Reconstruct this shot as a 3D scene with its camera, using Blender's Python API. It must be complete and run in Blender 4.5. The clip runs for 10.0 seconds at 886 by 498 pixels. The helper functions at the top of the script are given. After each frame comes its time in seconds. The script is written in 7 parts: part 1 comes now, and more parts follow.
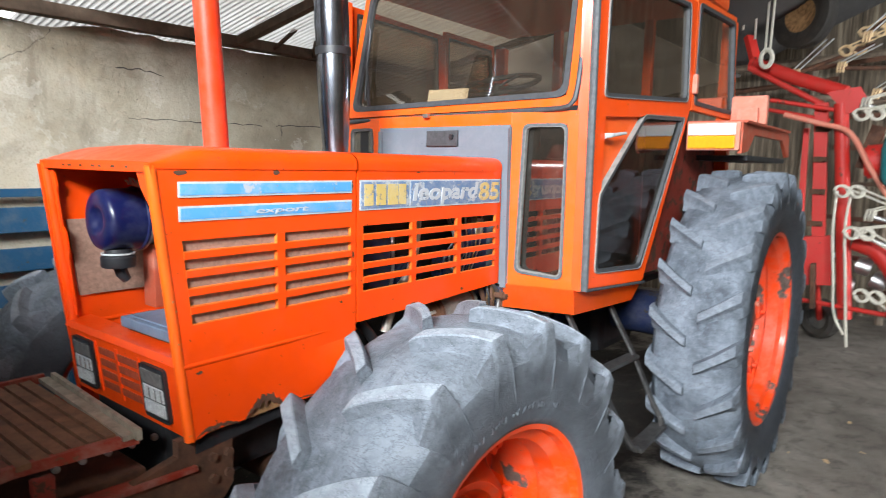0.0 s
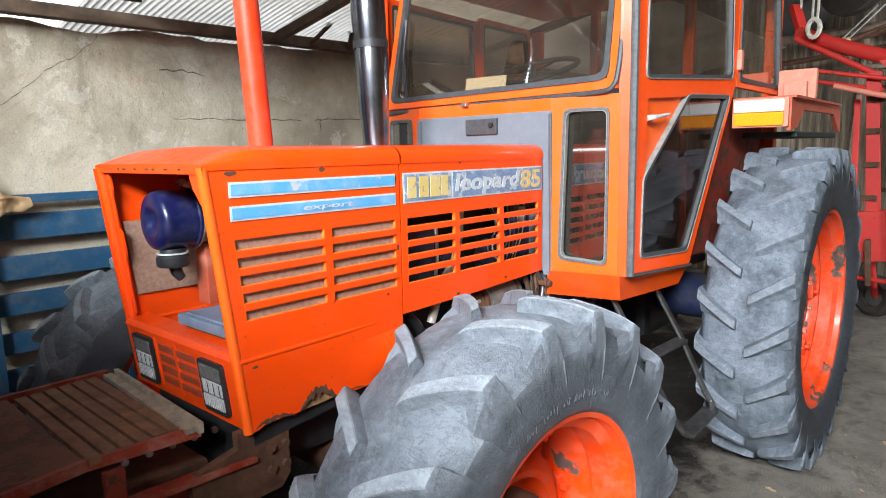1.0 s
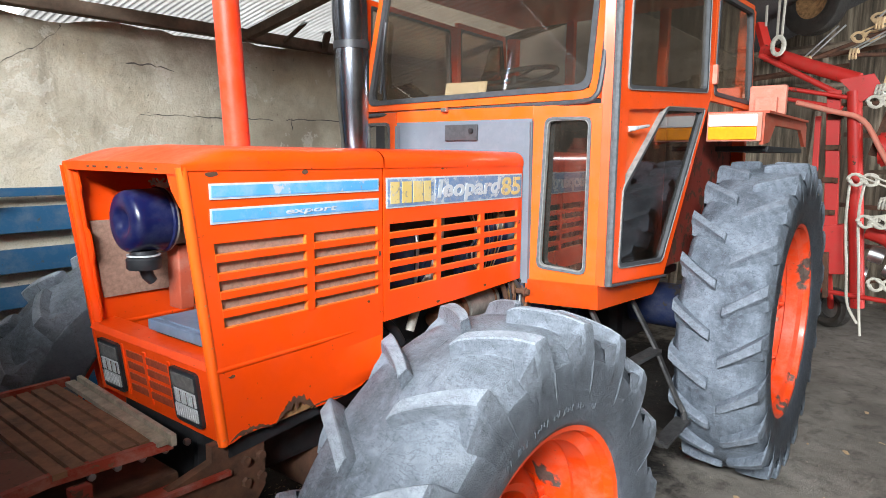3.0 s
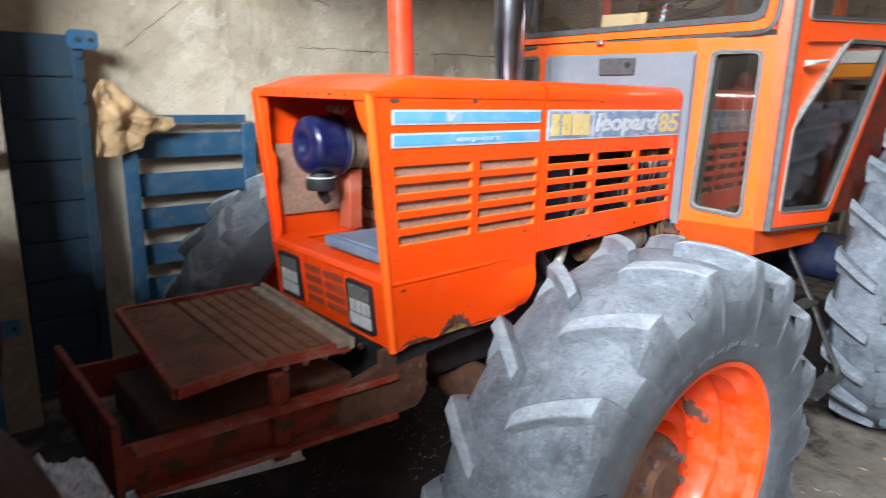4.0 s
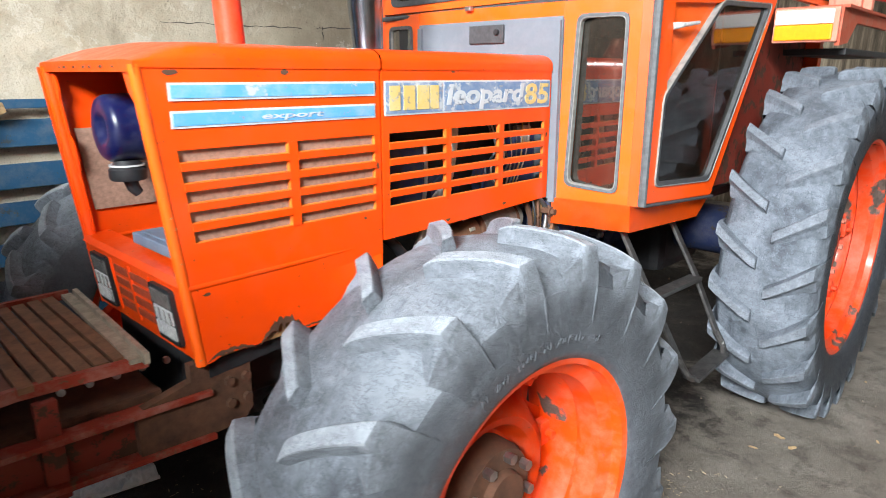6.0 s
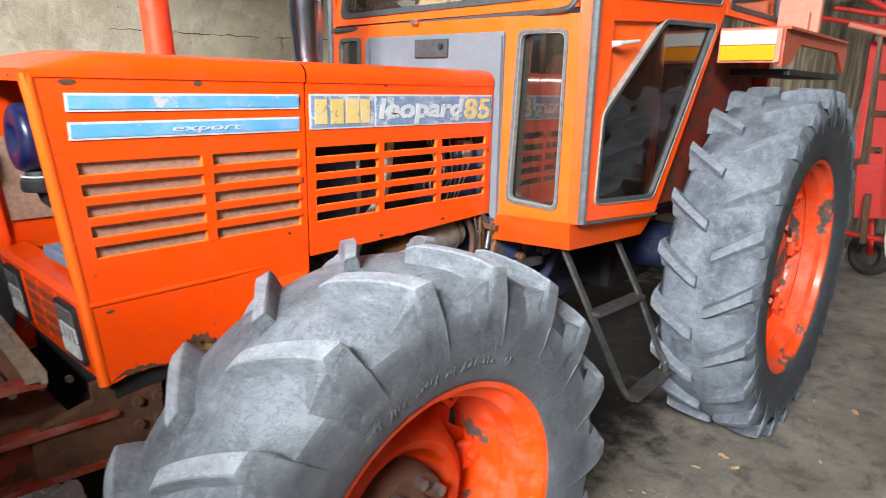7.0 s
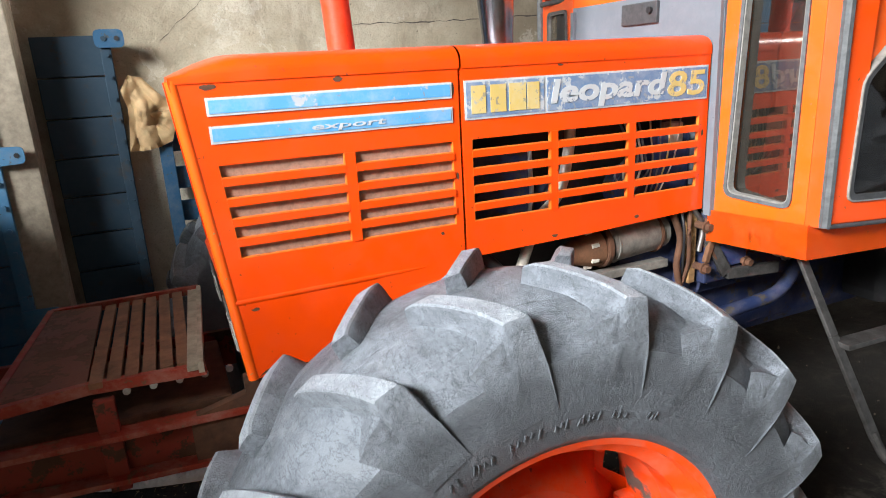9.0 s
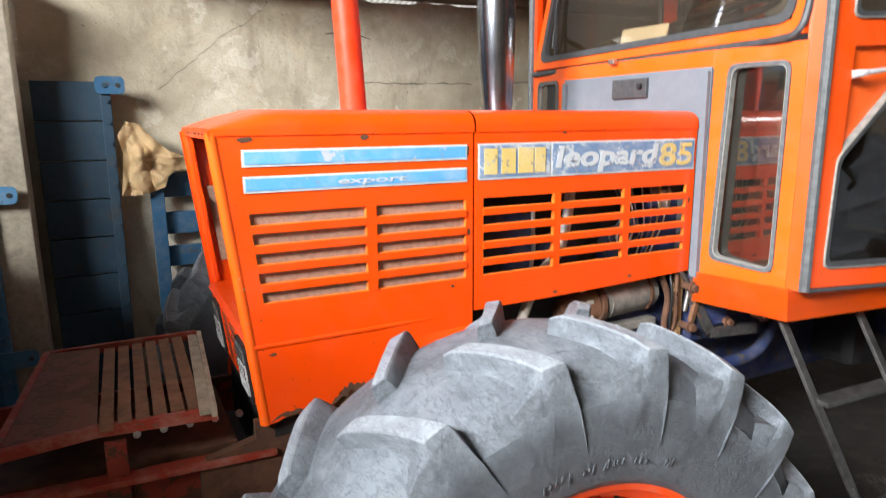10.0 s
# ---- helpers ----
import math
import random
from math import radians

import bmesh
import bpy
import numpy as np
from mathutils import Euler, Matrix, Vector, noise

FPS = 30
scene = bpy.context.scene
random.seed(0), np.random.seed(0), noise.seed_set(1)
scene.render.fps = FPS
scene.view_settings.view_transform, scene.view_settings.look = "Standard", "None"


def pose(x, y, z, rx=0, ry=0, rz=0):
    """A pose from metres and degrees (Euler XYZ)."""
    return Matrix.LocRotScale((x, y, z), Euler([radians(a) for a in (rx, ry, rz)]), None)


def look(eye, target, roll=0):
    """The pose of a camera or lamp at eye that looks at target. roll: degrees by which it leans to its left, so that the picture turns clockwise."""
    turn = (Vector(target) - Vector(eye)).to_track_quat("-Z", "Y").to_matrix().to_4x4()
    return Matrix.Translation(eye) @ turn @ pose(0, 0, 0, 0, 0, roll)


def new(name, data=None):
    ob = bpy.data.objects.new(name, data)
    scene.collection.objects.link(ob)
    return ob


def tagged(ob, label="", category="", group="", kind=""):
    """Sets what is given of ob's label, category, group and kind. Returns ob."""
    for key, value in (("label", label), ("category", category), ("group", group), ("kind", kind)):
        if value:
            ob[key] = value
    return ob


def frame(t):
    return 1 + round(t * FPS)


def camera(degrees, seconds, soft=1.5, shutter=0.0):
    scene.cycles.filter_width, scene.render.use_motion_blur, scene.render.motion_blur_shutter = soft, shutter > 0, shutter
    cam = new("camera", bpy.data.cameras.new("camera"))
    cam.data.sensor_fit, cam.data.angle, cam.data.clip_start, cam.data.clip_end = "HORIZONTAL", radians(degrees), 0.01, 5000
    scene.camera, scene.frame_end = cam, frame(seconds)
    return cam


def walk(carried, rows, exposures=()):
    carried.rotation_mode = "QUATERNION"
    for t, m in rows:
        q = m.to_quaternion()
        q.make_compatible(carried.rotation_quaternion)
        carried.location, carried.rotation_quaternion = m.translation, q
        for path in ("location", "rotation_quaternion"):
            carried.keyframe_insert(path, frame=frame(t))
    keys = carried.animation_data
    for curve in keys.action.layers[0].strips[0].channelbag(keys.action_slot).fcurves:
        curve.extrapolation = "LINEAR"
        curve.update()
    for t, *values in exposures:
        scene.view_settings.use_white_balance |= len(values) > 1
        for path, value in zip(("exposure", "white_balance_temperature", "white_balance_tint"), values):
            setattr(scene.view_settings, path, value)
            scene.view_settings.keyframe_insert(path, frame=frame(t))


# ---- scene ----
cam = camera(69.3, 10.0, soft=0.85, shutter=0.5)
PATH = [
    (0, (-1.575, -1.982, 1.673), (-0.015, -0.759, 1.416), 1.1),
    (0.5, (-1.545, -1.964, 1.679), (-0.043, -0.672, 1.409), -2.4),
    (1, (-1.595, -1.97, 1.69), (-0.115, -0.659, 1.39), -1.1),
    (1.5, (-1.586, -1.951, 1.698), (-0.07, -0.692, 1.359), -0.3),
    (2, (-1.599, -1.938, 1.693), (-0.1, -0.656, 1.36), 0.4),
    (2.2, (-1.594, -1.937, 1.7), (-0.073, -0.677, 1.387), 1.3),
    (3.3, (-1.629, -1.877, 1.691), (-0.068, -0.661, 1.402), 0.3),
    (3.5, (-1.652, -1.879, 1.681), (-0.122, -0.63, 1.366), 1.0),
    (4, (-1.763, -1.835, 1.667), (-0.474, -0.38, 1.193), 1.4),
    (4.5, (-1.835, -1.807, 1.653), (-0.595, -0.324, 1.138), 4.0),
    (5, (-1.795, -1.826, 1.652), (-0.354, -0.541, 1.129), 4.7),
    (5.2, (-1.729, -1.829, 1.654), (-0.24, -0.587, 1.165), 4.4),
    (6.3, (-1.242, -1.954, 1.637), (0.126, -0.599, 1.095), -0.6),
    (6.5, (-1.217, -1.978, 1.651), (0.155, -0.63, 1.104), -0.1),
    (7, (-1.188, -2.011, 1.654), (0.248, -0.71, 1.158), 1.3),
    (7.5, (-1.069, -1.86, 1.631), (0.386, -0.591, 1.108), 4.1),
    (8, (-0.955, -1.765, 1.63), (0.424, -0.409, 1.122), 1.6),
    (8.5, (-0.834, -1.882, 1.628), (0.171, -0.245, 1.07), 1.3),
    (9, (-0.788, -1.996, 1.665), (-0.024, -0.233, 1.112), -3.1),
    (9.5, (-0.868, -2.008, 1.682), (-0.004, -0.279, 1.166), -3.3),
    (10, (-0.954, -2.007, 1.683), (-0.058, -0.263, 1.293), -0.4),
]
walk(cam, [(t, look(eye, target, roll)) for t, eye, target, roll in PATH],
     [(0.0, 0.77, 6150, 7), (3.5, 0.84, 6100, 7), (4.0, 0.9, 6100, 7), (4.5, 1.18, 6150, 7), (5.0, 1.25, 6150, 7), (6.5, 0.96, 6450, 7), (7.0, 0.91, 6500, 8), (7.5, 0.83, 6500, 8),
      (8.0, 0.68, 6500, 8), (8.5, 0.68, 6500, 8), (9.0, 0.9, 6500, 8), (10.0, 0.95, 6500, 8)])

# ---- light ----
world = bpy.data.worlds.new("sky")
scene.world = world
world.use_nodes = True
wn = world.node_tree.nodes
sky = wn.new("ShaderNodeTexSky")
sky.sky_type = "NISHITA"
sky.sun_disc = False
sky.sun_elevation = radians(33)
sky.sun_rotation = radians(78)
sky.dust_density = 6.0
sky.ozone_density = 0.6
wn["Background"].inputs["Strength"].default_value = 0.014
world.node_tree.links.new(sky.outputs[0], wn["Background"].inputs["Color"])
sun_data = bpy.data.lights.new("sun", "SUN")
sun_data.energy = 2.6
sun_data.angle = radians(12)
sun_data.color = (1.0, 0.95, 0.88)
sun = new("sun", sun_data)
sun.matrix_world = look((14, 3.0, 9.5), (0, 0, 0))

# daylight that enters through the open front of the shed
door_data = bpy.data.lights.new("open_front_daylight", "AREA")
door_data.shape, door_data.size, door_data.size_y = "RECTANGLE", 3.4, 1.3
door_data.energy = 415
door_data.spread = radians(105)
door_data.color = (0.96, 0.98, 1.0)
door_light = new("open_front_daylight", door_data)
door_light.matrix_world = look((-6.0, -3.15, 4.6), (0.4, -0.3, 0.9))


# fill lamp added to brighten the far end, in an assumed doorway out of view
rear_data = bpy.data.lights.new("rear_fill_light", "AREA")
rear_data.shape, rear_data.size, rear_data.size_y = "RECTANGLE", 2.6, 2.6
rear_data.energy = 48
rear_data.spread = radians(85)
rear_data.color = (0.97, 0.98, 1.0)
rear_light = new("rear_fill_light", rear_data)
rear_light.matrix_world = look((5.15, -5.0, 1.45), (6.2, 0.0, 1.9))

# ---- materials ----
def material(name):
    m = bpy.data.materials.new(name)
    m.use_nodes = True
    return m, m.node_tree.nodes, m.node_tree.links, m.node_tree.nodes["Principled BSDF"]


def noise_node(n, l, scale, detail=6.0, rough=0.6, coord="Object", stretch=(1, 1, 1), distort=0.0):
    tc = n.new("ShaderNodeTexCoord")
    mp = n.new("ShaderNodeMapping")
    mp.inputs["Scale"].default_value = stretch
    l.new(tc.outputs[coord], mp.inputs["Vector"])
    t = n.new("ShaderNodeTexNoise")
    t.inputs["Scale"].default_value = scale
    t.inputs["Detail"].default_value = detail
    t.inputs["Roughness"].default_value = rough
    t.inputs["Distortion"].default_value = distort
    l.new(mp.outputs[0], t.inputs["Vector"])
    return t.outputs["Fac"]


def ramp(n, l, fac, stops):
    r = n.new("ShaderNodeValToRGB")
    e = r.color_ramp.elements
    while len(e) > 1:
        e.remove(e[-1])
    e[0].position, e[0].color = stops[0][0], (*stops[0][1], 1)
    for p, c in stops[1:]:
        x = e.new(p)
        x.color = (*c, 1)
    l.new(fac, r.inputs[0])
    return r.outputs[0]


def mix(n, l, fac, a, b, blend="MIX"):
    m = n.new("ShaderNodeMix")
    m.data_type, m.blend_type = "RGBA", blend
    for sock, v in ((m.inputs[0], fac), (m.inputs[6], a), (m.inputs[7], b)):
        if isinstance(v, (int, float)):
            sock.default_value = v
        elif isinstance(v, tuple):
            sock.default_value = (*v, 1)
        else:
            l.new(v, sock)
    return m.outputs[2]


def bump(n, l, height, strength, distance, b):
    k = n.new("ShaderNodeBump")
    k.inputs["Strength"].default_value = strength
    k.inputs["Distance"].default_value = distance
    l.new(height, k.inputs["Height"])
    l.new(k.outputs[0], b.inputs["Normal"])


def grey(v):
    return (v, v, v)


def painted(name, base, worn, amount=0.62, rough=0.38, scale=7.0, dust=0.06, dusty=(0.45, 0.38, 0.3), coat=0.25, fleck=0.69, grain=0.72):
    """Sheet metal paint: slight fading, chips of worn colour, small flecks, dust."""
    m, n, l, b = material(name)
    fade = noise_node(n, l, 2.3)
    c = mix(n, l, ramp(n, l, fade, [(0.3, grey(0)), (0.75, grey(1))]), tuple(x * 0.92 for x in base), tuple(min(1, x * 1.12) for x in base))
    chips = noise_node(n, l, scale, 9.0, grain)
    mask = ramp(n, l, chips, [(amount, grey(0)), (amount + 0.025, grey(1))])
    c = mix(n, l, mask, c, worn)
    fl = noise_node(n, l, 55.0, 4.0, 0.6)
    c = mix(n, l, ramp(n, l, fl, [(fleck, grey(0)), (fleck + 0.02, grey(0.8))]), c, tuple(0.6 * x for x in worn))
    sc = noise_node(n, l, 16.0, 6.0, 0.7, stretch=(0.25, 1, 3))
    c = mix(n, l, ramp(n, l, sc, [(0.66, grey(0)), (0.72, grey(0.35))]), c, tuple(min(1, 1.1 * x + 0.03) for x in base))
    d = noise_node(n, l, 14.0, 8.0, 0.7)
    dm = ramp(n, l, d, [(0.45, grey(0)), (0.8, grey(min(1, dust * 6)))])
    c = mix(n, l, dm, c, dusty)
    l.new(c, b.inputs["Base Color"])
    rr = ramp(n, l, d, [(0.3, grey(rough)), (0.8, grey(min(1, rough + 0.25)))])
    l.new(mix(n, l, mask, rr, grey(0.9)), b.inputs["Roughness"])
    b.inputs["Coat Weight"].default_value = coat
    b.inputs["Coat Roughness"].default_value = 0.14
    b.inputs["Specular IOR Level"].default_value = 0.35
    wave = n.new("ShaderNodeMath")
    wave.operation = "ADD"
    l.new(noise_node(n, l, 3.2, 2.0), wave.inputs[0])
    fine = n.new("ShaderNodeMath")
    fine.operation, fine.inputs[1].default_value = "MULTIPLY", 0.12
    l.new(noise_node(n, l, 30.0, 5.0), fine.inputs[0])
    l.new(fine.outputs[0], wave.inputs[1])
    bump(n, l, wave.outputs[0], 0.25, 0.02, b)
    return m


def rubber(name, dark, light, side=None, r0=0.53, r1=0.61):
    """Tyre rubber: dusty pale tread, and a cleaner sidewall, darkened for its shade, inside the radius r0 to r1."""
    m, n, l, b = material(name)
    a = noise_node(n, l, 5.0, 9.0, 0.68, distort=0.5)
    mid = tuple(0.5 * (p + q) for p, q in zip(dark, light))
    c = ramp(n, l, a, [(0.36, dark), (0.50, mid), (0.63, light)])
    mud = noise_node(n, l, 5.5, 9.0, 0.75, distort=0.6)
    c = mix(n, l, ramp(n, l, mud, [(0.56, grey(0)), (0.70, grey(0.4))]), c, tuple(min(1, x * k) for x, k in zip(light, (1.3, 1.27, 1.2))))
    s = noise_node(n, l, 34.0, 9.0, 0.8)
    c = mix(n, l, ramp(n, l, s, [(0.5, grey(0)), (0.62, grey(0.4))]), c, tuple(min(1, x * 1.35) for x in light))
    fk = noise_node(n, l, 95.0, 3.0, 0.6)
    c = mix(n, l, ramp(n, l, fk, [(0.64, grey(0)), (0.72, grey(0.3))]), c, tuple(min(1, x * 1.5) for x in light))
    sf = noise_node(n, l, 60.0, 6.0, 0.8, stretch=(1, 0.3, 1))
    c = mix(n, l, ramp(n, l, sf, [(0.36, grey(0.45)), (0.46, grey(0))]), c, tuple(x * 0.9 for x in dark))
    if side:
        tc = n.new("ShaderNodeTexCoord")
        sp = n.new("ShaderNodeVectorMath")
        sp.operation = "MULTIPLY"
        sp.inputs[1].default_value = (1, 0, 1)
        l.new(tc.outputs["Object"], sp.inputs[0])
        ln = n.new("ShaderNodeVectorMath")
        ln.operation = "LENGTH"
        l.new(sp.outputs[0], ln.inputs[0])
        wob = n.new("ShaderNodeMath")
        wob.operation, wob.inputs[1].default_value = "MULTIPLY_ADD", 0.16
        l.new(mud, wob.inputs[0])
        l.new(ln.outputs["Value"], wob.inputs[2])
        # sidewall tone, with the shade on that side put into it
        sc = ramp(n, l, mud, [(0.3, tuple(x * 0.7 for x in side)), (0.55, side), (0.72, tuple(x * 1.9 for x in side))])
        mr = n.new("ShaderNodeMapRange")
        mr.inputs["From Min"].default_value, mr.inputs["From Max"].default_value = r0 + 0.08, r1 + 0.08
        l.new(wob.outputs[0], mr.inputs["Value"])
        c = mix(n, l, mr.outputs[0], sc, c)
    cr = noise_node(n, l, 11.0, 9.0, 0.8, stretch=(1, 4, 1), distort=0.8)
    c = mix(n, l, ramp(n, l, cr, [(0.32, grey(0.75)), (0.42, grey(0))]), c, tuple(x * 0.45 for x in dark))
    vein = noise_node(n, l, 26.0, 5.0, 0.7, stretch=(1, 0.4, 1), distort=0.3)
    c = mix(n, l, ramp(n, l, vein, [(0.486, grey(0)), (0.5, grey(0.55)), (0.514, grey(0))]), c, tuple(x * 0.4 for x in dark))
    l.new(c, b.inputs["Base Color"])
    l.new(ramp(n, l, s, [(0.35, grey(0.42)), (0.7, grey(0.7))]), b.inputs["Roughness"])
    ad = n.new("ShaderNodeMath")
    ad.operation = "ADD"
    l.new(s, ad.inputs[0])
    l.new(cr, ad.inputs[1])
    bump(n, l, ad.outputs[0], 0.8, 0.012, b)
    return m


def simple(name, base, rough=0.6, metal=0.0, var=0.25, scale=18.0, bumpy=0.15):
    m, n, l, b = material(name)
    a = noise_node(n, l, scale, 8.0, 0.68)
    c = ramp(n, l, a, [(0.3, tuple(x * (1 - var) for x in base)), (0.7, tuple(min(1, x * (1 + var)) for x in base))])
    l.new(c, b.inputs["Base Color"])
    b.inputs["Roughness"].default_value = rough
    b.inputs["Metallic"].default_value = metal
    bump(n, l, a, bumpy, 0.006, b)
    return m


ORANGE = painted("orange_paint", (0.84, 0.062, 0.001), (0.16, 0.06, 0.03), 0.715, 0.3, 7.0, 0.004, coat=0.4)
# one cab paint in two tones: front faces lighter as if lit, door deeper
CAB_ORANGE_LIT = painted("cab_orange_lit", (0.82, 0.098, 0.003), (0.4, 0.2, 0.1), 0.72, 0.35, dust=0.012, coat=0.3)
CAB_ORANGE_SHADED = painted("cab_orange_shaded", (0.82, 0.072, 0.001), (0.3, 0.1, 0.04), 0.71, 0.35, 8.0, 0.006, coat=0.35)
REAR_RIM = painted("chipped_rear_wheel_paint", (0.74, 0.052, 0.003), (0.07, 0.05, 0.042), 0.55, 0.4, 4.2, 0.05, coat=0.15, fleck=0.69, grain=0.55)
ORANGE_RIM = painted("wheel_orange_paint", (0.80, 0.062, 0.002), (0.085, 0.06, 0.05), 0.645, 0.35, 5.2, 0.05, coat=0.2, fleck=0.69, grain=0.55)
# paler orange that paints the highlight along the near front edge
EDGE_HIGHLIGHT = painted("edge_highlight_paint", (0.88, 0.105, 0.006), (0.7, 0.4, 0.2), 0.66, 0.28, 12.0, 0.0, coat=0.6)
# pale tone for slot edges, the light they catch put into the colour
LIT_LIP = simple("lit_slot_edge_paint", (0.72, 0.16, 0.02), 0.45, 0, 0.4, 60)
PALE_RUBBER = simple("bleached_rubber_edge", (0.2, 0.195, 0.18), 0.7, 0, 0.35, 50)
STEP_STEEL = simple("scraped_step_steel", (0.06, 0.057, 0.055), 0.45, 0.4, 0.6, 26, 0.25)
RED_RUST = painted("red_oxide_paint", (0.17, 0.018, 0.008), (0.06, 0.026, 0.014), 0.53, 0.65, 9.0, 0.05, (0.12, 0.06, 0.03), 0.0)
RED_MACHINE = painted("red_machine_paint", (0.48, 0.02, 0.014), (0.1, 0.04, 0.025), 0.62, 0.45, 8.0, 0.04, (0.25, 0.12, 0.08), coat=0.15)
# red tone that stands for the hood reflected in the quarter window
REFLECTION_RED = painted("hood_reflection_red", (0.09, 0.006, 0.004), (0.05, 0.02, 0.015), 0.6, 0.5, 9.0, 0.05, coat=0.1)
FENDER_RED = painted("faded_fender_paint", (0.42, 0.075, 0.035), (0.2, 0.07, 0.05), 0.64, 0.55, 7.0, 0.06, coat=0.0)
PIPE_RED = painted("intake_red_paint", (0.66, 0.04, 0.006), (0.1, 0.05, 0.035), 0.66, 0.35, 5.0, 0.02)
DARK_CHROME = simple("smoked_chrome", (0.2, 0.21, 0.24), 0.22, 1.0, 0.5, 5, 0.04)
PLATE_RUST = painted("worn_brown_red_plate", (0.125, 0.038, 0.019), (0.075, 0.034, 0.02), 0.5, 0.6, 7.0, 0.05, (0.3, 0.2, 0.13), 0.0)
EDGE_RED = painted("chipped_edge_paint", (0.22, 0.022, 0.008), (0.14, 0.06, 0.032), 0.58, 0.6, 12.0, 0.06, coat=0.0)
SLAT_BROWN = simple("brown_slat_paint", (0.15, 0.066, 0.031), 0.8, 0, 0.5, 16, 0.35)
BEAM_WOOD = simple("dark_beam_timber", (0.11, 0.075, 0.05), 0.85, 0, 0.45, 10, 0.4)
# tone of the shade inside the wall's cracks
CRACK = simple("crack_shade", (0.07, 0.058, 0.048), 0.9, 0, 0.4, 30)
PALE_RED = painted("faded_red_paint", (0.6, 0.19, 0.125), (0.4, 0.1, 0.06), 0.66, 0.6, 8.0, 0.1, coat=0.0)
GREYBLUE = painted("grey_panel_paint", (0.135, 0.153, 0.178), (0.09, 0.1, 0.115), 0.72, 0.5, 6.0, 0.03, (0.35, 0.36, 0.38), 0.0)
BLUE_ENGINE = painted("dark_blue_engine_paint", (0.012, 0.021, 0.065), (0.05, 0.04, 0.032), 0.56, 0.5, 12.0, 0.025, coat=0.05)
BLUE_FILTER = painted("glossy_dark_blue_paint", (0.005, 0.007, 0.045), (0.03, 0.03, 0.05), 0.75, 0.25, 6.0, 0.03, (0.2, 0.2, 0.25))
DARK_BLUE = painted("dark_blue_board_paint", (0.011, 0.031, 0.052), (0.03, 0.035, 0.04), 0.58, 0.6, 8.0, 0.05, (0.07, 0.085, 0.1), 0.0)
BLUE_WOOD = painted("blue_board_paint", (0.014, 0.066, 0.135), (0.05, 0.06, 0.07), 0.6, 0.6, 8.0, 0.08, (0.16, 0.17, 0.17), 0.0)
RUBBER = rubber("dusty_tyre_rubber", (0.066, 0.074, 0.086), (0.235, 0.26, 0.297), (0.092, 0.102, 0.118), 0.56, 0.615)
RUBBER_REAR = rubber("dusty_rear_tyre_rubber", (0.07, 0.082, 0.10), (0.22, 0.25, 0.293), (0.036, 0.042, 0.052), 0.70, 0.775)
# paler copies of the rubber for lug tops, scuffed and painted as lit
RUBBER_REAR_LIT_TOP = rubber("scuffed_lit_rear_lug_rubber", (0.10, 0.115, 0.138), (0.25, 0.278, 0.32))
RUBBER_LIT_TOP = rubber("scuffed_lit_lug_rubber", (0.18, 0.196, 0.22), (0.355, 0.385, 0.425))
# muddy rubber, with the shade on these tyres put into its tone
RUBBER_SHADED_MUD = rubber("shaded_muddy_tyre_rubber", (0.012, 0.01, 0.008), (0.04, 0.033, 0.026))
GASKET = simple("black_rubber_gasket", (0.05, 0.052, 0.056), 0.55, 0, 0.35, 40)
GREY_GASKET = simple("grey_rubber_gasket", (0.085, 0.09, 0.095), 0.6, 0, 0.4, 45)
BLACK = simple("black_plastic", (0.02, 0.02, 0.022), 0.45, 0, 0.3)
CHROME = simple("dull_chrome", (0.62, 0.63, 0.66), 0.2, 1.0, 0.15, 9, 0.03)
SILVER = simple("lamp_silver", (0.66, 0.66, 0.66), 0.18, 0.3, 0.35, 60)
LAMP_GREY = simple("grey_lamp_glass", (0.42, 0.43, 0.42), 0.15, 0.1, 0.25, 40)
LAMP_DARK = simple("dark_lamp_glass", (0.13, 0.125, 0.12), 0.15, 0.0, 0.3, 40)
BATTERY_BLUE = simple("pale_blue_battery_plastic", (0.15, 0.19, 0.26), 0.45, 0, 0.3, 12)
POST_WOOD = simple("pale_rendered_post", (0.27, 0.232, 0.178), 0.9, 0, 0.3, 22, 0.5)
GATE_BLUE = painted("faded_gate_paint", (0.05, 0.16, 0.29), (0.08, 0.08, 0.085), 0.6, 0.55, 8.0, 0.08, (0.2, 0.22, 0.23), 0.0)
STEEL = simple("bare_steel", (0.42, 0.41, 0.4), 0.42, 1.0, 0.3, 20)
RUST = simple("rusty_steel", (0.085, 0.036, 0.018), 0.85, 0.0, 0.5, 14, 0.4)
RADIATOR = simple("dusty_radiator_mesh", (0.30, 0.175, 0.125), 0.85, 0, 0.3, 60, 0.3)
# darker copy of the radiator tone, for slats in the nose's shade
CORE = simple("shaded_radiator_core", (0.12, 0.066, 0.046), 0.9, 0, 0.4, 40, 0.4)
# near-black tone for dark metal and for recesses that lie in shade
DARKNESS = simple("near_black_metal_and_shade", (0.02, 0.02, 0.022), 0.6, 0.2, 0.5, 14)
WOOD_OLD = simple("old_grey_timber", (0.16, 0.12, 0.085), 0.85, 0, 0.4, 12, 0.4)
WHITE_FILM = simple("white_plastic_film", (0.86, 0.88, 0.9), 0.4, 0, 0.1, 20, 0.2)
STRAW = simple("dry_straw", (0.4, 0.31, 0.18), 0.8, 0, 0.3, 30)
PAPER = simple("cream_paper", (0.75, 0.66, 0.48), 0.7, 0, 0.06)
TWINE = simple("cream_twine", (0.5, 0.46, 0.38), 0.9, 0, 0.2, 60)
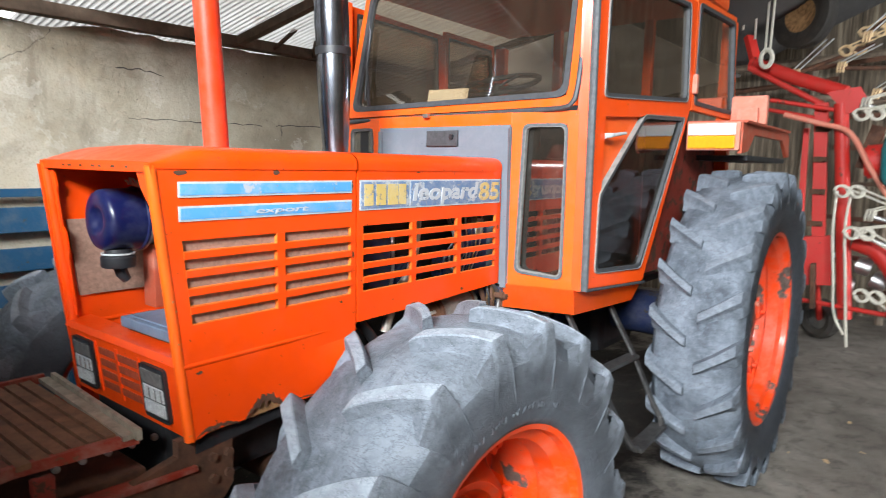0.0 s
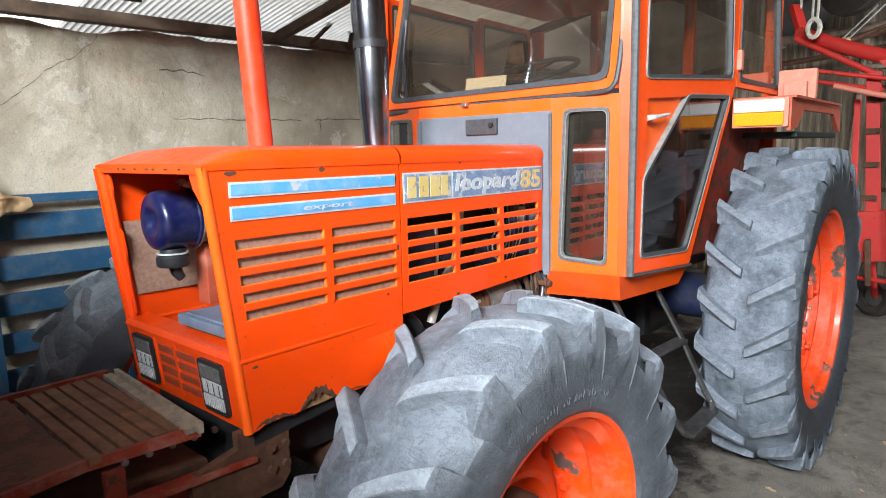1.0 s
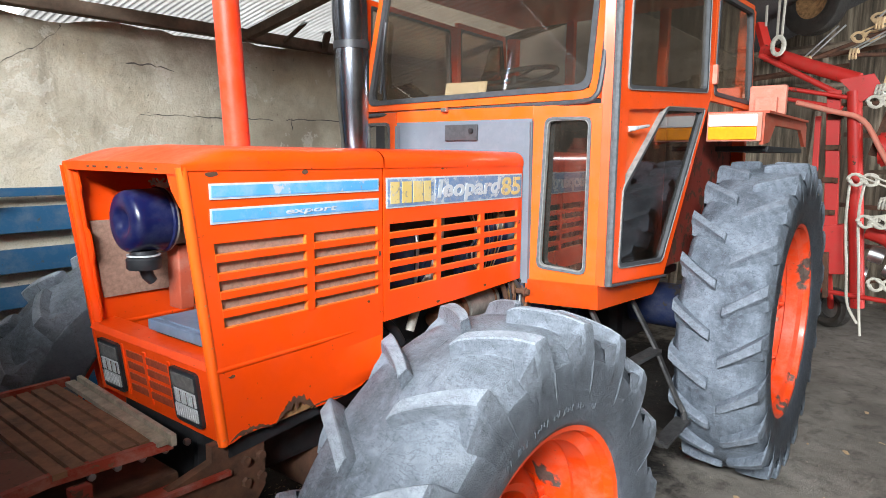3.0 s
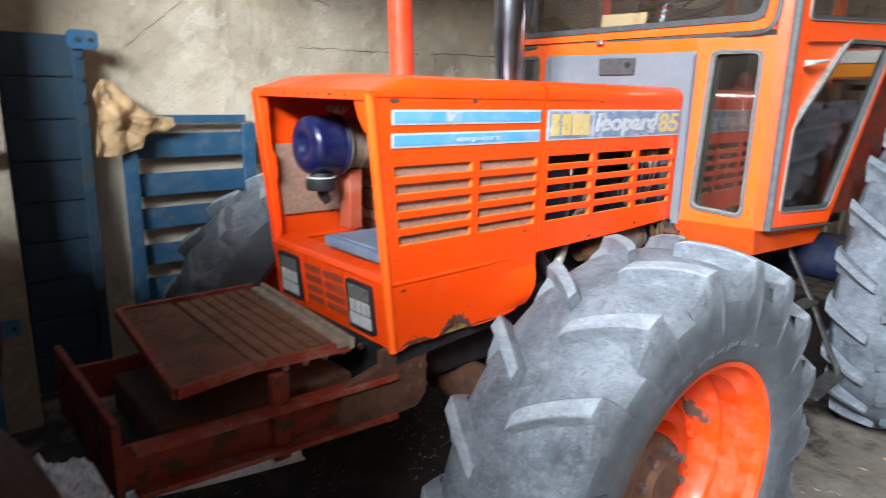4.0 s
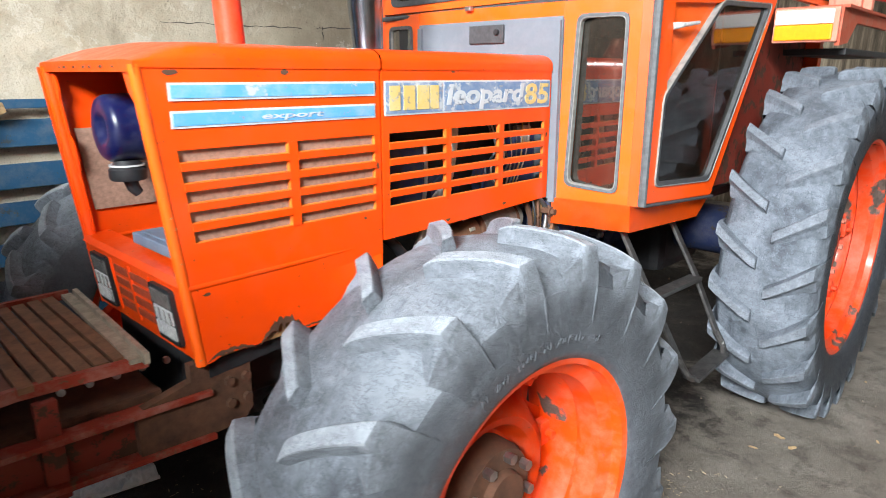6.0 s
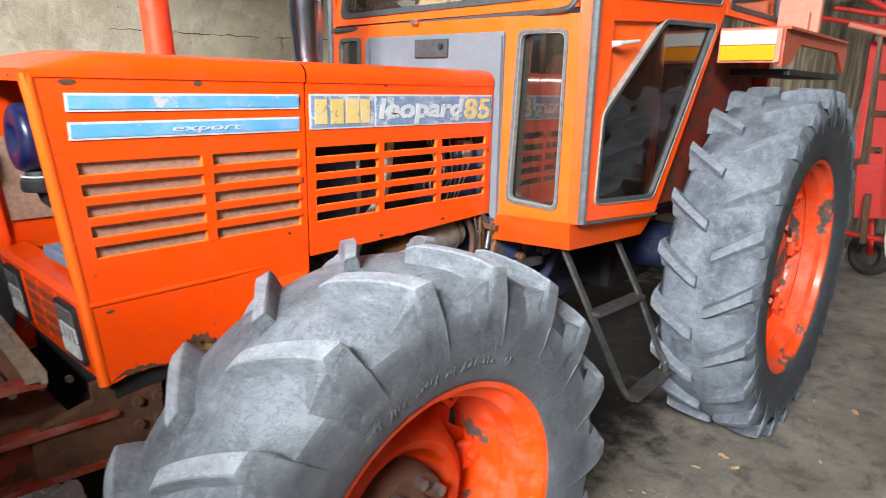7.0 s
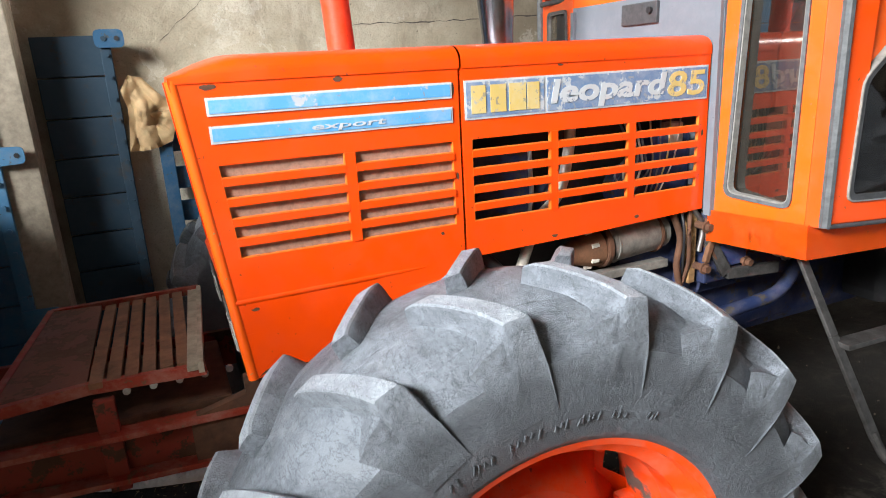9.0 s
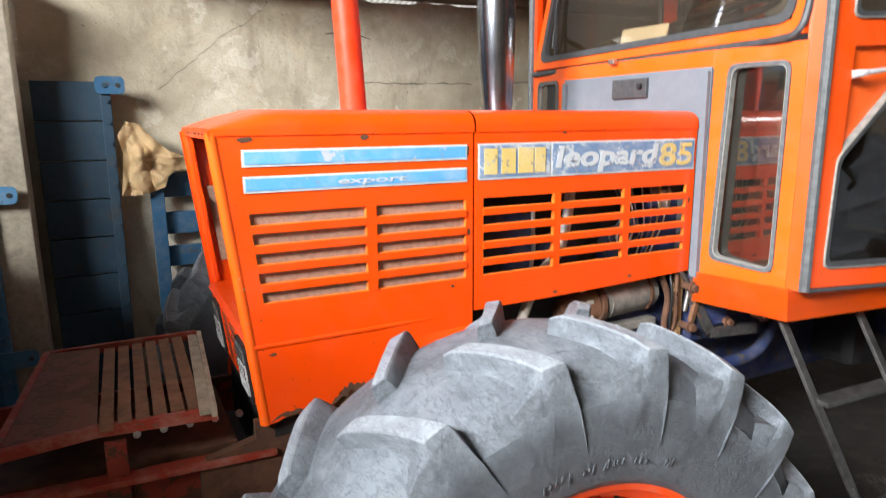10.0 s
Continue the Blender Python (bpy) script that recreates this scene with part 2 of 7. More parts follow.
SACK = simple("tan_paper_sack", (0.62, 0.44, 0.24), 0.75, 0, 0.25, 9, 0.25)
ORANGE_LENS = simple("amber_lens", (0.9, 0.3, 0.01), 0.18, 0, 0.1, 60)
WHITE_LENS = simple("white_lens", (0.8, 0.78, 0.75), 0.2, 0, 0.1, 60)
DECAL_BLUE = painted("sky_blue_sticker", (0.10, 0.33, 0.62), (0.42, 0.43, 0.46), 0.6, 0.45, 9.0, 0.09, (0.5, 0.5, 0.52), 0.0, 0.64)
DECAL_SILVER = simple("silver_sticker", (0.5, 0.5, 0.5), 0.4, 0, 0.2, 22, 0.05)
DECAL_NAVY = painted("faded_navy_sticker", (0.13, 0.2, 0.33), (0.42, 0.44, 0.46), 0.55, 0.5, 26.0, 0.12, (0.4, 0.42, 0.45), 0.0, 0.62)
DECAL_YELLOW = painted("faded_yellow_lettering", (0.55, 0.4, 0.13), (0.35, 0.34, 0.3), 0.58, 0.5, 24.0, 0.1, (0.6, 0.55, 0.4), 0.0, 0.62)
DECAL_WHITE = painted("faded_white_lettering", (0.46, 0.48, 0.5), (0.16, 0.23, 0.36), 0.665, 0.5, 30.0, 0.1, (0.4, 0.42, 0.45), 0.0, 0.6)
STRIP_TAN = simple("dull_tan_aluminium", (0.3, 0.25, 0.19), 0.5, 0.3, 0.4, 26, 0.2)
MOTOR_GREY = simple("greasy_grey_motor", (0.2, 0.185, 0.165), 0.5, 0.2, 0.45, 20, 0.2)
PALE_HOSE = simple("pale_ribbed_hose", (0.55, 0.5, 0.43), 0.4, 0.2, 0.4, 40, 0.2)
NAVY_PUMP = painted("navy_pump_paint", (0.022, 0.036, 0.12), (0.05, 0.045, 0.05), 0.6, 0.45, 12.0, 0.05, (0.2, 0.2, 0.22), 0.1)
FLAKING = simple("flaking_rust", (0.26, 0.14, 0.055), 0.9, 0, 0.65, 26, 0.6)
RADIATOR_RED = simple("dusty_red_slat", (0.24, 0.085, 0.055), 0.8, 0, 0.35, 30, 0.3)
SLOT_RED = simple("dull_red_slot", (0.30, 0.05, 0.022), 0.6, 0, 0.35, 30)
CANISTER_TAN = simple("dusty_tan_canister", (0.27, 0.2, 0.15), 0.6, 0.1, 0.5, 11, 0.15)
CLAMP_CREAM = simple("cream_clamp_metal", (0.46, 0.42, 0.35), 0.4, 0.4, 0.35, 30)
TEAL = simple("teal_plastic", (0.02, 0.22, 0.24), 0.5, 0, 0.2)


def glass_material(name, tint, rough=0.03, alpha=0.25, clear=(0.66, 0.60, 0.52), gloss=0.045):
    m, n, l, b = material(name)
    b.inputs["Base Color"].default_value = (*tint, 1)
    b.inputs["Roughness"].default_value = rough
    tr = n.new("ShaderNodeBsdfTransparent")
    tr.inputs["Color"].default_value = (*clear, 1)
    gl = n.new("ShaderNodeBsdfGlossy")
    gl.inputs["Roughness"].default_value = rough
    gl.inputs["Color"].default_value = (0.9, 0.9, 0.9, 1)
    lw = n.new("ShaderNodeLayerWeight")
    pw = n.new("ShaderNodeMath")
    pw.operation, pw.inputs[1].default_value = "POWER", 4.0
    l.new(lw.outputs["Facing"], pw.inputs[0])
    fr = n.new("ShaderNodeMath")
    fr.operation, fr.inputs[1].default_value, fr.inputs[2].default_value = "MULTIPLY_ADD", 0.85, gloss
    l.new(pw.outputs[0], fr.inputs[0])
    mx = n.new("ShaderNodeMixShader")
    l.new(fr.outputs[0], mx.inputs[0])
    l.new(tr.outputs[0], mx.inputs[1])
    l.new(gl.outputs[0], mx.inputs[2])
    df = n.new("ShaderNodeBsdfDiffuse")
    df.inputs["Color"].default_value = (*tint, 1)
    dust = noise_node(n, l, 9.0, 9.0, 0.75, stretch=(1, 1, 0.35), distort=0.5)
    mx2 = n.new("ShaderNodeMixShader")
    l.new(ramp(n, l, dust, [(0.35, grey(alpha * 0.35)), (0.75, grey(alpha))]), mx2.inputs[0])
    l.new(mx.outputs[0], mx2.inputs[1])
    l.new(df.outputs[0], mx2.inputs[2])
    l.new(mx2.outputs[0], n["Material Output"].inputs[0])
    return m


GLASS = glass_material("dusty_window_glass", (0.32, 0.265, 0.2), 0.02, 0.05, gloss=0.075)
# darker and more reflective than the other panes, to show the hood's reflection
QUARTER_GLASS = glass_material("reflective_quarter_glass", (0.3, 0.27, 0.22), 0.015, 0.04, (0.55, 0.5, 0.44), 0.15)
# lower door glass, darkened to put the dim cab interior into it
SHADE_GLASS = glass_material("shade_darkened_door_glass", (0.2, 0.17, 0.13), 0.03, 0.03, (0.3, 0.27, 0.23))


def wall_material():
    """Old lime render over blockwork: blotches, damp bands, scraped pale chips, grime spots and course lines."""
    m, n, l, b = material("stained_render")
    a = noise_node(n, l, 0.9, 8.0, 0.6)
    c = ramp(n, l, a, [(0.30, (0.19, 0.155, 0.108)), (0.43, (0.34, 0.295, 0.215)), (0.55, (0.475, 0.425, 0.335)), (0.72, (0.60, 0.555, 0.465))])
    st = noise_node(n, l, 2.4, 9.0, 0.72, stretch=(1, 1, 0.6), distort=0.5)
    c = mix(n, l, ramp(n, l, st, [(0.50, grey(0)), (0.64, grey(0.75))]), c, (0.21, 0.175, 0.125))
    yel = noise_node(n, l, 1.7, 7.0, 0.6)
    c = mix(n, l, ramp(n, l, yel, [(0.52, grey(0)), (0.7, grey(0.5))]), c, (0.5, 0.40, 0.25))
    # patches where the top coat has come off, with a crisp edge
    off = noise_node(n, l, 4.2, 12.0, 0.66, distort=0.3)
    c = mix(n, l, ramp(n, l, off, [(0.585, grey(0)), (0.60, grey(0.28)), (0.66, grey(0.12))]), c, (0.66, 0.62, 0.54))
    chip = noise_node(n, l, 11.0, 6.0, 0.62, stretch=(1, 1, 1.5), distort=0.35)
    c = mix(n, l, ramp(n, l, chip, [(0.70, grey(0)), (0.71, grey(0.7))]), c, (0.8, 0.77, 0.7))
    c = mix(n, l, ramp(n, l, chip, [(0.685, grey(0)), (0.694, grey(0.5)), (0.70, grey(0))]), c, (0.16, 0.13, 0.1))
    p = noise_node(n, l, 6.0, 10.0, 0.82, distort=1.4)
    c = mix(n, l, ramp(n, l, p, [(0.30, grey(0.9)), (0.37, grey(0))]), c, (0.075, 0.06, 0.045))
    spot = noise_node(n, l, 30.0, 4.0, 0.6)
    c = mix(n, l, ramp(n, l, spot, [(0.29, grey(0.8)), (0.33, grey(0))]), c, (0.1, 0.08, 0.06))
    q = noise_node(n, l, 90.0, 6.0, 0.7)
    c = mix(n, l, ramp(n, l, q, [(0.36, grey(0.35)), (0.5, grey(0))]), c, (0.2, 0.165, 0.125))
    l.new(c, b.inputs["Base Color"])
    b.inputs["Roughness"].default_value = 0.93
    total = None
    for h, k in ((chip, 0.5), (off, 0.7), (noise_node(n, l, 4.0, 5.0, 0.6), 1.4), (q, 0.12), (p, 0.5)):
        ad = n.new("ShaderNodeMath")
        ad.operation, ad.inputs[1].default_value = "MULTIPLY_ADD", k
        l.new(h, ad.inputs[0])
        if total:
            l.new(total, ad.inputs[2])
        total = ad.outputs[0]
    bump(n, l, total, 0.7, 0.022, b)
    return m


def floor_material():
    m, n, l, b = material("dirty_concrete")
    a = noise_node(n, l, 1.3, 10.0, 0.68)
    c = ramp(n, l, a, [(0.3, (0.085, 0.07, 0.055)), (0.52, (0.17, 0.148, 0.122)), (0.72, (0.27, 0.245, 0.21))])
    g = noise_node(n, l, 7.0, 9.0, 0.75, distort=0.4)
    c = mix(n, l, ramp(n, l, g, [(0.36, grey(0.7)), (0.5, grey(0))]), c, (0.05, 0.04, 0.03))
    f = noise_node(n, l, 45.0, 8.0, 0.8)
    c = mix(n, l, ramp(n, l, f, [(0.58, grey(0)), (0.70, grey(0.6))]), c, (0.28, 0.25, 0.2))
    # trodden earth with chaff where the machines stand, darkened for the shade under them
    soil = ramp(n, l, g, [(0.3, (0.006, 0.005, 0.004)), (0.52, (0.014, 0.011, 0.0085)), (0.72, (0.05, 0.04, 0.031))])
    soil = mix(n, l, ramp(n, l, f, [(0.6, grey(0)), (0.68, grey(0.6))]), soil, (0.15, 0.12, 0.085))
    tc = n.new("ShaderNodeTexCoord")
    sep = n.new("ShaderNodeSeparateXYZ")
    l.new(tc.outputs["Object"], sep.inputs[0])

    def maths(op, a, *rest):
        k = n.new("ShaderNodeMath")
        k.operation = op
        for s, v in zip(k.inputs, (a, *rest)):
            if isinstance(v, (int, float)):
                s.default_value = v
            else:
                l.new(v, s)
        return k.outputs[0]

    # mask round the tractor: earth and painted shade inside, concrete outside
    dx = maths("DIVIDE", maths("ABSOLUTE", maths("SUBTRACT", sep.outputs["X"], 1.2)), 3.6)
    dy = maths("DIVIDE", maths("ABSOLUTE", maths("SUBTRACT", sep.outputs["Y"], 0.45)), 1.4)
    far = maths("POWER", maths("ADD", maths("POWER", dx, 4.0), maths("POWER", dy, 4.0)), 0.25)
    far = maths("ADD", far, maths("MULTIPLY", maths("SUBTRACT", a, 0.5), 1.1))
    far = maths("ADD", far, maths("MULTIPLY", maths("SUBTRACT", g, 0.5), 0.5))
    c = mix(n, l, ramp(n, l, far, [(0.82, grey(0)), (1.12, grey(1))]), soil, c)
    l.new(c, b.inputs["Base Color"])
    l.new(ramp(n, l, a, [(0.4, grey(0.95)), (0.7, grey(0.62))]), b.inputs["Roughness"])
    ad = n.new("ShaderNodeMath")
    ad.operation = "ADD"
    l.new(f, ad.inputs[0])
    l.new(g, ad.inputs[1])
    bump(n, l, ad.outputs[0], 0.6, 0.014, b)
    return m


CORRUGATION = 0.042             # pitch of the corrugated sheets


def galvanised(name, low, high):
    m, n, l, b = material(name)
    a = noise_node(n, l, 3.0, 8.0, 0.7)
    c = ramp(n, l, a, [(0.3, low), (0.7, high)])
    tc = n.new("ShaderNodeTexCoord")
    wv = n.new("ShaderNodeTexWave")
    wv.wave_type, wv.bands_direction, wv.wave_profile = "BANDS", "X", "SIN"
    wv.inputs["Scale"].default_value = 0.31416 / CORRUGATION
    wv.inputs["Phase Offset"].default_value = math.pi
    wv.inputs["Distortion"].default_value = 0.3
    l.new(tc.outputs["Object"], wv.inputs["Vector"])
    # dark bands across x put the shade of the furrows into the colour
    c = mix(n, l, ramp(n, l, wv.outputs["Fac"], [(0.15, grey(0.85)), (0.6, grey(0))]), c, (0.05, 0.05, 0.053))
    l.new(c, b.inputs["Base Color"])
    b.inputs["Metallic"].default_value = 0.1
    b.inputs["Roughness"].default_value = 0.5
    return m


def roof_sheet():
    """Weathered pale corrugated sheet, made translucent to brighten its underside, with furrow shade painted in bands.
    """
    m, n, l, b = material("weathered_roof_sheet")
    c = ramp(n, l, noise_node(n, l, 2.6, 8.0, 0.7), [(0.3, (0.5, 0.5, 0.5)), (0.7, (0.82, 0.83, 0.85))])
    spots = noise_node(n, l, 9.0, 6.0, 0.7, stretch=(1, 0.25, 1))
    c = mix(n, l, ramp(n, l, spots, [(0.60, grey(0)), (0.70, grey(0.7))]), c, (0.3, 0.22, 0.16))
    tc = n.new("ShaderNodeTexCoord")
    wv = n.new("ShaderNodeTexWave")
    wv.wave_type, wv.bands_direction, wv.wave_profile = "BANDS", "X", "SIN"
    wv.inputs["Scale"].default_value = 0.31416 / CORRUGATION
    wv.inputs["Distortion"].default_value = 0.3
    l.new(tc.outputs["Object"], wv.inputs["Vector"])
    # dark bands paint the shade of the furrows
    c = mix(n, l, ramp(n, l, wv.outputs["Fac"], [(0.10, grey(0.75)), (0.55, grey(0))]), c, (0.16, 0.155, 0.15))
    l.new(c, b.inputs["Base Color"])
    b.inputs["Roughness"].default_value = 0.5
    # translucency added so the underside looks lit
    tr = n.new("ShaderNodeBsdfTranslucent")
    l.new(c, tr.inputs["Color"])
    mx = n.new("ShaderNodeMixShader")
    mx.inputs[0].default_value = 0.75
    l.new(b.outputs[0], mx.inputs[1])
    l.new(tr.outputs[0], mx.inputs[2])
    l.new(mx.outputs[0], n["Material Output"].inputs[0])
    return m


def boards_material():
    m, n, l, b = material("weathered_boards")
    a = noise_node(n, l, 5.0, 9.0, 0.7, stretch=(1, 3, 0.15))
    c = ramp(n, l, a, [(0.34, (0.03, 0.023, 0.016)), (0.5, (0.13, 0.1, 0.068)), (0.66, (0.32, 0.26, 0.185))])
    l.new(c, b.inputs["Base Color"])
    b.inputs["Roughness"].default_value = 0.9
    bump(n, l, a, 0.4, 0.01, b)
    return m


WALL, FLOOR, BOARDS = wall_material(), floor_material(), boards_material()
ROOF_PALE = roof_sheet()
DARK_GALV = galvanised("dark_roof_sheet", (0.05, 0.042, 0.035), (0.14, 0.12, 0.1))


# ---- mesh helpers ----
def add_box(bm, centre, size, rot=None, bevel=0.0):
    made = bmesh.ops.create_cube(bm, size=1.0)["verts"]
    m = Matrix.Translation(centre) @ (rot.to_4x4() if rot else Matrix()) @ Matrix.Diagonal((*size, 1))
    bmesh.ops.transform(bm, matrix=m, verts=made)
    if bevel:
        edges = {e for v in made for e in v.link_edges}
        bmesh.ops.bevel(bm, geom=list(edges), offset=bevel, segments=2, affect="EDGES", profile=0.6)


def bar_between(bm, a, b, w, h, bevel=0.0):
    a, b = Vector(a), Vector(b)
    d = b - a
    q = d.to_track_quat("X", "Z")
    add_box(bm, (a + b) / 2, (d.length, w, h), q.to_matrix(), bevel)


def add_cyl(bm, a, b, r1, r2=None, seg=24, bevel=0.0):
    a, b = Vector(a), Vector(b)
    d = b - a
    r2 = r1 if r2 is None else r2
    made = bmesh.ops.create_cone(bm, cap_ends=True, segments=seg, radius1=r1, radius2=r2, depth=d.length)["verts"]
    m = Matrix.Translation((a + b) / 2) @ d.to_track_quat("Z", "Y").to_matrix().to_4x4()
    bmesh.ops.transform(bm, matrix=m, verts=made)
    if bevel:
        edges = [e for e in {e for v in made for e in v.link_edges} if max(len(f.verts) for f in e.link_faces) > 4]
        bmesh.ops.bevel(bm, geom=edges, offset=bevel, segments=2, affect="EDGES")


def add_tube(bm, points, r, seg=8):
    """A round bar along a run of points."""
    pts = [Vector(p) for p in points]
    rings = []
    up = Vector((0.13, 0.21, 1)).normalized()
    for i, p in enumerate(pts):
        d = (pts[min(i + 1, len(pts) - 1)] - pts[max(i - 1, 0)]).normalized()
        u = d.cross(up)
        if u.length < 0.05:
            u = d.cross(Vector((1, 0, 0)))
        u.normalize()
        w = d.cross(u)
        rr = r[i] if isinstance(r, (list, tuple)) else r
        rings.append([bm.verts.new(p + rr * (math.cos(t) * u + math.sin(t) * w)) for t in (2 * math.pi * k / seg for k in range(seg))])
    for a, b in zip(rings, rings[1:]):
        for k in range(seg):
            bm.faces.new((a[k], a[(k + 1) % seg], b[(k + 1) % seg], b[k]))
    bm.faces.new(list(reversed(rings[0])))
    bm.faces.new(rings[-1])


def smooth_path(points, steps=6):
    """Points of a Catmull-Rom run through the given ones."""
    p = [Vector(q) for q in points]
    p = [p[0] * 2 - p[1]] + p + [p[-1] * 2 - p[-2]]
    out = []
    for i in range(1, len(p) - 2):
        for k in range(steps):
            t = k / steps
            out.append(0.5 * ((2 * p[i]) + (p[i + 1] - p[i - 1]) * t + (2 * p[i - 1] - 5 * p[i] + 4 * p[i + 1] - p[i + 2]) * t * t
                              + (3 * p[i] - p[i - 1] - 3 * p[i + 1] + p[i + 2]) * t ** 3))
    return out + [p[-2]]


def add_prism(bm, outline, depth, place):
    """Extrude a closed 2D outline; place maps (u, v, w) to a point, w from 0 to depth."""
    lo = [bm.verts.new(place(u, v, 0)) for u, v in outline]
    hi = [bm.verts.new(place(u, v, depth)) for u, v in outline]
    bm.faces.new(lo)
    bm.faces.new(list(reversed(hi)))
    k = len(lo)
    for i in range(k):
        bm.faces.new((lo[i], hi[i], hi[(i + 1) % k], lo[(i + 1) % k]))


def add_lathe(bm, profile, seg, closed=False):
    """Turn a profile of (radius, along) round the y axis."""
    rings = [[bm.verts.new((r * math.sin(t), y, r * math.cos(t))) for t in (2 * math.pi * k / seg for k in range(seg))] for r, y in profile]
    pairs = list(zip(rings, rings[1:])) + ([(rings[-1], rings[0])] if closed else [])
    for a, b in pairs:
        for k in range(seg):
            bm.faces.new((a[k], a[(k + 1) % seg], b[(k + 1) % seg], b[k]))


def add_frame(bm, outer, inner, depth, place):
    """A ring between two outlines of equal count, with depth."""
    k = len(outer)
    o0 = [bm.verts.new(place(u, v, 0)) for u, v in outer]
    o1 = [bm.verts.new(place(u, v, depth)) for u, v in outer]
    i0 = [bm.verts.new(place(u, v, 0)) for u, v in inner]
    i1 = [bm.verts.new(place(u, v, depth)) for u, v in inner]
    for a in range(k):
        b = (a + 1) % k
        bm.faces.new((o0[a], o0[b], i0[b], i0[a]))
        bm.faces.new((o1[b], o1[a], i1[a], i1[b]))
        bm.faces.new((o0[b], o0[a], o1[a], o1[b]))
        bm.faces.new((i0[a], i0[b], i1[b], i1[a]))


def inset(outline, d):
    """The outline moved inwards by d (d may be a list, one for each side)."""
    k = len(outline)
    area = sum(outline[i][0] * outline[(i + 1) % k][1] - outline[(i + 1) % k][0] * outline[i][1] for i in range(k))
    s = 1 if area > 0 else -1
    out = []
    for i in range(k):
        p0, p1, p2 = Vector(outline[i - 1]), Vector(outline[i]), Vector(outline[(i + 1) % k])
        a, b = (p1 - p0).normalized(), (p2 - p1).normalized()
        na, nb = Vector((-a.y, a.x)) * s, Vector((-b.y, b.x)) * s
        da, db = (d[i - 1], d[i]) if isinstance(d, (list, tuple)) else (d, d)
        det = na.x * nb.y - na.y * nb.x
        if abs(det) < 1e-4:
            out.append(tuple(p1 + na * da))
            continue
        ca, cb = na.dot(p1) + da, nb.dot(p1) + db
        out.append(((ca * nb.y - cb * na.y) / det, (na.x * cb - nb.x * ca) / det))
    return out


def rounded(outline, r, seg=4):
    """The outline with its corners rounded."""
    k, out = len(outline), []
    for i in range(k):
        p0, p1, p2 = Vector(outline[i - 1]), Vector(outline[i]), Vector(outline[(i + 1) % k])
        rr = min(r, (p0 - p1).length * 0.45, (p2 - p1).length * 0.45)
        a, b = p1 + (p0 - p1).normalized() * rr, p1 + (p2 - p1).normalized() * rr
        for s in range(seg + 1):
            t = s / seg
            out.append(tuple((1 - t) ** 2 * a + 2 * t * (1 - t) * p1 + t * t * b))
    return out


def part(name, bm, mat, parent=None, label="", shade=False, at=None):
    bmesh.ops.recalc_face_normals(bm, faces=bm.faces)
    me = bpy.data.meshes.new(name)
    bm.to_mesh(me)
    bm.free()
    me.materials.append(mat)
    if shade:
        me.shade_smooth()
        me.set_sharp_from_angle(angle=radians(38))
    ob = new(name, me)
    if parent:
        ob.parent = parent
    if at is not None:
        ob.matrix_basis = at
    if label:
        tagged(ob, label)
    return ob


def box_part(name, centre, size, mat, parent=None, label="", bevel=0.004, rot=None):
    bm = bmesh.new()
    add_box(bm, centre, size, rot, bevel)
    return part(name, bm, mat, parent, label)


def thing(name, label, category, group="", place=None):
    ob = new(name)
    ob.empty_display_size = 0.1
    if place is not None:
        ob.matrix_basis = place
    return tagged(ob, label, category, group)


def structure(ob, label="", category=""):
    return tagged(ob, label, category, kind="structure")


# ---- the shed ----
bm = bmesh.new()
bmesh.ops.create_grid(bm, x_segments=2, y_segments=2, size=150)
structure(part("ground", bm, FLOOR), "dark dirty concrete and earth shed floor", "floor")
WALL_Y, WALL_TOP = 2.0, 2.43
random.seed(11)
bm = bmesh.new()
xs = [-5.6 + 0.09 * k for k in range(int(13.2 / 0.09) + 1)]
tops = [WALL_TOP + 0.018 * min(2.0, max(-2.0, x)) - 0.045 * math.exp(-((x + 0.02) / 0.12) ** 2) + 0.03 * noise.noise(Vector((x * 2.1, 0, 0))) + random.uniform(-0.012, 0.012) for x in xs]
fr = [bm.verts.new((x, WALL_Y, z)) for x, z in zip(xs, tops)]
bk = [bm.verts.new((x, WALL_Y + 0.2, z + random.uniform(-0.01, 0.01))) for x, z in zip(xs, tops)]
f0 = [bm.verts.new((x, WALL_Y, 0)) for x in xs]
b0 = [bm.verts.new((x, WALL_Y + 0.2, 0)) for x in xs]
for i in range(len(xs) - 1):
    bm.faces.new((fr[i], fr[i + 1], bk[i + 1], bk[i]))
    bm.faces.new((f0[i], f0[i + 1], fr[i + 1], fr[i]))
    bm.faces.new((bk[i], bk[i + 1], b0[i + 1], b0[i]))
wall_back = structure(part("wall_back", bm, WALL), "stained grey-brown rendered block wall with a crack", "wall")


def groove(name, pts, width):
    """An uneven crack as a dark strip just proud of the back wall, its inner shade painted."""
    bm = bmesh.new()
    run = []
    for (x0, z0), (x1, z1) in zip(pts, pts[1:]):
        for k in range(6):
            f = k / 6
            run.append((x0 + (x1 - x0) * f + random.uniform(-0.006, 0.006), z0 + (z1 - z0) * f + random.uniform(-0.006, 0.006)))
    lo, hi = [], []
    for x, z in run:
        h = width * random.uniform(0.3, 1.0)
        lo.append(bm.verts.new((x - h * 0.4, WALL_Y - 0.0015, z - h)))
        hi.append(bm.verts.new((x + h * 0.4, WALL_Y - 0.0015, z + h)))
    for i in range(len(run) - 1):
        bm.faces.new((lo[i], lo[i + 1], hi[i + 1], hi[i]))
    return part(name, bm, CRACK, wall_back, "thin dark strip for the shade in a crack")


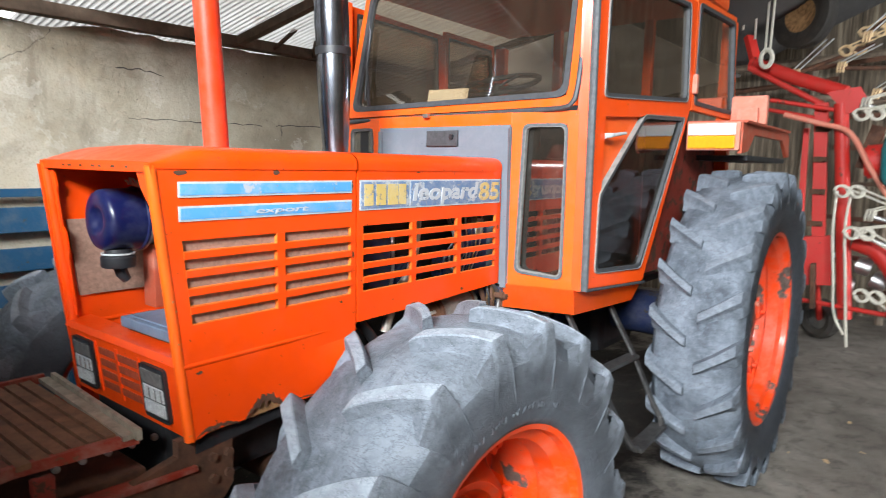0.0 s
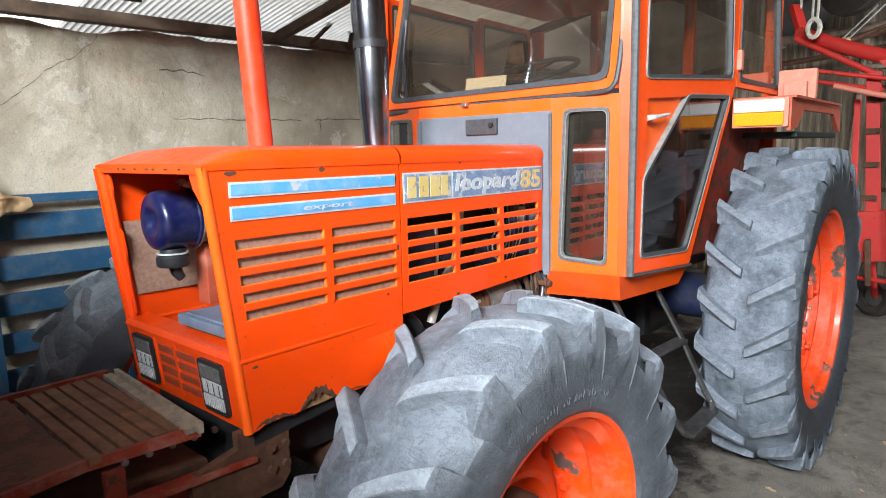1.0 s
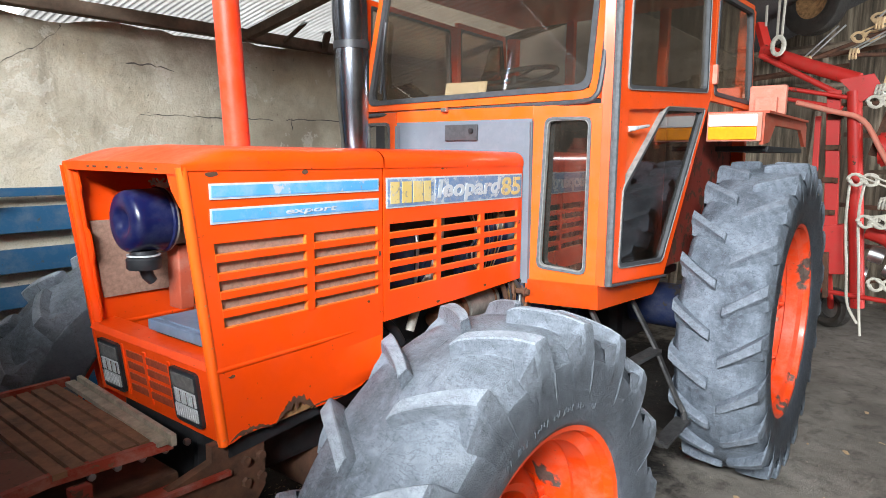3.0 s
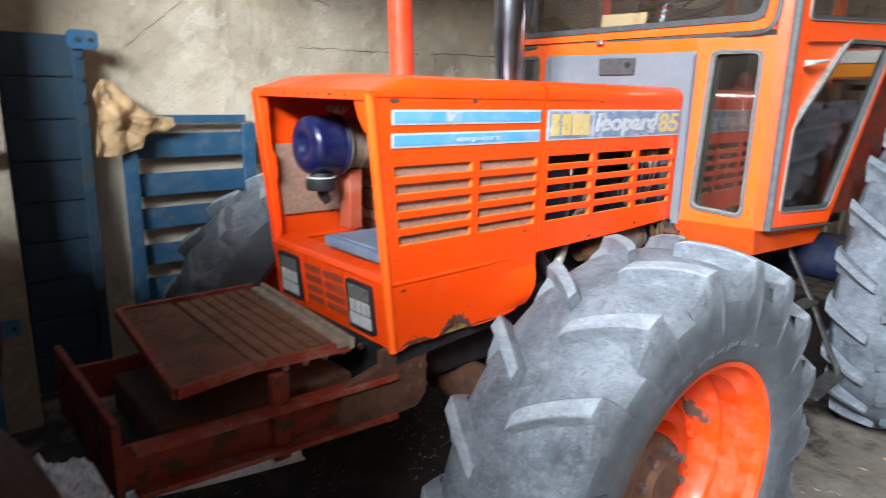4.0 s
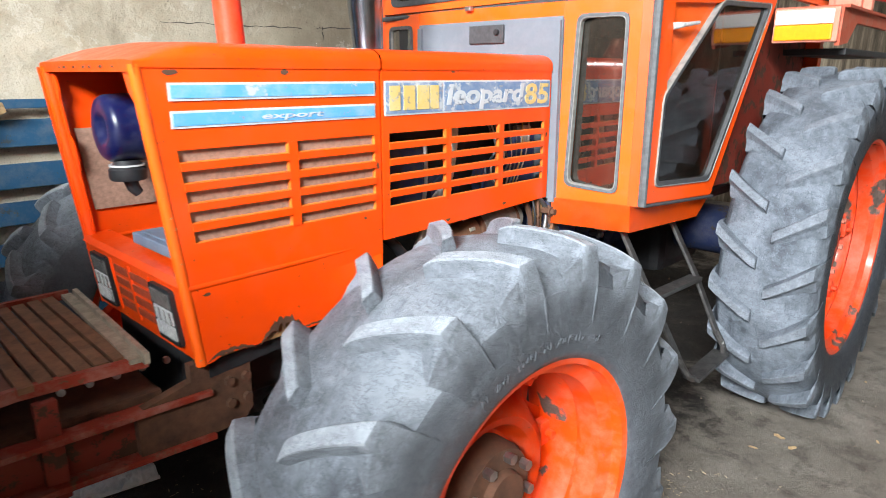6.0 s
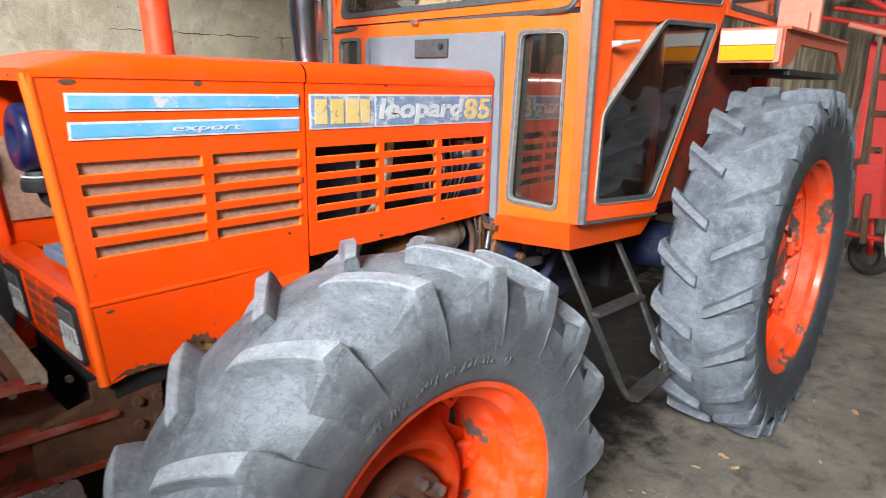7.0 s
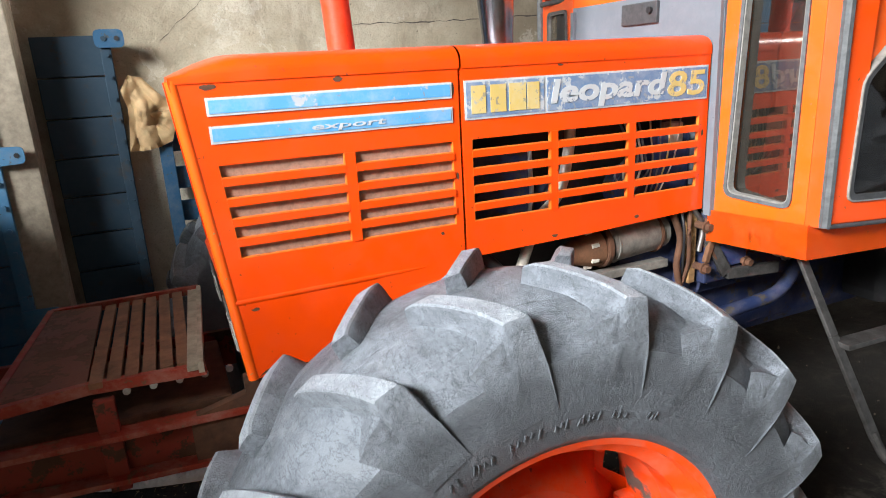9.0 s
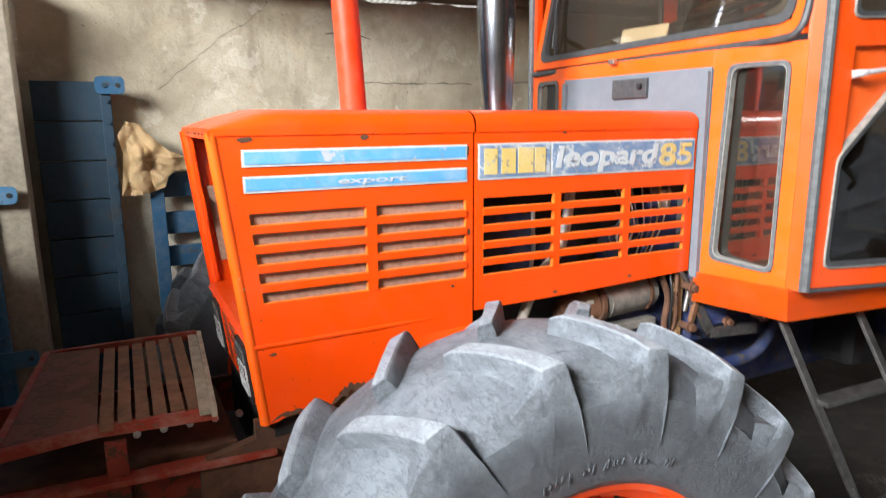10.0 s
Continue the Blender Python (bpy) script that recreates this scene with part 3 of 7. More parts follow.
groove("crack", [(-0.04, 2.40), (-0.06, 2.35), (-0.20, 2.24), (-0.30, 2.19), (-0.42, 2.08), (-0.55, 1.98), (-0.71, 1.84)], 0.004)
groove("crack", [(0.36, 1.925), (0.7, 1.93), (1.05, 1.935), (1.40, 1.94)], 0.004)
groove("crack", [(1.46, 1.945), (1.52, 1.95), (1.8, 1.955), (2.3, 1.96)], 0.005)
groove("crack", [(1.505, 1.95), (1.51, 1.91), (1.505, 1.85)], 0.012)
groove("crack", [(0.30, 2.22), (0.45, 2.225), (0.62, 2.20)], 0.005)
structure(box_part("wall_back_boards", (5.25, WALL_Y + 0.06, 2.85), (4.5, 0.05, 0.95), BOARDS, bevel=0), "dark boards over the back wall", "wall")
structure(box_part("wall_far_end", (7.4, -2.0, 2.8), (0.06, 8.6, 5.6), BOARDS, bevel=0), "dark weathered vertical board wall", "wall")
# out of view: a dark wall added so less light fills the left
structure(box_part("wall_near_end", (-4.7, 0.4, 1.7), (0.12, 3.6, 3.4), BEAM_WOOD, bevel=0), "unseen dark wall added to cut fill light from the left", "wall")
# unseen wall, added to close the shed and cut sky fill
structure(box_part("wall_front", (-0.6, -5.0, 2.6), (8.8, 0.24, 5.2), WALL, bevel=0), "unseen front wall that closes the shed and holds back sky light", "wall")
# these two pieces frame the assumed doorway of the added fill lamp
structure(box_part("wall_front_end", (6.95, -5.0, 2.6), (0.9, 0.24, 5.2), WALL, bevel=0), "unseen front wall beyond the gap for the fill lamp", "wall")
structure(box_part("wall_front_lintel", (5.15, -5.0, 4.0), (2.7, 0.24, 2.4), WALL, bevel=0), "unseen front wall over the gap for the fill lamp", "wall")

# corrugated roof over the shed, with a gap above the wall
def corrugated(name, x0, x1, y0, z0, y1, z1, mat, label):
    bm = bmesh.new()
    cols = int((x1 - x0) / 0.00525)
    rows = []
    for i in range(cols + 1):
        x = x0 + (x1 - x0) * i / cols
        w = 0.0095 * math.cos(2 * math.pi * x / CORRUGATION)
        rows.append([bm.verts.new((x, y0, z0 + w)), bm.verts.new((x, y1, z1 + w))])
    for a, b in zip(rows, rows[1:]):
        bm.faces.new((a[0], b[0], b[1], a[1]))
    return structure(part(name, bm, mat, shade=True), label, "roof")


ROOF_Z, PITCH = 2.545, 0.20          # height of the sheets at the back wall, and their rise towards the front
roof_z = lambda y: ROOF_Z + PITCH * (1.95 - y)
corrugated("ceiling", -0.12, 7.6, 2.95, roof_z(2.95), 0.25, roof_z(0.25), ROOF_PALE, "pale corrugated shed roof sheets, made translucent to brighten them")
corrugated("ceiling_end", -1.1, -0.12, 1.45, roof_z(1.45), 0.25, roof_z(0.25), ROOF_PALE, "pale corrugated shed roof sheets, made translucent to brighten them")
corrugated("ceiling_front", -0.12, 7.6, 0.40, roof_z(0.40) + 0.03, -6.0, roof_z(0.40) + 0.03 + 0.45 * 6.4, DARK_GALV, "dark corrugated iron shed roof")

# bright sky seen through the gap over the wall
sky_card, scn, scl, scb = material("overcast_sky_glow")
scb.inputs["Base Color"].default_value = (0.8, 0.8, 0.8, 1)
scb.inputs["Emission Color"].default_value = (1.0, 0.98, 0.95, 1)
scb.inputs["Emission Strength"].default_value = 1.3
bm = bmesh.new()
add_box(bm, (0, 40, 10), (120, 0.2, 24))
structure(part("backdrop_sky", bm, sky_card), "bright white overcast sky", "sky")

# ---- the tractor ----
tractor = thing("tractor", "old orange farm tractor with glazed cab and rusty front frame", "tractor")
HW = 0.368                       # half width of the hood


def carcass_mesh(bm, rc, w, bead, flat, crown=0.03, k=1.0):
    """Tyre carcass without lugs, axle along y, outer side at -y."""
    rs = rc - crown
    prof = [(bead, -w * 0.80), (bead + 0.012, -w * 0.90), (bead + 0.03, -w * 0.95), (bead + (rc - bead) * 0.42, -w * 1.05 * k), (bead + (rc - bead) * 0.70, -w * 1.03 * k),
            (rs - 0.05, -w * 0.98 * k), (rs - 0.015, -w * 0.90 * k), (rs, -w * 0.82 * k), (rc - 0.4 * crown, -w * 0.5), (rc, 0.0)]
    prof = prof + [(r, -y) for r, y in reversed(prof[:-1])]
    add_lathe(bm, prof, 96)
    for v in bm.verts:
        if v.co.z < -flat:
            d = -flat - v.co.z
            v.co.z = -flat - d * 0.04
            v.co.y *= 1 + d * 1.6


def lug_mesh(side, R, rc, w, sweep, half, fillet, reach, crown, flank):
    """One curved lug at the top of the wheel: a blunt narrow ridge with a hollowed flank, and an end that runs down the shoulder."""
    bm = bmesh.new()
    steps = 12
    rows = []
    for i in range(steps + 4):
        s = min(1.0, i / steps)
        over = max(0, i - steps)
        y = 0.022 + (w * reach * 0.95 - 0.022) * s
        u = y / w
        th = sweep * (1 - ((y - 0.022) / (w * 0.95 - 0.022)) ** (0.85 if flank is RUBBER else 1.1))
        top = R - crown * u ** 2.4 - 0.02 * max(0.0, s - 0.8)
        base = rc - 0.026 * u ** 2.2 - 0.014
        h = half * (0.92 + 0.22 * s * s) * (0.86 if side > 0 else 1.0)
        f = fillet * (s ** 3 if flank is RUBBER else 0.4 + 0.6 * s)
        if i == 0:
            top -= 0.007
        if over:
            top = (R - 0.034, R - 0.075, R - 0.125)[over - 1] - crown
            base = (rc - 0.075, rc - 0.115, rc - 0.15)[over - 1] - crown
            y = w * reach * (0.99, 1.012, 0.99)[over - 1]
            h = half * (1.25, 1.42, 1.55)[over - 1]
            f = fillet * (0.55, 0.4, 0.3)[over - 1]
            th -= (0.004, 0.012, 0.02)[over - 1]
        rise = max(0.004, top - base)
        ring = []
        soft = s ** 4 if flank is RUBBER else 1.0
        for rr, off in ((base, -h * 1.5), (top - 0.28 * rise, -h * 1.14), (top - 0.005, -h * 0.98), (top, -h * 0.82), (top, h * 0.80), (top - 0.004, h * 0.96),
                        (base + (0.12 + 0.32 * soft) * rise, h * 1.2), (base + 0.30 * soft * rise, h * 1.3 + f * 0.16), (base + 0.16 * soft * rise, h * 1.32 + f * 0.5), (base - 0.01, h * 1.36 + f)):
            a = th + off / R
            ring.append(bm.verts.new((-rr * math.sin(a), side * y, rr * math.cos(a))))
        rows.append(ring)
    for i, (a, b) in enumerate(zip(rows, rows[1:])):
        for q in range(9):
            f = bm.faces.new((a[q], a[q + 1], b[q + 1], b[q]))
            # lug tops take the paler, lit tone
            f.material_index = 1 if q in (2, 3, 4) and i < steps else 0
    bm.faces.new(rows[0])
    bm.faces.new(rows[-1])
    bmesh.ops.recalc_face_normals(bm, faces=bm.faces)
    me = bpy.data.meshes.new("lug")
    bm.to_mesh(me)
    bm.free()
    me.materials.append(flank)
    me.materials.append(RUBBER_LIT_TOP if flank is RUBBER else RUBBER_REAR_LIT_TOP)
    me.shade_smooth()
    me.set_sharp_from_angle(angle=radians(33))
    return me


# (radius, depth) runs of the pressed wheel discs: a swollen ring round a sunk hub, and a shallow dome
DEEP_DISC = ((0.0, 0.0), (0.38, 0.0), (0.42, -0.02), (0.47, -0.055), (0.54, -0.066), (0.62, -0.045), (0.72, 0.025), (0.86, 0.07), (1.0, 0.06))
FLAT_DISC = ((0.0, 0.0), (0.42, 0.0), (0.50, 0.010), (0.62, 0.04), (0.74, 0.065), (0.86, 0.07), (1.0, 0.05))


def wheel(name, R, rc, w, bead, lugs, lug_w, sweep, flat, dish, hub_r, bolts, place, hub_mat, label, tyre_mat=None, lug_turn=0.0):
    """A wheel > tyre, each lug, rim, hub, each bolt. The disc is the wheel's own mesh."""
    rim_mat = ORANGE_RIM if hub_mat is RUST else REAR_RIM
    # disc with a scalloped edge, dished towards the tractor
    bm = bmesh.new()
    seg = 96
    rings = []
    for f, yy in DEEP_DISC if hub_mat is RUST else FLAT_DISC:
        ring = []
        for k in range(seg):
            a = 2 * math.pi * k / seg
            lobe = 0.5 + 0.5 * math.cos(8 * a)
            g = max(0.0, (f - 0.62) / 0.38)
            rr = bead * 0.93 * f * (1 - 0.20 * (1 - lobe ** 0.7) * g)
            ring.append(bm.verts.new((rr * math.sin(a), dish + yy * 0.9, rr * math.cos(a))))
        rings.append(ring)
    for a, b in zip(rings[1:], rings[2:]):
        for k in range(seg):
            bm.faces.new((a[k], a[(k + 1) % seg], b[(k + 1) % seg], b[k]))
    bm.faces.new(rings[1])
    bmesh.ops.solidify(bm, geom=bm.faces[:], thickness=0.014)
    disc = part(name, bm, rim_mat, tractor, label, shade=True, at=place)
    bm = bmesh.new()
    carcass_mesh(bm, rc, w, bead, flat, 0.03 if tyre_mat else 0.024, 1.0 if tyre_mat else 0.945)
    part("tyre", bm, tyre_mat or RUBBER, disc, "dusty grey tractor tyre", shade=True)
    for s, shift in ((-1, 0.0), (1, 0.5 if tyre_mat else 0.6)):
        me = lug_mesh(s, R, rc, w, sweep, lug_w, 0.05 if tyre_mat else 0.075, 1.05 if tyre_mat else (1.0 if s < 0 else 0.95), 0.004 if tyre_mat else 0.024, tyre_mat or RUBBER)
        for k in range(lugs):
            ob = new("lug", me)
            ob.parent = disc
            ob.matrix_basis = Matrix.Rotation(-2 * math.pi * (k + shift) / lugs - lug_turn, 4, "Y")
    bm = bmesh.new()
    b = bead
    add_lathe(bm, [(b + 0.012, -w * 0.83), (b + 0.02, -w * 0.86), (b + 0.012, -w * 0.89), (b - 0.006, -w * 0.86), (b - 0.012, -w * 0.72), (b - 0.045, -w * 0.62),
                   (b - 0.05, -w * 0.3), (b - 0.03, -w * 0.25), (b - 0.045, -w * 0.15), (b - 0.06, w * 0.3), (b - 0.02, w * 0.75), (b + 0.015, w * 0.86), (b + 0.005, w * 0.8),
                   (b - 0.045, w * 0.3), (b - 0.03, -w * 0.6), (b + 0.004, -w * 0.75)], 96, True)
    part("rim", bm, rim_mat, disc, "chipped orange steel rim", shade=True)
    for k in range(8):
        bm = bmesh.new()
        rr = bead * 0.85
        add_box(bm, (0, dish + 0.03, rr), (0.08, 0.035, 0.08), None, 0.008)
        add_cyl(bm, (0, dish - 0.01, rr - 0.01), (0, dish + 0.03, rr - 0.01), 0.014, seg=6)
        part("rim_bracket", bm, rim_mat, disc, at=Matrix.Rotation(2 * math.pi * k / 8, 4, "Y"))
    bm = bmesh.new()
    out = 0.11 if hub_mat is RUST else 0.022
    add_lathe(bm, [(0.0, dish - out), (hub_r * 0.5, dish - out), (hub_r * 0.55, dish - out * 0.8), (hub_r * 0.92, dish - out * 0.73), (hub_r, dish - out * 0.53), (hub_r, dish + 0.02), (0.0, dish + 0.02)], 40)
    part("hub", bm, hub_mat, disc, "greasy rusty wheel hub", shade=True)
    for k in range(bolts):
        a = 2 * math.pi * (k + 0.3) / bolts
        bm = bmesh.new()
        r0 = hub_r * 0.78 if hub_mat is RUST else hub_r * 1.15
        d0 = dish - 0.08 if hub_mat is RUST else dish
        add_cyl(bm, (r0 * math.sin(a), d0 - 0.028, r0 * math.cos(a)), (r0 * math.sin(a), d0, r0 * math.cos(a)), 0.015 if hub_mat is RUST else 0.014, seg=6)
        part("bolt", bm, STEEL if hub_mat is RUST else PALE_RED, disc, "worn wheel bolt")
    return disc


FZ, RZ = 0.59, 0.835
FRONT = (0.708, 0.668, 0.203, 0.395, 18, 0.0235, 0.166, 0.59, 0.03, 0.13, 8)
BACK = (0.845, 0.816, 0.198, 0.512, 22, 0.025, 0.135, 0.82, -0.05, 0.16, 8)
near_front = wheel("front_wheel", *FRONT, pose(-0.195, -0.972, FZ, 0, 0, -2.5), RUST, "chipped orange steel front wheel", lug_turn=radians(8.5))
wheel("front_wheel", *FRONT, pose(-0.17, 0.962, FZ, 0, 0, 180 - 4), RUST, "chipped orange steel front wheel")
wheel("rear_wheel", *BACK, pose(2.18, -1.12, RZ), REAR_RIM, "chipped orange steel rear wheel", RUBBER_REAR, radians(4.4))
wheel("rear_wheel", *BACK, pose(2.18, 1.12, RZ, 0, 0, 180), REAR_RIM, "chipped orange steel rear wheel", RUBBER_REAR)
# worn raised writing on the sidewall, as plain bars
random.seed(5)
for first, last in ((30, 27), (24, 19), (15, 8), (4, 1), (-2, -8), (-11, -15), (-21, -24)):
    a = first
    while a > last:
        bm = bmesh.new()
        h = random.uniform(0.010, 0.024)
        add_box(bm, (0, -0.1992, 0.462 + random.uniform(-0.003, 0.003)), (0.003, 0.003, h * 0.85), Matrix.Rotation(radians(random.uniform(10, 28)), 3, "Y"), 0.001)
        part("raised_mark", bm, RUBBER, near_front, at=Matrix.Rotation(radians(-a), 4, "Y"))
        a -= random.uniform(0.9, 1.9)


def side(y0, sgn=-1):
    """Maps hood side coordinates (x, z, depth inwards) to the near (-1) or far (1) side."""
    return lambda u, v, w: (u, sgn * (y0 - w), v)


def front_edge(z):
    return -0.738 + (1.66 - z) * 0.112


def panel_with_slots(bm, outline_top, outline_bottom, slots, zs, place, t=0.012):
    """A sheet with rectangular slots: solid strips above, below and between the openings."""
    # columns of openings as [x0, x1] at mid height; zs the slot rows (top, bottom)
    def strip(pts):
        add_prism(bm, pts, t, place)
    (xl_t, xr_t, zt) = outline_top
    top_row, low_row = zs[0][0], zs[-1][1]
    lx = lambda z: slots["left"](z)
    # band above the grille
    strip([(slots["edge"](zt), zt), (xr_t, zt), (xr_t, top_row), (slots["edge"](top_row), top_row)])
    # band below the grille
    strip([(slots["edge"](low_row), low_row), (xr_t, low_row)] + outline_bottom)
    # left and right stiles
    strip([(slots["edge"](top_row), top_row), (lx(top_row), top_row), (lx(low_row), low_row), (slots["edge"](low_row), low_row)])
    strip([(slots["right"], top_row), (xr_t, top_row), (xr_t, low_row), (slots["right"], low_row)])


def louvres(parent, cols, zs, left, place, mat):
    """Slats and mullions of a side grille, each a part."""
    for (a, b) in zip(zs, zs[1:]):
        z1, z0 = a[1], b[0]
        for c, (x0, x1) in enumerate(cols):
            xa0 = left(z1) if c == 0 else x0
            xa1 = left(z0) if c == 0 else x0
            bm = bmesh.new()
            add_prism(bm, [(xa0, z1), (x1, z1), (x1, z0), (xa1, z0)], 0.016, lambda u, v, w: place(u, v, w - 0.004))
            part("grille_slat", bm, mat, parent)
    for z1, z0 in zs:
        for c, (x0, x1) in enumerate(cols):
            o = [(left(z0) if c == 0 else x0, z0), (x1, z0), (x1, z1), (left(z1) if c == 0 else x0, z1)]
            # lips are widest where the slot edges would catch the light
            bm = bmesh.new()
            add_frame(bm, inset(o, -0.0005), inset(o, [0.0022, 0.0014, 0.0008, 0.0022]), 0.012, lambda u, v, w: place(u, v, w + 0.001))
            part("slot_lip", bm, LIT_LIP, parent, "slot edge painted pale where it catches light")
    for (p, q) in zip(cols, cols[1:]):
        bm = bmesh.new()
        add_prism(bm, [(p[1], zs[0][0]), (q[0], zs[0][0]), (q[0], zs[-1][1]), (p[1], zs[-1][1])], 0.018, lambda u, v, w: place(u, v, w - 0.003))
        part("grille_mullion", bm, mat, parent)


def rows_of(z_top, z_low, count, gap):
    h = (z_top - z_low - gap * (count - 1)) / count
    return [(z_top - i * (h + gap), z_top - i * (h + gap) - h) for i in range(count)]


ZS = rows_of(1.458, 1.220, 5, 0.0195)
FRONT_COLS = [(-0.65, -0.346), (-0.318, -0.034)]
REAR_COLS = [(0.024, 0.287), (0.311, 0.578), (0.603, 0.87)]

for sgn in (-1, 1):
    place = side(HW, sgn)
    # front side panel, with its curved cut-out over the axle and a rusted lower edge
    bm = bmesh.new()
    low = [(-0.012, 1.05), (-0.02, 0.985), (-0.055, 0.945), (-0.12, 0.912), (-0.19, 0.90)]
    if sgn < 0:
        low += [(-0.325, 0.897), (-0.335, 0.922), (-0.352, 0.934), (-0.372, 0.930), (-0.392, 0.943), (-0.412, 0.938), (-0.428, 0.948), (-0.443, 0.936), (-0.446, 0.915), (-0.465, 0.899), (-0.52, 0.896), (-0.533, 0.903),
                (-0.552, 0.898), (-0.575, 0.904), (-0.60, 0.896), (-0.62, 0.888)]
    low += [(front_edge(0.885), 0.885)]
    panel_with_slots(bm, (-0.74, -0.012, 1.655), low, {"edge": front_edge, "left": lambda z: -0.66 + (1.458 - z) * 0.1, "right": -0.034}, ZS, place)
    hood = part("front_side_panel", bm, ORANGE, tractor, "orange hood side panel with slotted grille and rusted lower edge")
    louvres(hood, FRONT_COLS, ZS, lambda z: -0.66 + (1.458 - z) * 0.1, place, ORANGE)
    bm = bmesh.new()
    add_prism(bm, [(-0.665, 1.47), (-0.02, 1.47), (-0.02, 1.205), (-0.635, 1.205)], 0.01, lambda u, v, w: place(u, v, w + 0.0135))
    part("radiator_screen", bm, RADIATOR, hood, "dusty brown mesh behind the grille")
    # crease below the grille
    bm = bmesh.new()
    add_tube(bm, [place(front_edge(1.105) + 0.005, 1.105, 0.0065), place(-0.3, 1.108, 0.0065), place(-0.06, 1.112, 0.011)], 0.010, 12)
    part("crease", bm, ORANGE, hood, shade=True)
    # rear side panel
    bm = bmesh.new()
    panel_with_slots(bm, (-0.004, 0.905, 1.652), [(0.905, 1.138), (0.46, 1.122), (-0.004, 1.114)], {"edge": lambda z: -0.004, "left": lambda z: 0.024, "right": 0.87}, ZS, place)
    rear_panel = part("rear_side_panel", bm, ORANGE, tractor, "orange engine side panel with open slots")
    louvres(rear_panel, REAR_COLS, ZS, lambda z: 0.024, place, ORANGE)
    # rolled front edge
    bm = bmesh.new()
    pts = [place(front_edge(z) + 0.004 + (0.018 if sgn > 0 else 0), z, 0.012) for z in (1.66, 1.4, 1.105, 0.885)]
    add_tube(bm, pts, 0.016, 10)
    # only the near edge carries the painted highlight
    part("front_edge", bm, EDGE_HIGHLIGHT if sgn < 0 else ORANGE, hood, "rolled front edge, the near one painted pale as a highlight", shade=True)
    if sgn < 0:
        SIDE, REAR = hood, rear_panel

# rust along the lower edge of the near panel
random.seed(31)
for x0, x1, z0, z1, dip in ((-0.478, -0.318, 0.893, 0.968, 0.9), (-0.635, -0.49, 0.889, 0.918, 0.6), (-0.34, -0.20, 0.899, 0.912, 0.4)):
    # flaking sheet behind the eaten edge, and a ragged rusty fringe on the paint
    bm = bmesh.new()
    n = 22
    top = [(x0 + (x1 - x0) * k / n, z0 + (z1 - z0) * (math.sin(math.pi * k / n) ** dip) * random.uniform(0.72, 1.0)) for k in range(n + 1)]
    add_prism(bm, [(x0, z0 - 0.002), (x1, z0 + 0.004)] + top[::-1][1:-1], 0.003, lambda u, v, w: (u, -HW + 0.016 - w, v))
    part("rusted_sheet", bm, FLAKING, SIDE, "flaking yellow-brown rusted sheet")
    bm = bmesh.new()
    inner = [(x, z0 + (z - z0) * random.uniform(0.35, 0.72)) for x, z in top]
    add_prism(bm, top + inner[-2:0:-1], 0.0012, lambda u, v, w: (u, -HW - w, v))
    part("rust_patch", bm, RUST, SIDE, "flaking rust patch")

# chipped paint below the lid and round the edges
random.seed(8)
for x, z, ln, h in ((-0.655, 1.642, 0.028, 0.010), (-0.345, 1.643, 0.018, 0.009), (-0.03, 1.60, 0.006, 0.02),
                    (-0.025, 1.36, 0.006, 0.012), (-0.62, 1.08, 0.014, 0.006), (-0.08, 1.20, 0.008, 0.006), (0.32, 1.646, 0.012, 0.004), (0.885, 1.40, 0.006, 0.014),
                    (0.30, 1.135, 0.016, 0.006), (0.62, 1.15, 0.012, 0.007)):
    bm = bmesh.new()
    pts = [(x + ln * math.cos(a) * random.uniform(0.55, 1.0), z + h * math.sin(a) * random.uniform(0.5, 1.0)) for a in (2 * math.pi * k / 9 for k in range(9))]
    add_prism(bm, pts, 0.0008, lambda u, v, w: (u, -HW - w, v))
    part("paint_chip", bm, RUST, SIDE if x < 0 else REAR, "rusty paint chip")

# pressed bulge by the axle cut-out
bm = bmesh.new()
rows = []
for i in range(13):
    f = i / 12
    rows.append([bm.verts.new((-0.255 + 0.195 * f + 0.04 * g * f, -HW - 0.001 - 0.026 * math.sin(math.pi * g) ** 0.9 * f ** 1.6, 0.915 + 0.145 * g + 0.012 * f)) for g in (k / 10 for k in range(11))])
for a, b in zip(rows, rows[1:]):
    for k in range(10):
        bm.faces.new((a[k], a[k + 1], b[k + 1], b[k]))
part("pressed_bulge", bm, ORANGE, SIDE, shade=True)

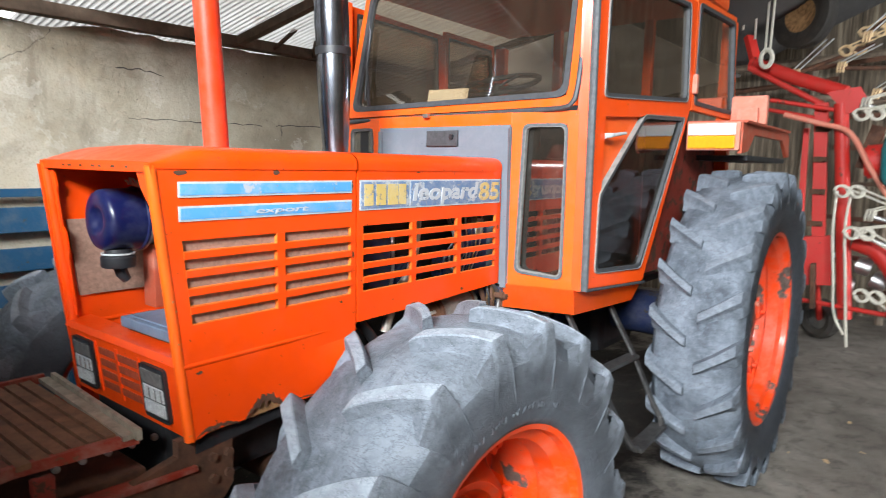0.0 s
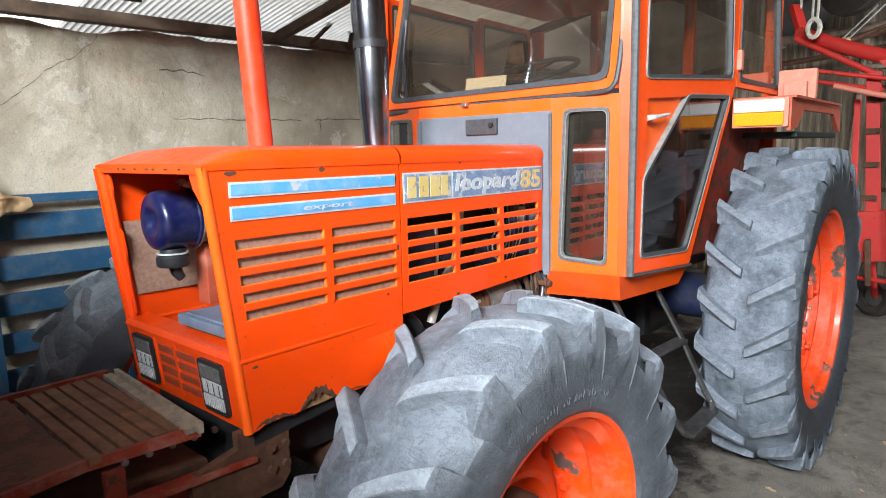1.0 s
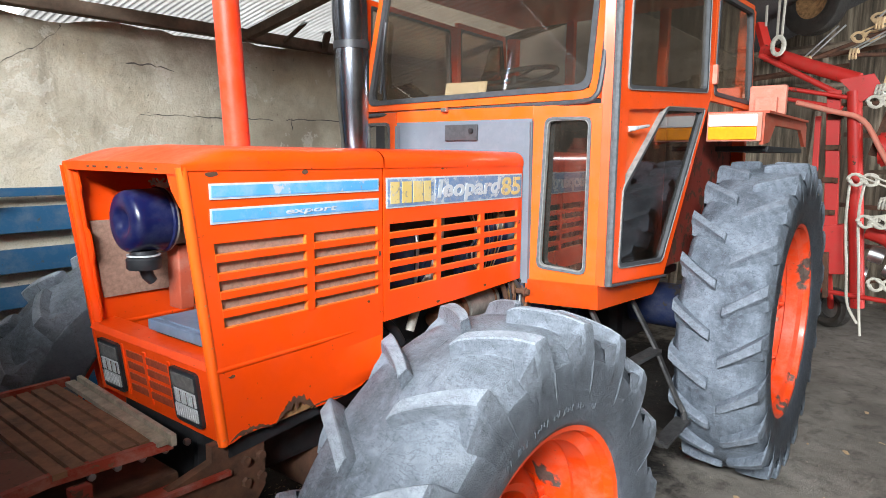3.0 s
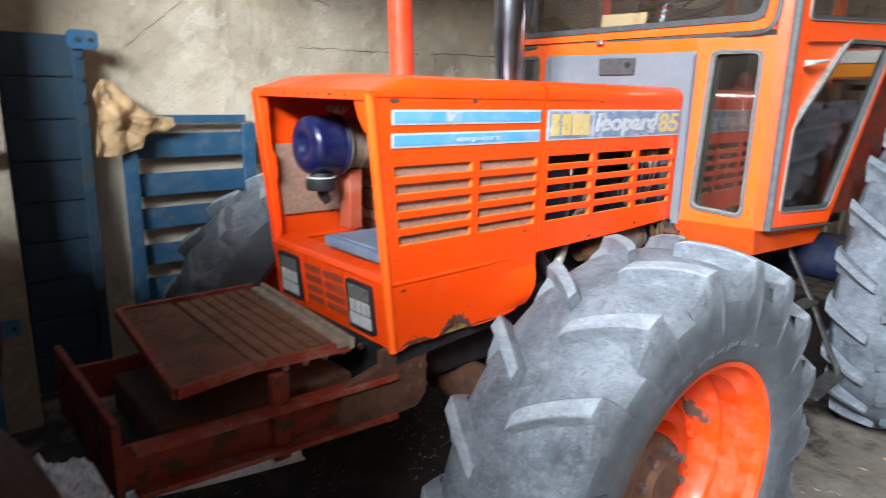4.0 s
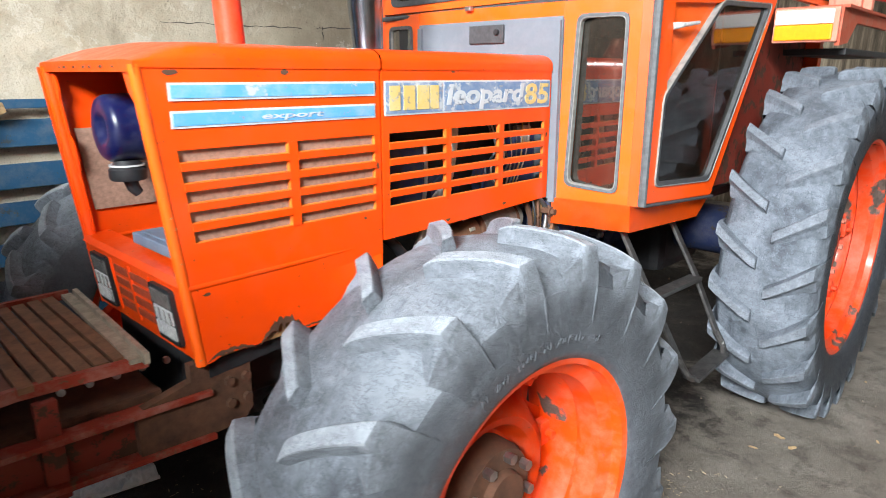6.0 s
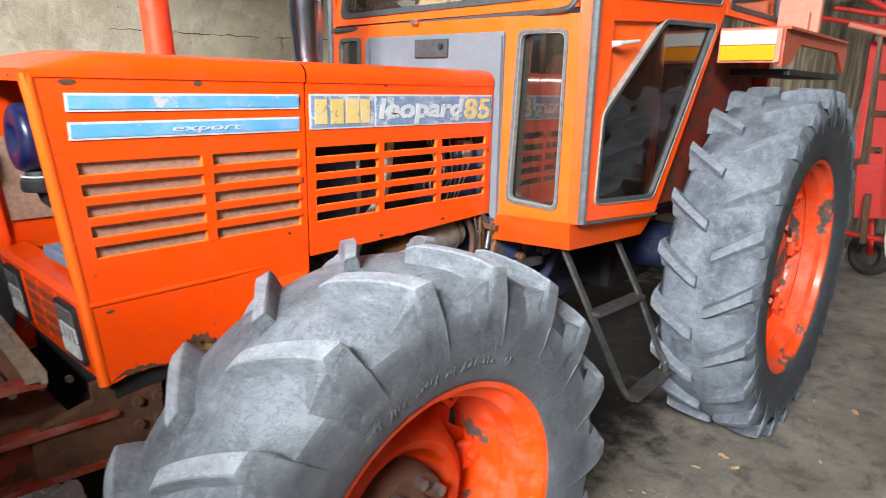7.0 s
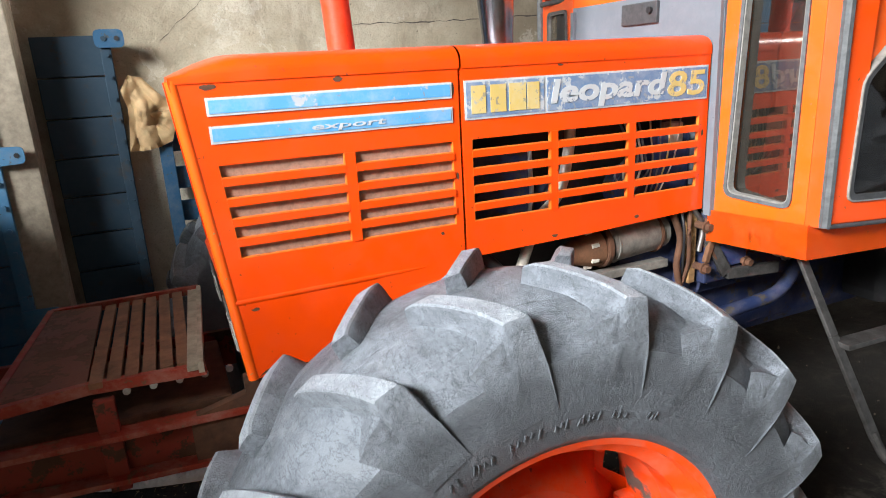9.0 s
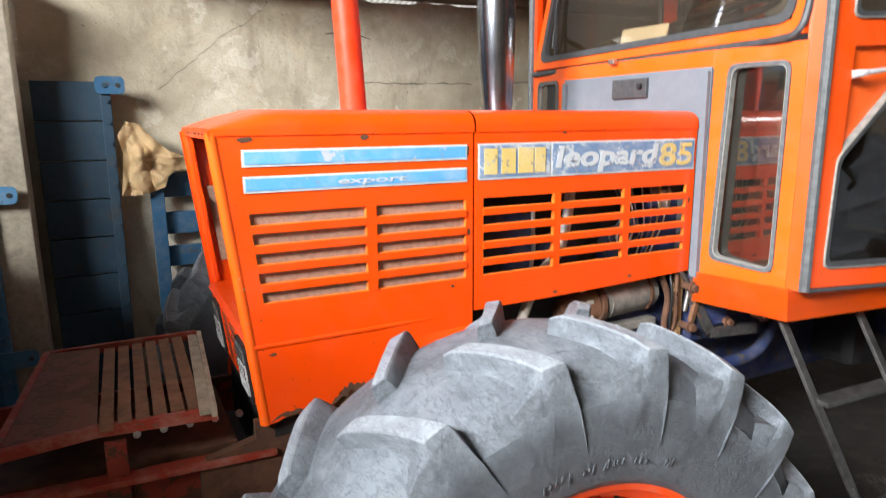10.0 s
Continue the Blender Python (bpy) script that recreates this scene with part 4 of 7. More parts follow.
# lid of the hood, in two lengths
def lid(x0, x1, drop, label):
    bm = bmesh.new()
    n = 26 if drop else 3
    prof = [(-HW - 0.003, 1.652)]
    for k in range(7):
        a = math.pi / 2 * k / 6
        prof.append((-HW - 0.003 + 0.06 * (1 - math.cos(a)), 1.672 + 0.042 * math.sin(a)))
    prof = prof + [(0, 1.722)] + [(-y, z) for y, z in reversed(prof)]
    rows = []
    for i in range(n + 1):
        x = x0 + (x1 - x0) * i / n
        f = max(0.0, 1 - (x - x0) / 0.16) if drop else 0.0
        rows.append([bm.verts.new((x + f * 0.014 * (y / HW + 1) / 2, y, z - max(0, z - 1.664) * 0.88 * f ** 1.3)) for y, z in prof])
    for a, b in zip(rows, rows[1:]):
        for k in range(len(prof) - 1):
            bm.faces.new((a[k], a[k + 1], b[k + 1], b[k]))
    if drop:
        lip = [bm.verts.new((v.co.x + 0.004, v.co.y, min(v.co.z, 1.66) - 0.018)) for v in rows[0]]
        for k in range(len(lip) - 1):
            bm.faces.new((rows[0][k], rows[0][k + 1], lip[k + 1], lip[k]))
    return part("hood_lid", bm, ORANGE, tractor, label, shade=True)


front_lid = lid(-0.742, -0.008, True, "orange front hood lid with a row of rust holes along its lip")
for k in range(7):
    box_part("rust_hole", (-0.742 + 0.014 * (0.35 + k * 0.095), -0.24 + k * 0.07 + 0.012 * (k % 3), 1.655), (0.006, 0.012 + 0.008 * (k % 2), 0.006), RUST, front_lid, "", 0.001)
lid(-0.002, 0.905, False, "orange rear hood lid")

# stickers on the near side
def sticker(x0, x1, z_top, z_low, mat, parent, name="sticker", off=0.002, label="", skew=0.0):
    bm = bmesh.new()
    add_prism(bm, [(x0, z_low), (x1, z_low), (x1, z_top), (x0 + skew, z_top)], 0.0015, lambda u, v, w: (u, -HW - off - w, v))
    return part(name, bm, mat, parent, label)


for zt, zl in ((1.618, 1.575), (1.552, 1.510)):
    sticker(-0.668, -0.033, zt, zl, DECAL_SILVER, SIDE, "sticker_edge")
    sticker(-0.662, -0.039, zt - 0.006, zl + 0.006, DECAL_BLUE, SIDE, "blue_stripe", 0.0037, "faded sky-blue stripe")
sticker(0.004, 0.893, 1.619, 1.512, DECAL_SILVER, REAR, "sticker_edge")
sticker(0.010, 0.262, 1.613, 1.518, DECAL_NAVY, REAR, "name_plate", 0.0037, "faded navy sticker with yellow lettering")
sticker(0.272, 0.887, 1.613, 1.518, DECAL_NAVY, REAR, "name_plate", 0.0037, "faded navy sticker with white lettering")


def lettering(text, x, z, height, mat, parent, width=None, slant=0.0, name="lettering", bold=0.0):
    cu = bpy.data.curves.new(name, "FONT")
    cu.body, cu.size, cu.extrude, cu.shear, cu.offset = text, height / 0.7, 0.0008, slant, bold
    cu.resolution_u = 3
    ob = bpy.data.objects.new("text_tmp", cu)
    scene.collection.objects.link(ob)
    bpy.context.view_layer.update()
    me = bpy.data.meshes.new_from_object(ob.evaluated_get(bpy.context.evaluated_depsgraph_get()))
    bpy.data.objects.remove(ob)
    me.name = name
    xs = [v.co.x for v in me.vertices]
    w0, w1 = min(xs), max(xs)
    k = (width / (w1 - w0)) if width else 1.0
    for v in me.vertices:
        px, pz, py = (v.co.x - w0) * k, v.co.y, v.co.z
        v.co = (x + px, -HW - 0.0062 - py, z + pz)
    me.materials.append(mat)
    made = new(name, me)
    made.parent = parent
    return made


for i, w in enumerate((0.045, 0.05, 0.055, 0.04)):
    # the maker's name, as plain yellow blocks
    sticker(0.024 + i * 0.06, 0.024 + i * 0.06 + w, 1.604, 1.528, DECAL_YELLOW, REAR, "name_block", 0.0055)
lettering("leopard", 0.283, 1.541, 0.064, DECAL_WHITE, REAR, 0.435, 0.13, bold=0.003)
lettering("85", 0.722, 1.53, 0.075, DECAL_YELLOW, REAR, 0.155, 0.06, bold=0.0022)
lettering("export", -0.424, 1.5235, 0.0165, DECAL_WHITE, SIDE, 0.197, 0.15, bold=0.0003)

# intake stack and exhaust
bm = bmesh.new()
add_cyl(bm, (-0.152, 0.25, 1.70), (-0.185, 0.25, 2.30), 0.047, seg=28)
stack = part("intake_pipe", bm, PIPE_RED, tractor, "orange-red painted upright intake pipe", shade=True)
bm = bmesh.new()
add_cyl(bm, (-0.185, 0.25, 2.285), (-0.19, 0.25, 2.36), 0.049, seg=28)
part("collar", bm, RUST, stack, "dark rusty pipe end", shade=True)
bm = bmesh.new()
add_tube(bm, [(0.455, 0.25, 1.70), (0.458, 0.25, 1.76), (0.452, 0.25, 1.9), (0.447, 0.25, 2.1), (0.445, 0.25, 2.16)], [0.058, 0.06, 0.07, 0.078, 0.074], 28)
add_tube(bm, [(0.445, 0.25, 2.185), (0.437, 0.25, 2.3), (0.43, 0.25, 2.5)], [0.074, 0.078, 0.072], 28)
exhaust = part("exhaust_pipe", bm, DARK_CHROME, tractor, "chromed dented exhaust silencer", shade=True)
bm = bmesh.new()
add_cyl(bm, (0.446, 0.25, 2.15), (0.445, 0.25, 2.195), 0.08, seg=28, bevel=0.006)
part("clamp", bm, BLACK, exhaust, "dark clamp band", shade=True)

# nose: lamp panel, lamps, battery and air cleaner
NOSE = Euler((0, radians(-6.4), 0)).to_matrix()
nose = box_part("nose_panel", (-0.652, 0, 0.995), (0.02, 2 * HW - 0.03, 0.215), ORANGE, tractor, "orange nose panel with slots", 0.003, NOSE)
bm = bmesh.new()
add_prism(bm, [(-0.685, 1.108), (-0.672, 1.124), (-0.60, 1.132), (-0.60, 1.118), (-0.665, 1.10)], 2 * HW - 0.02, lambda u, v, w: (u, -HW + 0.01 + w, v))
part("nose_shelf", bm, ORANGE, tractor, "scratched orange nose shelf")
for k in range(4):
    z = 1.06 - k * 0.038
    box_part("nose_slot", (-0.663 - (z - 0.995) * 0.112, 0, z), (0.006, 0.27, 0.024), SLOT_RED, nose, "dull red slot", 0.002, NOSE)
for y in (-0.212, 0.246):
    lamp = box_part("headlight", (-0.666, y, 0.998), (0.016, 0.142, 0.170), BLACK, tractor, "square headlight in a rounded black frame", 0.016, NOSE)
    lens = lambda z, h, mat, label: box_part("lens", (-0.6745 - (z - 0.998) * 0.112, y, z), (0.008, 0.114, h), mat, lamp, label, 0.0038, NOSE)
    lens(1.046, 0.044, LAMP_DARK, "dark upper lens")
    lens(0.998, 0.042, SILVER, "bright ribbed lens")
    lens(0.951, 0.042, LAMP_GREY, "grey lower lens")
    for k in range(10):
        yy = y - 0.050 + k * 0.0111
        box_part("lens_rib", (-0.679, yy, 0.998), (0.003, 0.004, 0.038), LAMP_GREY if k % 3 else CHROME, lamp, "", 0.001, NOSE)
        box_part("lens_rib", (-0.674, yy, 0.951), (0.003, 0.003, 0.038), SILVER, lamp, "", 0.001, NOSE)
for y, w in ((0.0175, 0.018), (-0.125, 0.012), (0.16, 0.012)):
    box_part("nose_rib", (-0.664, y, 1.0), (0.008, w, 0.175), ORANGE, nose, "", 0.003, NOSE)
# gusset and torn flange inside the nose opening
bm = bmesh.new()
add_prism(bm, [(-0.352, 1.645), (-0.275, 1.645), (-0.285, 1.60), (-0.315, 1.555), (-0.345, 1.545)], 0.008, lambda u, v, w: (front_edge(v) + 0.006 + w, u, v))
part("nose_gusset", bm, ORANGE, tractor, "orange corner gusset with a bolt")
bm = bmesh.new()
add_prism(bm, [(0.358, 1.64), (0.315, 1.635), (0.31, 1.585), (0.322, 1.56), (0.326, 1.45), (0.305, 1.43), (0.31, 1.36), (0.325, 1.33), (0.335, 1.14), (0.358, 1.13)], 0.006,
          lambda u, v, w: (front_edge(v) + 0.026 + w, u, v))
part("nose_flange", bm, ORANGE, tractor, "torn orange edge flange")
box_part("battery", (-0.47, -0.12, 1.085), (0.28, 0.36, 0.13), BLACK, tractor, "battery", 0.01)
bm = bmesh.new()
add_box(bm, (-0.50, -0.13, 1.162), (0.27, 0.38, 0.034), None, 0.006)
add_box(bm, (-0.50, -0.13, 1.181), (0.23, 0.34, 0.006), None, 0.002)
battery_lid = part("battery_cover", bm, BATTERY_BLUE, tractor, "pale blue-grey battery cover")
box_part("sticker_mark", (-0.47, -0.17, 1.1855), (0.045, 0.13, 0.002), NAVY_PUMP, battery_lid, "dark blue maker's strip", 0.0)
box_part("sticker_mark", (-0.475, -0.17, 1.187), (0.02, 0.06, 0.001), WHITE_LENS, battery_lid, "", 0.0)
bm = bmesh.new()
bar_between(bm, (-0.375, -0.30, 1.175), (-0.375, 0.07, 1.175), 0.018, 0.03, 0.003)
part("battery_clamp", bm, BLACK, tractor, "black battery clamp bar")
# near-black panel: the shade inside the nose as a colour
box_part("inner_wall", (-0.27, 0, 1.28), (0.03, 0.655, 0.75), DARKNESS, tractor, "near-black panel for the shade behind the nose")
for k in range(11):
    bm = bmesh.new()
    z = 1.06 + k * 0.042
    add_box(bm, (-0.30 - 0.006 * (k % 2), 0.01, z), (0.022, 0.655, 0.036), Euler((0, radians(18), radians(0.6 * (k % 3 - 1)))).to_matrix(), 0.004)
    # these slats stand in for the far grille seen through the nose
    part("radiator_bar", bm, (RADIATOR, CORE, RADIATOR_RED)[(k * 5) % 3], tractor, "tan slat standing in for the far grille's stripes")
box_part("bracket", (-0.46, 0.16, 1.28), (0.05, 0.075, 0.22), FENDER_RED, tractor, "faded red bracket", 0.004)
bm = bmesh.new()
AFY, AFZ = 0.165, 1.478
add_cyl(bm, (-0.53, AFY, AFZ), (-0.28, AFY, AFZ), 0.09, seg=36)
add_cyl(bm, (-0.445, AFY, AFZ), (-0.43, AFY, AFZ), 0.094, seg=36)
cleaner = part("air_cleaner", bm, CANISTER_TAN, tractor, "dusty tan air cleaner canister", shade=True)
bm = bmesh.new()
add_lathe(bm, [(0.0, 0.022), (0.022, 0.021), (0.034, 0.014), (0.044, 0.003), (0.056, 0.0), (0.078, 0.001), (0.092, 0.006), (0.099, 0.017), (0.1015, 0.032), (0.1035, 0.118), (0.109, 0.122), (0.109, 0.13), (0.0, 0.13)], 48)
bmesh.ops.transform(bm, matrix=Matrix.Translation((-0.648, AFY, AFZ)) @ Matrix.Rotation(radians(-90), 4, "Z"), verts=bm.verts)
part("cap", bm, BLUE_FILTER, cleaner, "glossy dark blue dished canister cap", shade=True)
bm = bmesh.new()
add_cyl(bm, (-0.524, AFY, AFZ), (-0.508, AFY, AFZ), 0.108, seg=36, bevel=0.003)
add_box(bm, (-0.516, AFY - 0.02, AFZ + 0.114), (0.02, 0.05, 0.016), None, 0.003)
part("clamp", bm, CLAMP_CREAM, cleaner, "cream clamp band", shade=True)
bm = bmesh.new()
for k in range(12):
    a = 0.5 * k
    add_tube(bm, [(-0.516 + 0.006 * math.cos(a * 3), AFY - 0.045 + 0.008 * k, AFZ + 0.112), (-0.516 + 0.02 * math.cos(a * 2.1), AFY - 0.05 + 0.009 * k, AFZ + 0.13 + 0.006 * math.sin(a * 5))], 0.0035, 5)
part("cord", bm, TWINE, cleaner, "frayed cord tied round the clamp", shade=True)
bm = bmesh.new()
add_lathe(bm, [(0.0, 0.0), (0.05, 0.0), (0.054, 0.006), (0.054, 0.034), (0.047, 0.042), (0.036, 0.06), (0.0, 0.06)], 32)
bmesh.ops.transform(bm, matrix=Matrix.Translation((-0.592, AFY - 0.02, AFZ - 0.155)) @ Matrix.Rotation(radians(90), 4, "X"), verts=bm.verts)
add_tube(bm, [(-0.589, AFY - 0.02, AFZ - 0.15), (-0.582, AFY - 0.02, AFZ - 0.18), (-0.567, AFY - 0.02, AFZ - 0.20)], [0.022, 0.02, 0.016], 10)
part("dust_valve", bm, BLACK, cleaner, "black rubber dust valve", shade=True)
bm = bmesh.new()
add_cyl(bm, (-0.592, AFY - 0.02, AFZ - 0.112), (-0.592, AFY - 0.02, AFZ - 0.107), 0.052, seg=32)
part("dust_valve_rim", bm, SILVER, cleaner, "pale ring on the dust valve", shade=True)

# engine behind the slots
engine = box_part("engine_block", (0.45, 0, 1.18), (0.85, 0.34, 0.62), DARKNESS, tractor, "dark engine block", 0.02)
for x, r in ((0.12, 0.07), (0.40, 0.08), (0.68, 0.08)):
    bm = bmesh.new()
    add_cyl(bm, (x, -0.20, 1.22), (x, -0.27, 1.22), r, seg=20, bevel=0.01)
    part("engine_cover", bm, BLUE_ENGINE, engine, "dark blue engine cover", shade=True)
bm = bmesh.new()
add_tube(bm, smooth_path([(0.42, -0.28, 1.47), (0.40, -0.29, 1.36), (0.36, -0.30, 1.25), (0.28, -0.30, 1.17), (0.22, -0.29, 1.02)]), 0.018, 12)
part("dipstick_tube", bm, PALE_HOSE, engine, "pale ribbed metal hose", shade=True)
box_part("side_cover", (0.17, -0.235, 1.30), (0.24, 0.05, 0.22), BLUE_ENGINE, engine, "dark blue engine side cover", 0.015)
bm = bmesh.new()
add_tube(bm, smooth_path([(0.26, -0.29, 1.40), (0.255, -0.30, 1.34), (0.265, -0.29, 1.27), (0.26, -0.285, 1.20)]), 0.007, 8)
part("sensor_rod", bm, STEEL, engine, "thin steel rod", shade=True)
box_part("relay_box", (0.835, -0.28, 1.40), (0.06, 0.05, 0.07), PALE_HOSE, engine, "small pale relay box", 0.006)
for k in range(4):
    bm = bmesh.new()
    add_tube(bm, smooth_path([(0.72 + k * 0.045, -0.30, 1.47), (0.715 + k * 0.04, -0.315, 1.40), (0.72 + k * 0.03, -0.32, 1.31), (0.70 + k * 0.02, -0.31, 1.20)]), 0.003, 6)
    part("wire", bm, (TWINE, GREYBLUE, DECAL_YELLOW, PALE_HOSE)[k], engine, "thin loose wire")
box_part("fuel_filter", (0.835, -0.25, 1.29), (0.15, 0.1, 0.22), NAVY_PUMP, engine, "dark blue filter housing", 0.02)
for k in range(5):
    bm = bmesh.new()
    add_tube(bm, smooth_path([(0.60 + k * 0.02, -0.29, 1.46), (0.63 + k * 0.018, -0.31, 1.36 - k * 0.01), (0.58 + k * 0.035, -0.30, 1.28), (0.66, -0.29, 1.21)]), 0.004, 6)
    part("fuel_line", bm, PALE_HOSE if k % 2 else GREYBLUE, engine, "thin fuel line")
bm = bmesh.new()
add_cyl(bm, (0.575, -0.25, 1.033), (0.80, -0.25, 1.048), 0.068, seg=28, bevel=0.006)
starter = part("starter_motor", bm, MOTOR_GREY, tractor, "greasy grey starter motor", shade=True)
for x, r, wdt, mat in ((0.56, 0.076, 0.022, RUST), (0.60, 0.071, 0.012, MOTOR_GREY), (0.785, 0.072, 0.016, RUST), (0.815, 0.06, 0.03, MOTOR_GREY)):
    bm = bmesh.new()
    add_cyl(bm, (x - wdt / 2, -0.25, 1.032 + 0.06 * (x - 0.57)), (x + wdt / 2, -0.25, 1.032 + 0.06 * (x - 0.57)), r, seg=28, bevel=0.003)
    part("band", bm, mat, starter, "greasy end band", shade=True)
bm = bmesh.new()
add_tube(bm, [(0.40, -0.25, 1.02), (0.47, -0.25, 1.025), (0.50, -0.25, 1.027), (0.545, -0.25, 1.03)], [0.03, 0.05, 0.062, 0.066], 20)
part("drive_end", bm, SLAT_BROWN, starter, "rust-stained drive end", shade=True)
for k in range(7):
    a = 2 * math.pi * k / 7
    bm = bmesh.new()
    add_cyl(bm, (0.49, -0.25 + 0.06 * math.cos(a), 1.026 + 0.06 * math.sin(a)), (0.515, -0.25 + 0.062 * math.cos(a), 1.027 + 0.062 * math.sin(a)), 0.008, seg=6)
    part("bolt", bm, PALE_HOSE, starter)
bm = bmesh.new()
add_cyl(bm, (0.62, -0.235, 1.125), (0.76, -0.235, 1.134), 0.03, seg=18, bevel=0.004)
part("solenoid", bm, RUST, starter, "rusty solenoid", shade=True)
box_part("gearbox", (1.40, 0, 0.80), (1.5, 0.50, 0.52), BLUE_ENGINE, tractor, "oily dark blue gearbox housing", 0.04)
box_part("sump", (0.50, 0, 0.70), (0.85, 0.34, 0.36), DARKNESS, tractor, "dark engine sump", 0.04)
box_part("axle_housing", (2.16, 0, 0.86), (0.55, 0.9, 0.55), DARKNESS, tractor, "dark rear axle housing", 0.06)
box_part("chassis", (0.1, 0, 0.80), (1.5, 0.44, 0.26), DARKNESS, tractor, "dark front axle support", 0.02)
bm = bmesh.new()
add_cyl(bm, (-0.17, -0.75, FZ), (-0.17, 0.75, FZ), 0.085, seg=20)
part("front_axle", bm, RUST, tractor, "rusty front drive axle", shade=True)
bm = bmesh.new()
add_cyl(bm, (2.13, -0.95, RZ), (2.13, 0.95, RZ), 0.13, seg=20)
part("rear_axle", bm, BLUE_ENGINE, tractor, "dark blue rear axle trumpet", shade=True)
bm = bmesh.new()
add_prism(bm, [(-0.62, 0.885), (-0.10, 0.925), (-0.10, 0.87), (-0.62, 0.83)], 0.02, lambda u, v, w: (u, -HW + 0.03 + w, v))
part("frame_rail", bm, DARKNESS, tractor, "dark blue frame rail")

# ---- cab ----
bm = bmesh.new()
add_prism(bm, [(-0.412, 1.13), (0.412, 1.13), (0.405, 1.862), (-0.405, 1.862)], 0.03, lambda u, v, w: (0.912 + w, u, v))
fire = part("firewall", bm, GREYBLUE, tractor, "blue-grey sheet bulkhead behind the hood")
for sgn in (-1, 1):
    bm = bmesh.new()
    add_prism(bm, [(sgn * 0.381, 1.12), (sgn * 0.411, 1.12), (sgn * 0.403, 1.845), (sgn * 0.381, 1.845)], 0.044, lambda u, v, w: (0.897 + w * 0.3, u, v))
    part("side_flange", bm, GREYBLUE, fire, "folded grey side flange")
# flat dark plate, the shade of the lock recess as a colour
box_part("lock_plate", (0.905, -0.02, 1.805), (0.016, 0.19, 0.075), GASKET, fire, "dark plate for the shade in the lock recess", 0.004)
bm = bmesh.new()
add_cyl(bm, (0.885, -0.085, 1.812), (0.9, -0.085, 1.812), 0.012, seg=12)
part("lock", bm, BLACK, fire, "black key lock")

# front corner faces: lower corner posts with a tall quarter window on both sides
def corner_map(sgn):
    a, b = Vector((0.915, -0.412)), Vector((0.968, -0.712))
    d = (b - a).normalized()
    nrm = Vector((d.y, -d.x)) * (1 if Vector((d.y, -d.x)).x > 0 else -1)
    return lambda u, v, w: ((a + d * u + nrm * w).x, -sgn * (a + d * u + nrm * w).y, v), (b - a).length


for sgn in (-1, 1):
    place, wide = corner_map(sgn)
    face_o = [(0.0, 1.135), (wide, 1.135), (wide, 1.92), (0.0, 1.915)]
    win = [(0.038, 1.20), (wide - 0.05, 1.185), (wide - 0.05, 1.86), (0.06, 1.86)]
    bm = bmesh.new()
    add_frame(bm, face_o, win, 0.03, place)
    post = part("corner_panel", bm, CAB_ORANGE_LIT, tractor, "orange cab corner panel")
    wo = rounded(win, 0.03)
    bm = bmesh.new()
    add_frame(bm, rounded(inset(win, -0.006), 0.035), rounded(inset(win, 0.005), 0.03), 0.03, lambda u, v, w: place(u, v, w - 0.008))
    quarter = part("quarter_window", bm, GREY_GASKET, tractor, "narrow quarter window in a grey rubber seal")
    bm = bmesh.new()
    add_frame(bm, rounded(inset(win, 0.005), 0.03), rounded(inset(win, 0.009), 0.028), 0.03, lambda u, v, w: place(u, v, w - 0.004))
    part("inner_lip", bm, PALE_RUBBER, quarter, "bleached inner lip")
    bm = bmesh.new()
    # the pane is slanted in its seal so the hood's reflection fits the camera's view
    add_prism(bm, inset(wo, -0.002), 0.004, lambda u, v, w: place(u, v, w + 0.004 + (wide - 0.05 - u) * 0.15))
    pane = part("pane", bm, QUARTER_GLASS, quarter, "dusty glass")
    pane.visible_shadow = False

# skirt under the door and the corner
def ring_prism(bm, pts_top, pts_low, thick=0.02):
    k = len(pts_top)
    a = [bm.verts.new(p) for p in pts_top]
    b = [bm.verts.new(p) for p in pts_low]
    for i in range(k - 1):
        bm.faces.new((a[i], a[i + 1], b[i + 1], b[i]))
    bmesh.ops.solidify(bm, geom=bm.faces[:], thickness=thick)


for sgn in (-1, 1):
    bm = bmesh.new()
    top = [(0.90, 0.40), (0.965, 0.725), (1.56, 0.80), (1.60, 0.80)]
    low = [(0.90, 0.40), (0.968, 0.73), (1.45, 0.79), (1.47, 0.79)]
    ring_prism(bm, [(x, sgn * y, 1.14) for x, y in top], [(x, sgn * y, 1.03) for x, y in low], 0.015)
    part("skirt", bm, CAB_ORANGE_LIT, tractor, "orange cab skirt with a worn lower edge")
box_part("cab_floor", (1.60, 0, 1.06), (1.1, 1.36, 0.04), DARKNESS, tractor, "dark cab floor")


def door_y(x):
    return 0.772 + 0.08 * (x - 1.0) / 0.95


def door_map(sgn):
    return lambda u, v, w: (u, sgn * (door_y(u) - w), v)


